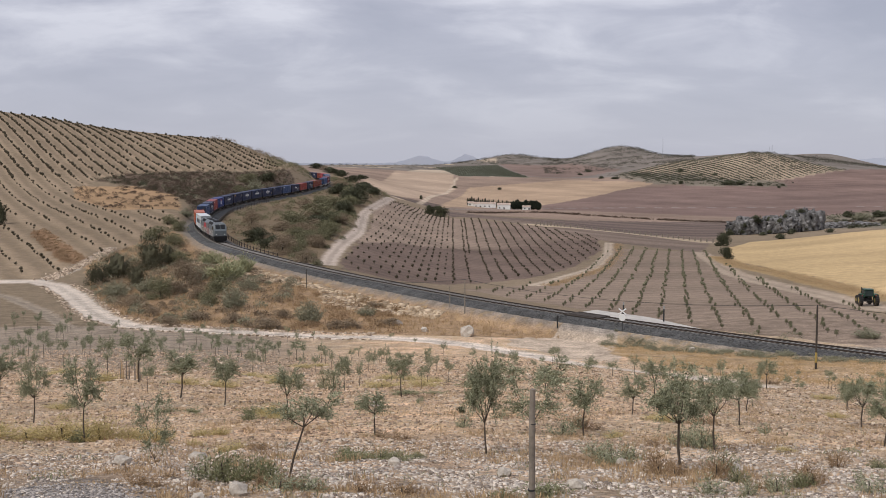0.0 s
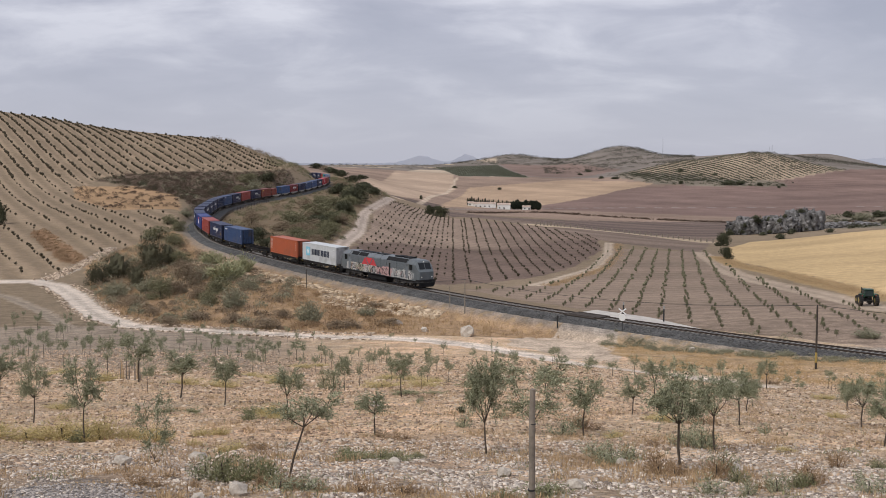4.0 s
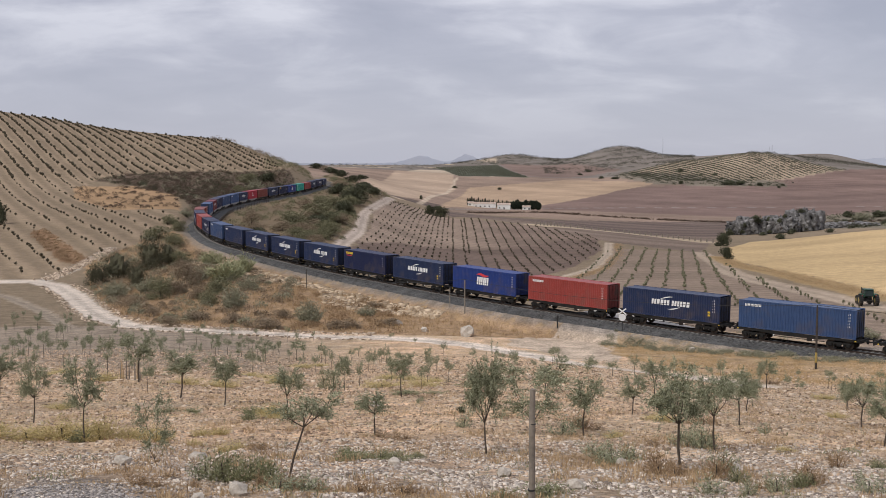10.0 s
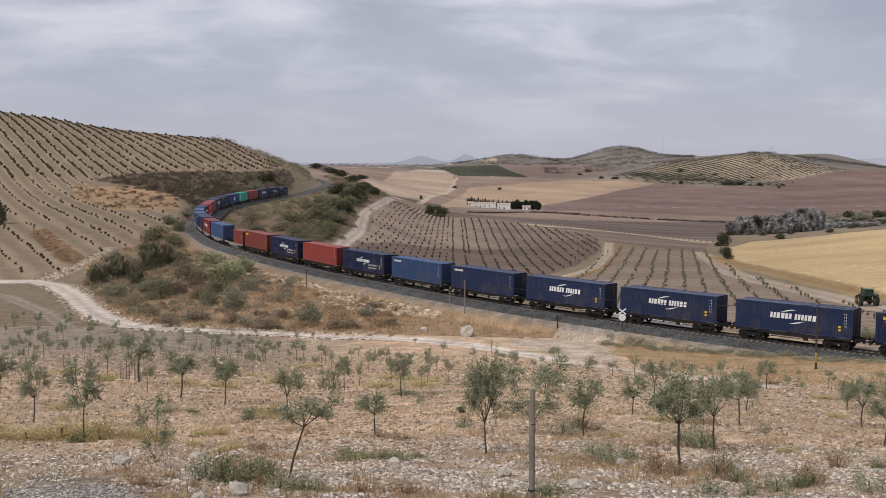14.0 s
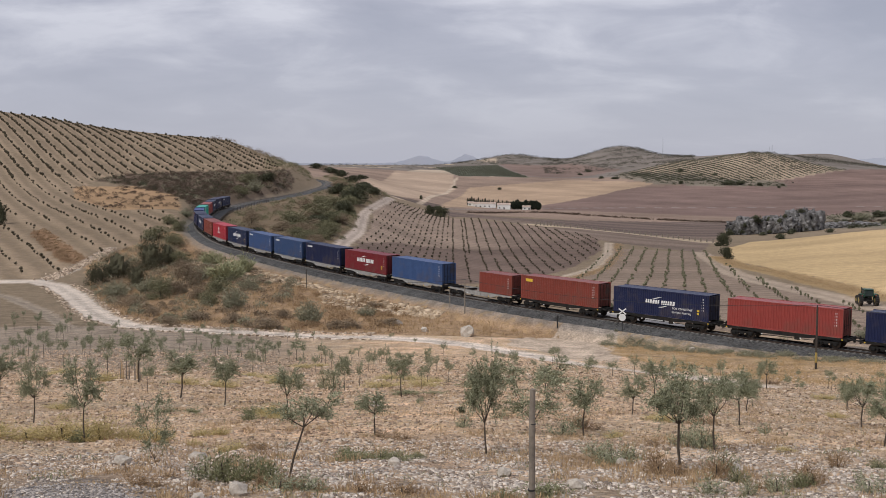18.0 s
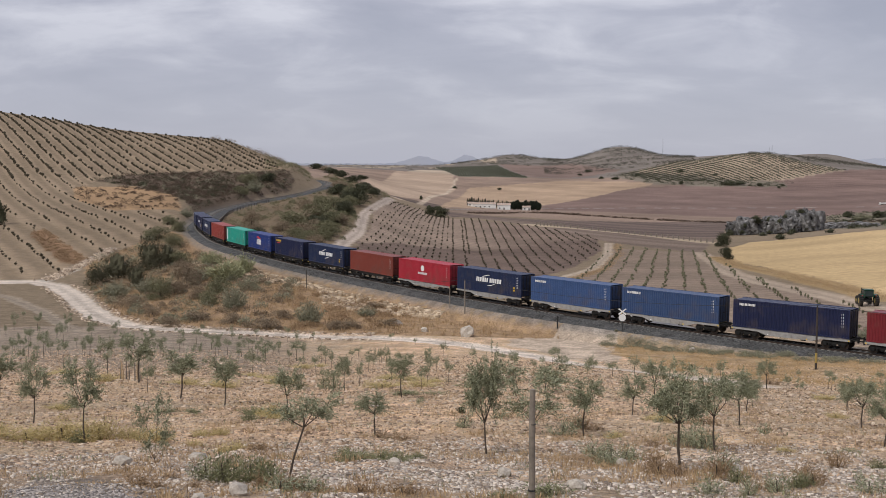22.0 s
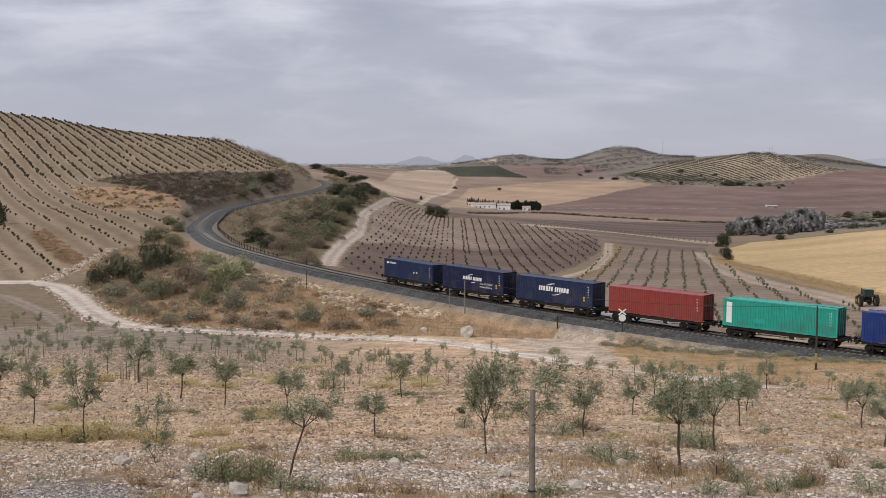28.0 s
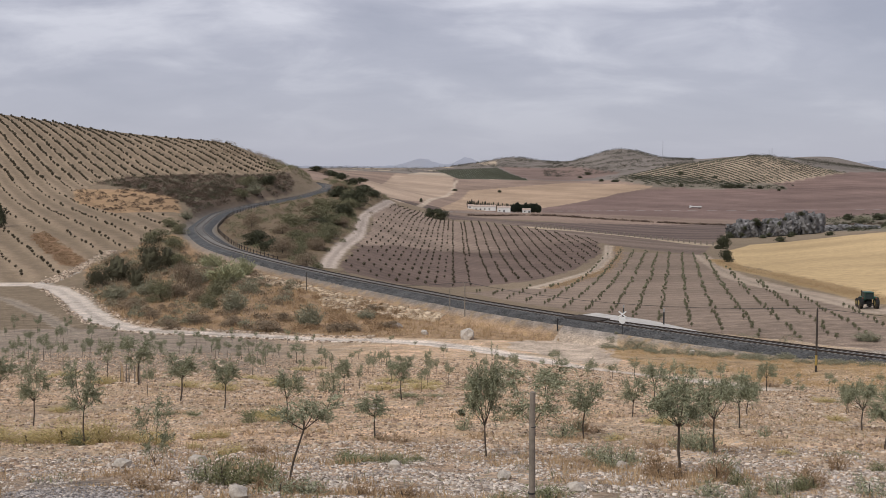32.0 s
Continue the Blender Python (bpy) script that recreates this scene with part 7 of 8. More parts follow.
def weeds():
    rng = random.Random(3)
    tall = [shrub_meshes(300 + k, WEED_LEAF, 1100, 0.06, True, 0.6) for k in range(3)]
    dry = [shrub_meshes(310 + k, HEATH_LEAF, 500, 0.07, True, 0.6) for k in range(2)]
    gold = [shrub_meshes(320 + k, YELLOW_LEAF, 3200, 0.035, True, 0.45) for k in range(2)]
    spray = [shrub_meshes(330 + k, OLIVE_LEAF, 600, 0.06, True, 0.9) for k in range(3)]
    for x, y, w, h, kind in (
            (-3.55, 16.6, 0.75, 0.55, "tall"), (-3.1, 16.5, 0.65, 0.50, "tall"), (-3.9, 16.9, 0.70, 0.48, "spray"), (-2.75, 16.2, 0.6, 0.40, "tall"),
            (-2.0, 15.2, 0.7, 0.34, "spray"), (-2.3, 15.4, 0.5, 0.3, "dry"), (-1.8, 20.3, 0.9, 0.26, "tall"), (-1.2, 20.0, 0.6, 0.22, "tall"),
            (3.3, 20.0, 0.7, 0.55, "spray"), (3.0, 20.6, 0.6, 0.42, "spray"), (3.9, 18.6, 0.6, 0.50, "dry"), (4.6, 17.2, 0.55, 0.45, "dry"), (4.9, 17.9, 0.5, 0.55, "spray"),
            (5.6, 22.2, 0.7, 0.75, "spray"), (5.2, 22.6, 0.6, 0.60, "spray"), (4.05, 15.5, 0.6, 0.34, "spray"), (5.2, 15.9, 0.5, 0.40, "spray"), (5.9, 16.3, 0.5, 0.35, "dry"),
            (6.6, 15.8, 0.7, 0.36, "spray"), (6.1, 17.2, 0.5, 0.3, "dry"), (1.55, 14.9, 0.8, 0.24, "tall"), (0.9, 14.6, 0.6, 0.2, "tall"), (7.6, 16.4, 0.6, 0.3, "spray"),
            (-9.8, 26.6, 1.8, 0.56, "gold"), (-8.8, 26.3, 1.6, 0.62, "gold"), (-7.3, 26.0, 1.2, 0.42, "gold"), (-11.8, 26.9, 1.5, 0.4, "gold"), (-10.8, 26.8, 1.5, 0.36, "gold"), (-8.0, 26.2, 1.0, 0.30, "gold"), (-5.6, 33.5, 1.2, 0.34, "gold"),
            (-6.2, 33.8, 1.0, 0.3, "tall"), (-9.2, 25.9, 0.6, 0.40, "tall"), (-4.6, 22.5, 0.9, 0.26, "gold"), (-3.9, 22.0, 0.8, 0.24, "dry"),
            (-2.9, 50.0, 2.4, 0.35, "gold"), (-1.0, 49.0, 2.2, 0.32, "gold"), (1.5, 48.2, 2.0, 0.34, "tall"), (-11.6, 54.0, 2.4, 0.4, "gold"), (-13.6, 54.5, 2.0, 0.4, "gold"),
            (-9.0, 57.0, 2.2, 0.4, "gold"), (-0.6, 15.0, 0.6, 0.22, "dry"), (-1.2, 14.8, 0.6, 0.22, "dry"), (-4.6, 15.6, 0.7, 0.2, "dry"), (-5.0, 16.4, 0.7, 0.22, "dry"),
            (0.55, 27.4, 0.6, 0.5, "spray"), (3.0, 26.0, 0.9, 0.5, "spray"), (3.6, 27.5, 0.6, 0.5, "spray"), (8.3, 26.5, 0.5, 0.35, "spray"), (7.4, 19.2, 0.5, 0.4, "dry"),
            (-22.5, 61.1, 2.15, 0.31, "gold"), (-17.1, 52.2, 1.82, 0.42, "gold"), (-11.9, 63.4, 1.78, 0.25, "gold"), (-10.7, 62.5, 1.4, 0.18, "gold"), (-11.1, 81.1, 2.48, 0.31, "gold"), (-10.1, 84.6, 1.88, 0.24, "gold"),
            (-3.2, 61.5, 2.04, 0.27, "gold"), (-1.8, 60.4, 2, 0.26, "gold"), (-0.4, 57.6, 1.59, 0.22, "gold"), (-1.5, 42.3, 1.4, 0.16, "tall"), (-0.3, 43, 1.19, 0.17, "tall"), (-5.3, 31.9, 1.08, 0.22, "gold"),
            (-5.9, 31.5, 0.71, 0.28, "tall"), (-5.2, 33.1, 0.93, 0.16, "gold"), (-14, 37.4, 1.11, 0.23, "gold"), (-13.8, 38.2, 0.9, 0.27, "tall"), (-8.6, 35.2, 0.8, 0.14, "tall"), (-9.3, 35, 0.6, 0.14, "tall"),
            (-0.9, 24.9, 0.7, 0.17, "dry"), (-1.2, 25.3, 0.57, 0.12, "dry"), (6.3, 29.7, 1.18, 0.21, "gold"), (4.3, 25.4, 0.86, 0.15, "gold"), (7.5, 29.6, 1.02, 0.27, "dry"), (4.7, 22.7, 0.52, 0.18, "dry"),
            (7.1, 21.3, 0.5, 0.11, "gold"), (3.8, 18.2, 0.63, 0.31, "dry"), (4, 17.7, 0.41, 0.36, "dry"), (4.8, 17.8, 0.41, 0.25, "dry"), (5, 16.3, 0.58, 0.18, "dry"), (5.3, 16.3, 0.48, 0.13, "dry"),
            (5.6, 16.2, 0.39, 0.28, "tall"), (5.8, 16.3, 0.35, 0.25, "tall"), (4.9, 17, 0.4, 0.3, "tall"), (4.6, 15.4, 0.36, 0.32, "spray"), (3.5, 19.8, 0.68, 0.45, "spray"), (3.1, 19.5, 0.56, 0.39, "spray"),
            (3.9, 20.9, 0.48, 0.31, "spray"), (5.6, 22.9, 0.66, 0.53, "spray"), (5.8, 22.6, 0.6, 0.45, "spray"), (-1.7, 20.9, 0.59, 0.18, "tall"), (-2, 21.3, 0.48, 0.21, "tall"), (-0.9, 19.7, 0.67, 0.17, "tall"),
            (-0.5, 20.6, 0.46, 0.14, "tall"), (-6.3, 26.9, 0.71, 0.21, "gold"), (-5.9, 27.2, 0.62, 0.22, "gold"), (-6, 24.7, 0.57, 0.17, "gold"), (-5.2, 17.4, 0.51, 0.09, "dry"), (-4.7, 17.6, 0.62, 0.11, "dry"),
            (-3.9, 16.2, 0.56, 0.11, "dry"), (-4.4, 15.6, 0.55, 0.08, "dry"), (-2.8, 15.6, 0.36, 0.26, "dry"), (-2.4, 15, 0.6, 0.3, "spray"), (-2.2, 15.4, 0.35, 0.23, "dry"), (-1.9, 15.6, 0.44, 0.14, "dry"),
            (-1.5, 15.2, 0.52, 0.08, "dry"), (3, 20, 0.68, 0.14, "dry"), (2.5, 20.1, 0.57, 0.12, "dry"), (2, 20.2, 0.57, 0.1, "dry"), (14.7, 38.4, 0.91, 0.24, "gold"), (21.9, 59.1, 1.74, 0.24, "gold"),
            (24.4, 77.2, 2.23, 0.47, "dry"), (8.7, 22, 0.53, 0.09, "tall"), (8, 18.8, 0.46, 0.2, "tall"), (1.7, 31.3, 0.7, 0.33, "spray"), (3.7, 27.4, 0.62, 0.35, "dry"), (4.1, 27.3, 0.62, 0.19, "dry"),
            (-1.6, 25.4, 0.51, 0.15, "dry"), (-5.4, 50.7, 1.02, 1.23, "spray"), (-5.9, 50.6, 0.73, 0.98, "spray")):
        meshes, label = {"tall": (tall, "olive-green weed clump in stony soil"), "dry": (dry, "dry rusty tuft of grass in stony soil"),
                         "gold": (gold, "yellow dry grass clump between the olives"), "spray": (spray, "grey-green olive sprouts from the ground")}[kind]
        plant("weed_clump" if kind != "gold" else "grass_clump", label, "plant", "weeds of the near slope", meshes[rng.randrange(len(meshes))], x, y,
              (w * 1.15, w * 1.15, h * 1.3), rng.uniform(0, 6.28))
    r = np.random.RandomState(5)
    mats = ((-3.9, 15.4, 1.0, 0.45), (-4.6, 15.9, 0.8, 0.4), (-2.6, 14.9, 0.6, 0.35), (-0.9, 14.8, 0.8, 0.3), (-1.9, 22.5, 1.2, 0.5), (3.2, 18.7, 1.0, 0.4), (4.3, 17.6, 0.9, 0.5),
            (4.7, 22.5, 1.6, 0.8), (6.3, 24.5, 1.2, 0.7), (1.7, 20.4, 1.0, 0.5), (8.2, 20.5, 1.4, 0.6), (5.4, 16.0, 0.9, 0.35), (-8.4, 20.4, 1.2, 0.4), (-6.3, 18.2, 0.9, 0.4), (0.2, 24.0, 1.4, 0.6))
    q = np.concatenate([r.normal(size=(620, 2)) * (a, b) + (x, y) for x, y, a, b in mats])
    grass_stuff("straw_mats", q, r, 5, 0.065, 0.08, leafage("fallen_straw", (0.49, 0.345, 0.195), 0.45), "mats of short orange straw on the stones")
    q = sector(9000, 14, 75, r, power=1.4)
    q = q[(waves(q[:, 0], q[:, 1], 7, 31) + 0.6 * waves(q[:, 0], q[:, 1], 2, 32) > np.where(np.hypot(q[:, 0], q[:, 1]) < 18, 0.42, 0.25)) & ~inside(GRAVEL_TURNOUT, q[:, 0], q[:, 1])]
    grass_stuff("sparse_dry_grass", q, r, 9, 0.17, 0.14, STRAW_LEAF, "sparse dry grass over the olive field")
    q = sector(2600, 13, 60, r, power=1.3)
    q = q[(waves(q[:, 0], q[:, 1], 5, 33) > 0.3)]
    grass_stuff("sparse_green_weeds", q, r, 7, 0.13, 0.12, WEED_LEAF, "sparse low green weeds")


weeds()


def small_things():
    # stake in the stony strip
    post = thing("wooden_stake", "weathered round wooden stake standing in the stony strip", "stake")
    bm = bmesh.new()
    for k in range(6):
        a, b = -0.15 + k * 0.292, -0.15 + (k + 1) * 0.292
        rod(bm, (0.006 * math.sin(k), 0, a), (0.006 * math.sin(k + 1), 0, b), 0.047 - 0.0016 * k, 12, 0.0455 - 0.0016 * k)
    bmesh.ops.remove_doubles(bm, verts=bm.verts, dist=0.0005)
    part("stake", bm, POST_WOOD, post)
    bm = bmesh.new()
    rod(bm, (0, 0, 0.20), (0, 0, 0.222), 0.052, 12)
    part("wire_tie", bm, WIRE, post, "black wire tie")
    bm = bmesh.new()
    rod(bm, (0.004, 0, 1.12), (0.004, 0, 1.13), 0.046, 12)
    part("wire_tie", bm, WIRE, post, "black wire tie")
    post.matrix_basis = pose(1.2, 13.9, spot(1.2, 13.9), 0.6, 0.4, 0)
    # bundle of dead stalks
    stalks = thing("dry_stalks", "clump of dead brown upright stalks beside an olive", "stalks")
    rng = random.Random(4)
    for k in range(9):
        bm = bmesh.new()
        x, y = rng.uniform(-0.55, 0.55), rng.uniform(-0.2, 0.2)
        rod(bm, (x, y, -0.05), (x + rng.uniform(-0.06, 0.06), y, rng.uniform(0.85, 1.15)), 0.035, 6, 0.02)
        part("stalk", bm, STRAW_LEAF if k % 3 == 0 else POST_WOOD, stalks)
    stalks.matrix_basis = pose(-16.2, 53.4, spot(-16.2, 53.4))

    # poles with the telegraph wire
    def pole(x, y, h, r, label, mat=DARK_WOOD, band=False):
        ob = thing("telegraph_pole", label, "pole")
        bm = bmesh.new()
        rod(bm, (0, 0, -0.3), (0, 0, h), r, 10, r * 0.75)
        part("shaft", bm, mat, ob)
        bm = bmesh.new()
        rod(bm, (0, 0, h), (0, 0, h + 0.14), 0.05, 8, 0.03)
        part("insulator", bm, WIRE, ob)
        if band:
            bm = bmesh.new()
            rod(bm, (0, 0, 0.6), (0, 0, 1.5), r * 1.03, 10)
            part("painted_band", bm, surface("faded_yellow", (0.36, 0.26, 0.08), 0.8, 0.2), ob, "faded yellow painted band")
        ob.matrix_basis = pose(x, y, spot(x, y))
        return Vector((x, y, spot(x, y) + h + 0.12))

    tops = [pole(-21.0, 160.0, 3.0, 0.06, "thin dark pole near the line"), pole(2.8, 133.4, 4.3, 0.09, "slim grey telegraph pole by the railway", POST_WOOD),
            pole(33.1, 91.7, 5.6, 0.10, "dark telegraph pole with a yellow band", DARK_WOOD, True), pole(64.0, 60.0, 5.6, 0.10, "dark telegraph pole beside the line")]
    pole(0.9, 136.6, 2.6, 0.07, "short grey post by the railway", POST_WOOD)
    pole(-64.6, 223.1, 3.2, 0.07, "thin pole at the hill's foot")
    for a, b in zip(tops[:-1], tops[1:]):
        bm = bmesh.new()
        tube(bm, [a.lerp(b, k / 12) - Vector((0, 0, 1.1 * 4 * k / 12 * (1 - k / 12))) for k in range(13)], [0.022] * 13, 5)
        ob = new("telegraph_wire", mesh_of("telegraph_wire", bm, WIRE))
        tagged(ob, "thin dark wire slung between poles", "wire")

    # level crossing: warning cross, posts, planks and slab
    sign = thing("crossing_sign", "white crossed-board warning sign with a round plate at the level crossing", "sign")
    bm = bmesh.new()
    rod(bm, (0, 0, -0.3), (0, 0, 2.35), 0.045, 8)
    part("shaft", bm, WIRE, sign)
    for a in (38, -38):
        bm = bmesh.new()
        put(bm, (1.05, 0.025, 0.15), (0, -0.06 if a > 0 else -0.09, 2.30), Matrix.Rotation(radians(a), 4, "Y"), 0.004)
        part("crossed_board", bm, SIGN_WHITE, sign)
    bm = bmesh.new()
    rod(bm, (0, -0.07, 1.62), (0, -0.10, 1.62), 0.40, 24)
    part("round_plate", bm, SIGN_WHITE, sign)
    sign.matrix_basis = pose(20.2, 116.8, spot(20.2, 116.8), 0, 0, -10)
    for s, off, h in ((33.0, 4.6, 1.75), (27.2, 4.6, 1.9), (36.0, -4.3, 1.5)):
        o, way, side = line_frame(s)
        p = o + side * off
        ob = thing("marker_post", "short dark marker post at the level crossing", "post", "marker posts")
        bm = bmesh.new()
        put(bm, (0.16, 0.16, h * 0.8 + 0.3), (0, 0, h * 0.4 - 0.15), bevel=0.02)
        part("shaft", bm, WIRE, ob)
        bm = bmesh.new()
        put(bm, (0.18, 0.18, h * 0.2), (0, 0, h * 0.9), bevel=0.02)
        part("cap", bm, WAGON_GREY if off > 0 else WIRE, ob)
        z = spot(p.x, p.y)
        if off > 0:
            z = max(z, o.z - 0.42)
        ob.matrix_basis = pose(p.x, p.y, z)
    verts, faces = [], []
    st = np.linspace(21, 38.5, 12)
    for s in st:
        o, way, side = line_frame(s)
        k = min((s - 21) / 9, 1.0)
        for off, h in ((2.55, -0.36), (3.0 + 3.2 * k, -0.38), (3.2 + 3.2 * k, -1.6), (2.5, -1.6)):
            verts.append(tuple(o + side * off + Vector((0, 0, h))))
    for i in range(len(st) - 1):
        for j in range(4):
            a, b = i * 4 + j, i * 4 + (j + 1) % 4
            faces.append((a, b, b + 4, a + 4))
    faces += [(3, 2, 1, 0), tuple(len(verts) - 4 + k for k in range(4))]
    me = bpy.data.meshes.new("crossing_slab")
    me.from_pydata(verts, [], faces)
    me.materials.append(SLAB)
    tagged(new("crossing_slab", me), "pale concrete apron beside the level crossing", "slab", kind="structure")
    deck = thing("crossing_deck", "dark timber deck of the level crossing", "crossing", kind="structure")
    for k, off in enumerate((-1.35, -0.55, -0.18, 0.18, 0.55, 1.35)):
        o, way, side = line_frame(35.0)
        bm = bmesh.new()
        put(bm, (4.6, 0.30, 0.16), (0, 0, 0), bevel=0.015)
        ob = part("plank", bm, DARK_WOOD, deck)
        ob.matrix_basis = Matrix.Translation(o + side * off + Vector((0, 0, -0.075))) @ way.to_track_quat("X", "Z").to_matrix().to_4x4()

    # low fence round the inside of the bend
    bm = bmesh.new()
    put(bm, (0.16, 0.16, 1.5), (0, 0, 0.35), bevel=0.02)
    me = mesh_of("fence_post", bm, DARK_WOOD)
    fence = thing("guard_fence", "row of short dark fence posts round the inside of the bend", "fence")
    rail_pts = []
    for s in np.arange(128, 330, 2.6):
        o, way, side = line_frame(s)
        p = o + side * 4.7
        z = max(spot(p.x, p.y), o.z - 1.6)
        ob = new("fence_post", me)
        ob.parent = fence
        ob.matrix_basis = pose(p.x, p.y, z)
        rail_pts.append(Vector((p.x, p.y, z + 0.85)))
    bm = bmesh.new()
    tube(bm, rail_pts, [0.06] * len(rail_pts), 5)
    part("fence_rail", bm, DARK_WOOD, fence)


small_things()


# ---- tractor at the stubble's edge ----
TRACTOR_GREEN = paint("tractor_green", (0.018, 0.070, 0.042), 0.4, (0.16, 0.12, 0.08), 0.4)
RIM_YELLOW = surface("dusty_rim", (0.38, 0.29, 0.10), 0.7, 0.2, 5.0, 1.0, 0, 0.01, 0.0, (0.20, 0.15, 0.10), 0.6)
TYRE = surface("tyre_rubber", (0.022, 0.021, 0.020), 0.85, 0.25, 6.0, 1.5, 0.3, 0.01, 0.0, (0.16, 0.12, 0.08), 0.5)
CAB_GLASS = surface("tinted_glass", (0.03, 0.045, 0.045), 0.06, 0.05, 2.0, 0.5, 0)
WALL_WHITE = surface("whitewash", (0.70, 0.69, 0.66), 0.9, 0.12, 1.5, 0.2, 0.1, 0.01)
ROOF_TILE = surface("faded_roof_tile", (0.42, 0.33, 0.27), 0.9, 0.25, 2.0, 0.3, 0.3, 0.05)
DARK_GAP = surface("dark_opening", (0.03, 0.028, 0.026), 0.6, 0.1, 2.0, 0.5, 0)
CYPRESS = leafage("cypress_leaf", (0.030, 0.038, 0.026), 0.35)


def wheel(parent, x, y, r, w):
    bm = bmesh.new()
    rod(bm, (0, -w / 2, 0), (0, w / 2, 0), r, 26)
    for k in range(18):
        a = k / 18 * 6.283
        put(bm, (0.09, w, 0.10), (math.cos(a) * (r + 0.02), 0, math.sin(a) * (r + 0.02)), Matrix.Rotation(-a + 0.4, 4, "Y"))
    hub = part("wheel", bm, TYRE, parent)
    hub.matrix_basis = pose(x, y, r)
    bm = bmesh.new()
    rod(bm, (0, -w / 2 - 0.02, 0), (0, w / 2 + 0.02, 0), r * 0.46, 18)
    part("rim", bm, RIM_YELLOW, hub, "dusty yellow wheel rim")


def tractor():
    t = thing("tractor", "dark green farm tractor parked on the track by the stubble field", "tractor")
    bm = bmesh.new()
    put(bm, (2.1, 0.85, 0.75), (1.45, 0, 1.25), bevel=0.12)
    part("hood", bm, TRACTOR_GREEN, t)
    bm = bmesh.new()
    put(bm, (1.5, 0.7, 0.5), (0.1, 0, 0.85), bevel=0.05)
    put(bm, (0.5, 1.5, 0.2), (-0.75, 0, 0.75), bevel=0.03)
    part("chassis", bm, BLACK, t)
    bm = bmesh.new()
    put(bm, (1.35, 1.30, 1.0), (-0.25, 0, 1.90), bevel=0.08)
    part("cab_glass", bm, CAB_GLASS, t, "tinted cab glazing")
    for x in (-0.95, 0.45):
        for y in (-0.65, 0.65):
            bm = bmesh.new()
            rod(bm, (x, y, 1.3), (x * 0.95, y * 0.95, 2.40), 0.05, 6)
            part("cab_pillar", bm, TRACTOR_GREEN, t)
    bm = bmesh.new()
    put(bm, (1.5, 1.40, 0.14), (-0.25, 0, 2.44), bevel=0.05)
    part("roof", bm, TRACTOR_GREEN, t)
    for y in (-1, 1):
        bm = bmesh.new()
        put(bm, (1.1, 0.50, 0.07), (-0.45, y * 1.0, 1.74), Matrix.Rotation(y * 0.1, 4, "X"), 0.03)
        put(bm, (0.08, 0.5, 0.22), (-1.0, y * 1.0, 1.62), bevel=0.02)
        part("fender", bm, TRACTOR_GREEN, t)
        bm = bmesh.new()
        put(bm, (0.05, 0.20, 0.10), (-1.05, y * 1.0, 1.62), bevel=0.01)
        part("rear_light", bm, RED_MARK, t, "red rear light")
        wheel(t, -0.55, y * 1.16, 0.84, 0.50)
        wheel(t, 1.9, y * 0.9, 0.60, 0.40)
    bm = bmesh.new()
    rod(bm, (0.9, 0.62, 1.5), (0.9, 0.62, 2.6), 0.06, 8)
    part("exhaust", bm, BLACK, t)
    bm = bmesh.new()
    rod(bm, (-1.2, -0.45, 0.6), (-1.75, -0.45, 0.55), 0.05, 6)
    rod(bm, (-1.2, 0.45, 0.6), (-1.75, 0.45, 0.55), 0.05, 6)
    put(bm, (0.08, 1.1, 0.08), (-1.72, 0, 0.55))
    part("linkage", bm, BLACK, t)
    x, y = 64.4, 157.6
    t.matrix_basis = pose(x, y, spot(x, y) - 0.03, 0, 0, 84)


tractor()


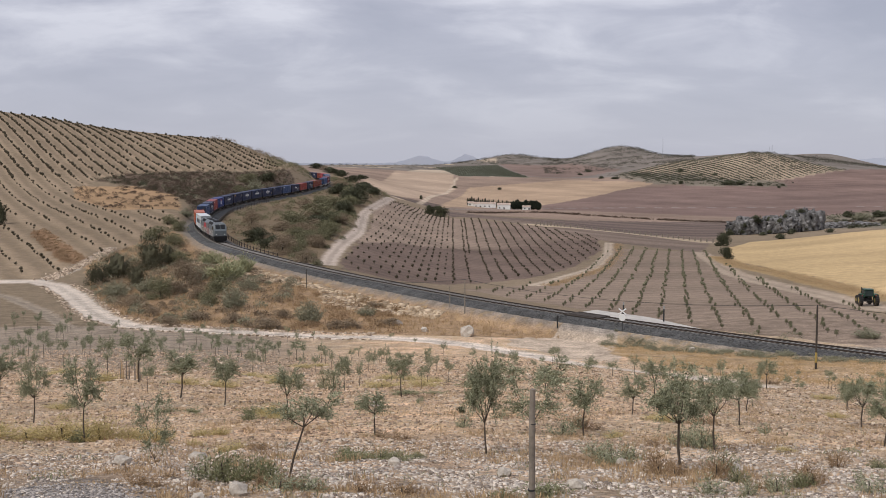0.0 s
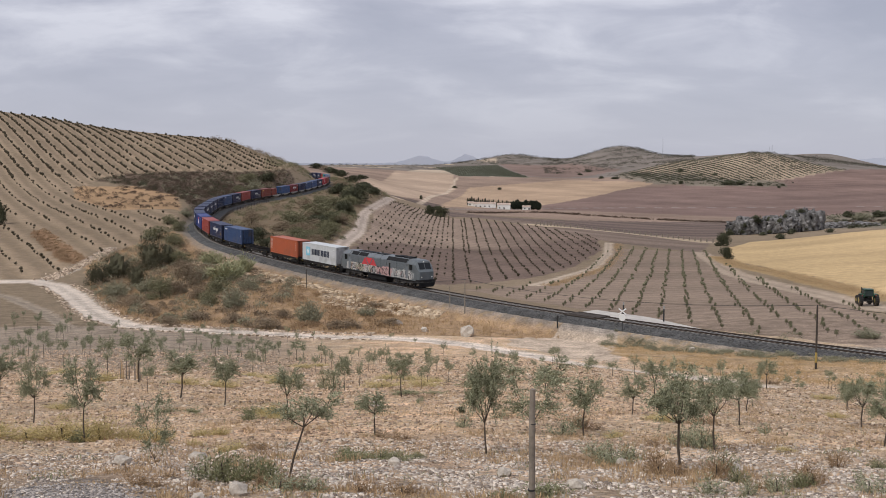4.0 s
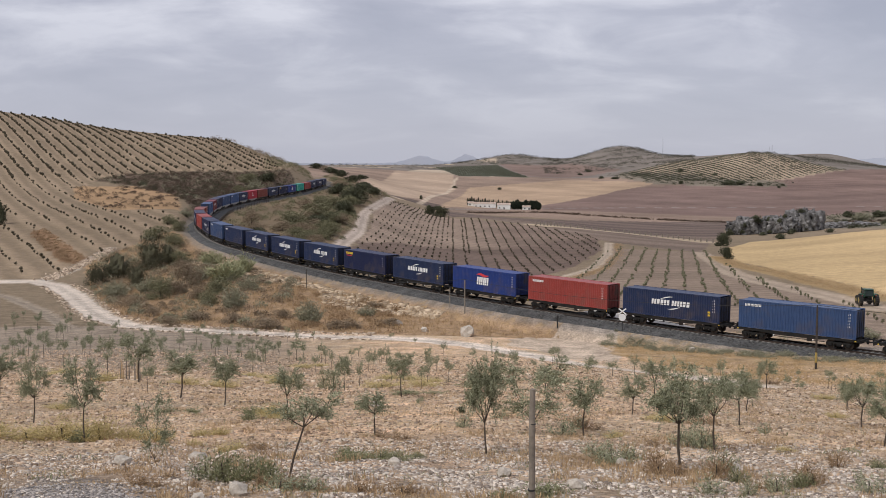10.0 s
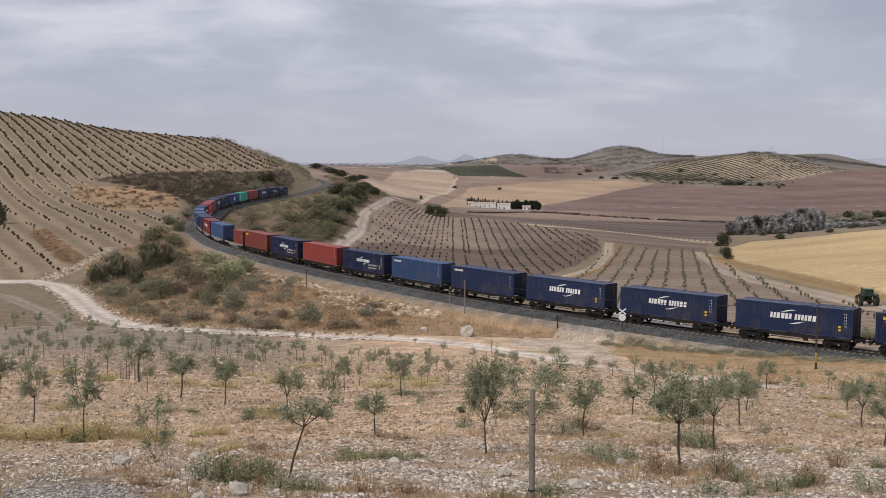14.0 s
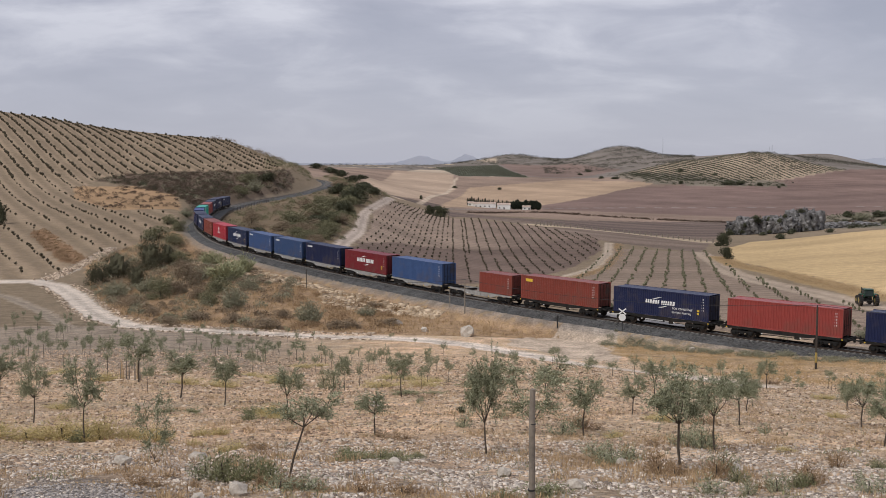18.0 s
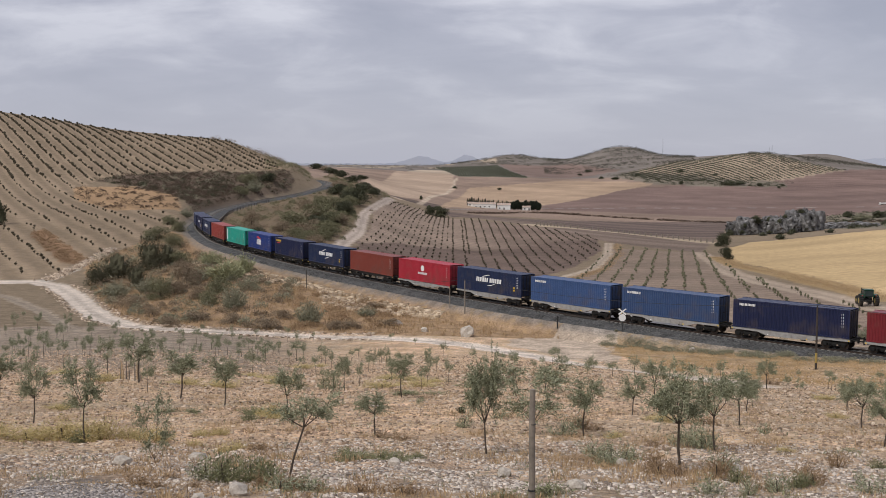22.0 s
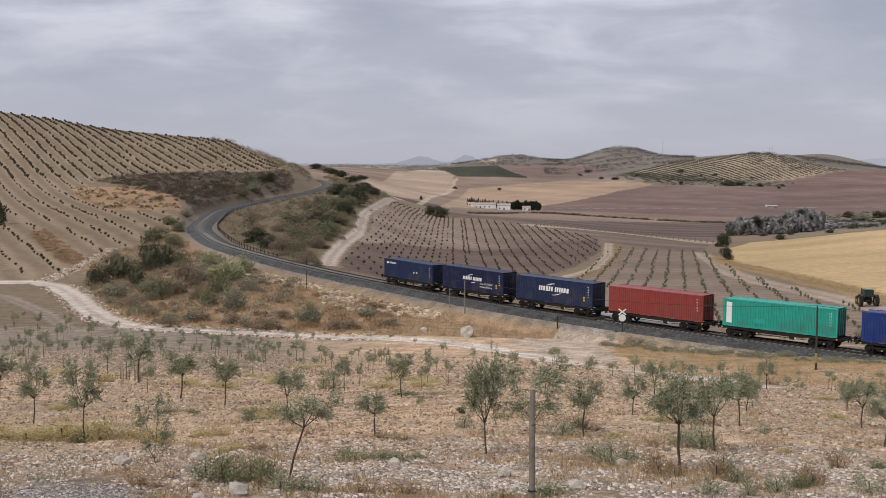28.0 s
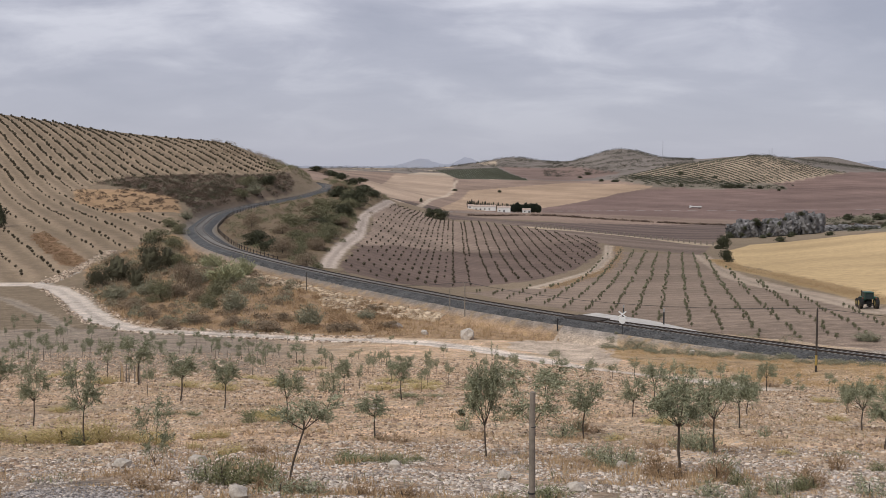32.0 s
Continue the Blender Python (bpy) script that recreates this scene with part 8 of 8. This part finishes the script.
# ---- limestone crags behind the stubble ----
def crags():
    rng = random.Random(17)
    shapes = []
    for k in range(5):
        bm = bmesh.new()
        bmesh.ops.create_icosphere(bm, subdivisions=4, radius=1.0)
        for v in bm.verts:
            p = v.co.copy()
            flute = noise.noise(Vector((p.x * 3.2 + k * 9, p.y * 3.2, p.z * 0.7)))
            # blocky: squeeze towards a box, then flute and crack it
            m = max(abs(p.x), abs(p.y), abs(p.z) * 0.9)
            v.co = p / m * 0.78 * 0.6 + p * 0.4
            v.co *= 1 + 0.30 * flute + 0.16 * noise.noise(p * 3 + Vector((0, 0, k * 5))) + 0.14 * noise.noise(p * 7)
            v.co.z = max(v.co.z, -0.35)
        shapes.append(mesh_of("crag", bm, CRAG))
    for label, x0, y0, wide, tall, n in (("tall grey fluted limestone outcrop with shrubs", 182.0, 549.0, 24.0, 15.0, 17), ("lower grey limestone outcrop beside a taller one", 163.5, 557.0, 15.0, 10.5, 11),
                                         ("low grey rocks in scrub beyond the stubble", 232.0, 610.0, 40.0, 4.0, 12)):
        rock = thing("rock_outcrop", label, "rock", "limestone outcrops")
        rock.matrix_basis = pose(x0, y0, spot(x0, y0))
        for k in range(n):
            f = (k + 0.5) / n * 2 - 1 + rng.uniform(-0.05, 0.05)
            d = rng.uniform(-3.5, 3.5)
            # the tall one is flat-topped and rises to a steep eastern face, the others are domed
            crown = 0.80 + 0.16 * f if tall > 12 else 1 - 0.5 * abs(f) ** 2.5
            h = tall * crown * rng.uniform(0.80, 1.0) * (1 + 0.04 * d)
            x = f * wide / 2
            w = rng.uniform(4.2, 6.8) * (1 if tall > 6 else 1.1)
            ob = new("crag", shapes[rng.randrange(5)])
            ob.parent = rock
            ob.matrix_basis = Matrix.LocRotScale((x, d, spot(x0 + x, y0 + d) - spot(x0, y0) + h * 0.25), Euler((rng.uniform(-0.1, 0.1), rng.uniform(-0.1, 0.1), rng.uniform(0, 6.28))), (w, w * 0.8, h * 0.62))

    leaf = shrub_meshes(141, OAK_LEAF, 700, 0.09)
    for x, y, up, w, h in ((166, 549, 6.0, 6.0, 3.5), (159, 551, 4.0, 5.0, 3.0), (175, 543, 5.0, 4.5, 4.0), (187, 546, 10.0, 5.0, 3.0), (152, 553, 0.0, 6.0, 4.5), (194, 545, 3.0, 4.0, 3.0), (181, 541, 0.0, 5.0, 3.0), (170, 543, 0.5, 4.0, 2.5), (164, 547, 8.0, 6.0, 3.0), (171, 548, 6.5, 4.5, 3.5), (178, 544, 8.0, 3.5, 2.6), (190, 543, 1.0, 5.0, 3.0), (157, 548, 1.0, 4.0, 2.6)):
        ob = plant("shrub", "dark evergreen shrub rooted in the grey outcrop", "shrub", "shrubs on the outcrops", leaf, x, y, (w, w, h), rng.uniform(0, 6))
        ob.location.z += up


crags()


# ---- farmstead with its cypress screen ----
def farm():
    x0, y0 = 52.0, 1050.0
    z0 = spot(x0, y0)
    for dx, dy, long, deep, high, label in ((-10, 0, 22, 8, 4.4, "long low whitewashed farm shed with pale roof"), (9, -2, 13, 8, 5.0, "whitewashed farmhouse with a faded tile roof"),
                                            (32, 3, 8, 6, 3.4, "small white outbuilding near dark trees"), (-24, 4, 6, 6, 3.2, "small white outbuilding near dark trees")):
        house = thing("farm_building", label, "building", "farm buildings")
        house.matrix_basis = pose(x0 + dx, y0 + dy, spot(x0 + dx, y0 + dy) - 0.3, 0, 0, -2)
        bm = bmesh.new()
        put(bm, (long, deep, high), (0, 0, high / 2))
        part("wall", bm, WALL_WHITE, house)
        bm = bmesh.new()
        q = [(-deep / 2 - 0.4, high), (0, high + 1.6), (deep / 2 + 0.4, high)]
        for s in (-1, 1):
            bm.faces.new([bm.verts.new((s * (long / 2 + 0.3), a, b)) for a, b in q])
        v = list(bm.verts)
        for a, b in ((0, 1), (1, 2), (2, 0)):
            bm.faces.new((v[a], v[b], v[3 + b], v[3 + a]))
        bmesh.ops.recalc_face_normals(bm, faces=bm.faces)
        part("roof", bm, ROOF_TILE, house)
        for k in range(max(2, int(long / 4.5))):
            bm = bmesh.new()
            tall = 2.4 if k % 3 == 1 else 1.2
            put(bm, (1.3, 0.12, tall), (-long / 2 + 2.2 + k * 4.4, -deep / 2 - 0.03, tall / 2 + (0 if tall > 2 else 1.3)))
            part("door" if tall > 2 else "window", bm, DARK_GAP, house)
    # cypresses
    shapes = []
    for k in range(4):
        rng = np.random.RandomState(400 + k)
        n = 420
        t = rng.uniform(0, 1, n)
        a = rng.uniform(0, 6.283, n)
        r = 0.5 * np.sin(np.clip(t, 0.02, 1) * math.pi) ** 0.6 * rng.uniform(0.75, 1.05, n)
        c = np.stack([np.cos(a) * r, np.sin(a) * r, 0.06 + t * 0.92], -1)
        shapes.append(sheet_mesh("foliage", leaves(c, np.stack([np.cos(a) * 0.5, np.sin(a) * 0.5, np.ones(n)], -1) + rng.normal(size=(n, 3)) * 0.3, 0.14, 0.16, rng), 4, CYPRESS))
    bm = bmesh.new()
    rod(bm, (0, 0, -0.05), (0, 0, 0.5), 0.06, 6, 0.03)
    stem = mesh_of("trunk", bm, BARK)
    rng = random.Random(9)
    for k in range(46):
        if k < 22:
            x, y, h, w = x0 - 27 + k * 2.2 + rng.uniform(-0.4, 0.4), y0 + 9 + rng.uniform(-1, 1), rng.uniform(6.6, 9.0), 1.9
        else:
            x, y, h, w = x0 + 17 + (k - 22) * 1.25 + rng.uniform(-0.5, 0.5), y0 + 7 + rng.uniform(-3, 3), rng.uniform(7.0, 10.0), 3.6
        plant("cypress", "dark slender cypress in the row behind the farm", "tree", "cypress screen", (("trunk", stem), ("foliage", shapes[rng.randrange(4)])), x, y, (w, w, h), rng.uniform(0, 6))


farm()


# ---- far things ----
def far_things():
    steel = surface("galvanised_mast", (0.30, 0.31, 0.33), 0.6, 0.1, 1.0, 0.2, 0)
    for x, y, h, label in ((603.0, 2880.0, 52.0, "thin lattice radio mast on the far hill"), (815.0, 2600.0, 22.0, "small radio mast on the olive hill"), (1010.0, 3250.0, 34.0, "thin radio mast on the far hill")):
        mast = thing("radio_mast", label, "mast")
        mast.matrix_basis = pose(x, y, spot(x, y))
        for a in (0, 2.09, 4.19):
            bm = bmesh.new()
            rod(bm, (math.cos(a) * 0.9, math.sin(a) * 0.9, -1), (math.cos(a) * 0.3, math.sin(a) * 0.3, h), 0.17, 5)
            part("leg", bm, steel, mast)
        for k in range(8):
            bm = bmesh.new()
            z = h * (k + 0.5) / 8
            put(bm, (1.6 - 0.12 * k, 0.14, 0.14), (0, 0, z), Matrix.Rotation(0.5 * k, 4, "Z"))
            part("brace", bm, steel, mast)
    # hedge line in the plain, scrub on the far ridges
    rng = np.random.RandomState(55)
    t = rng.uniform(0, 1, 420)
    q = np.stack([20 + 330 * t, 800 + 40 * np.sin(t * 3) + rng.normal(size=420) * 3], -1)
    scrub_stuff("hedge_line", q, rng, 26, 4.5, 1.3, DARK_HEATH, "low dark hedge across the plain", 2.0)
    spots = []
    for b0, b1, r0, r1, n in ((5.5, 13.5, 2600, 3500, 1700), (17.0, 23.5, 2700, 3700, 1300), (0.5, 6.5, 3000, 3650, 700), (16.2, 19.5, 2450, 2750, 240), (-6.5, 1.0, 2400, 3600, 160), (9, 19, 2250, 2420, 130)):
        b, r = np.radians(rng.uniform(b0, b1, n)), rng.uniform(r0, r1, n)
        spots.append(np.stack([r * np.sin(b), r * np.cos(b)], -1))
    q = np.concatenate(spots)
    q = q[waves(q[:, 0], q[:, 1], 160, 41) > -0.2]
    scrub_stuff("far_ridge_scrub", q, rng, 22, 13.0, 5.5, RIDGE_LEAF, "dark scrub and oaks over the far ridges", 1.45)
    # crest of the olive hill
    b, r = np.radians(rng.uniform(-12.5, -8.6, 160)), rng.uniform(570, 650, 160)
    q = np.stack([r * np.sin(b), r * np.cos(b)], -1)
    scrub_stuff("crest_scrub", q, rng, 60, 3.4, 2.2, BROWN_LEAF, "brown scrub along the olive hill's crest")
    q, rng = scatter([(-77.8, 433.9), (-89.5, 528.6), (-86.5, 557.3), (-75.9, 533.2), (-129.4, 1017.1), (-68.1, 517.7), (-69.7, 463.0), (-72.5, 427.7)], 900, 56, off_road)
    scrub_stuff("cutting_bank_scrub", q[:150], rng, 80, 3.2, 1.5, BROWN_LEAF, "brown scrub on the cutting's bank")
    scrub_stuff("cutting_bank_brush", q[150:210], rng, 80, 3.4, 1.8, GREEN_LEAF, "olive-green brush on the cutting's bank")
    b, r = np.radians(rng.uniform(-9.6, -7.2, 150)), rng.uniform(520, 600, 150)
    q = np.stack([r * np.sin(b), r * np.cos(b)], -1)
    q = q[off_line(q[:, 0], q[:, 1])[0] > 7]
    scrub_stuff("cutting_scrub", q, rng, 70, 3.2, 1.7, GREEN_LEAF, "olive-green scrub above the railway cutting")
    # boundary posts of the dark field
    bm = bmesh.new()
    put(bm, (0.5, 0.5, 1.9), (0, 0, 0.75), bevel=0.05)
    me = mesh_of("fence_post", bm, POST_WOOD)
    fence = thing("field_fence", "row of stout posts along the pale field edge", "fence")
    p = np.array(FIELD_EDGE)
    for k in range(34):
        f = k / 33.0 * (len(p) - 1)
        i = min(int(f), len(p) - 2)
        x, y = p[i] + (p[i + 1] - p[i]) * (f - i)
        ob = new("fence_post", me)
        ob.parent = fence
        ob.matrix_basis = pose(x, y, spot(x, y))
    # distant mountains close the plain; the haze before them is painted into their colour
    haze = surface("hazed_mountain", (0.50, 0.535, 0.625), 1.0, 0.06, 0.004, 0.001, 0)
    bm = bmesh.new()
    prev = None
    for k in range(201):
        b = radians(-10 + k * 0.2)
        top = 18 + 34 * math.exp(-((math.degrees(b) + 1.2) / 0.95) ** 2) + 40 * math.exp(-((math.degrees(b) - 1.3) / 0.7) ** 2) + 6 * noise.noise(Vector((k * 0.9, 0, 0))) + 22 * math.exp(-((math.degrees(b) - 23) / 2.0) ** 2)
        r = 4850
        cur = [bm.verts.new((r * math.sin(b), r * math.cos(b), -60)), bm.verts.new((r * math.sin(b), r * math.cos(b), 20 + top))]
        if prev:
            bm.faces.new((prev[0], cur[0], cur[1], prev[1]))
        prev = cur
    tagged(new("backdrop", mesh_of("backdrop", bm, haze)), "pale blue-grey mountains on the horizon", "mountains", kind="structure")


far_things()


# ---- lorry on the road across the plain ----
def lorry():
    t = thing("lorry", "white articulated lorry on the road across the plain", "lorry")
    bm = bmesh.new()
    put(bm, (2.3, 2.5, 2.9), (6.6, 0, 2.15), bevel=0.2)
    part("cab", bm, WALL_WHITE, t)
    bm = bmesh.new()
    put(bm, (0.06, 2.2, 1.0), (7.76, 0, 2.7), bevel=0.02)
    part("windscreen", bm, DARK_GAP, t)
    bm = bmesh.new()
    put(bm, (13.4, 2.5, 1.5), (-1.6, 0, 2.35), bevel=0.08)
    part("trailer", bm, WALL_WHITE, t)
    bm = bmesh.new()
    put(bm, (14.5, 1.0, 0.35), (-0.6, 0, 0.95))
    part("chassis", bm, BLACK, t)
    for x in (6.9, 3.6, -4.6, -5.9, -7.2):
        for y in (-1.05, 1.05):
            bm = bmesh.new()
            rod(bm, (0, -0.16, 0), (0, 0.16, 0), 0.52, 16)
            ob = part("wheel", bm, TYRE, t)
            ob.matrix_basis = pose(x, y, 0.52)
    return t


LORRY = lorry()


def lorry_rows():
    rows = []
    for k in range(33):
        x = 542 - 25.4 * (k - 23.96)
        y = 1400.0
        a, b = spot(x + 6, y), spot(x - 6, y)
        rows.append((k, pose(x, y, (a + b) / 2 + 0.1, 0, math.degrees(math.atan2(b - a, 12)) * -1, 180)))
    return rows


motions()
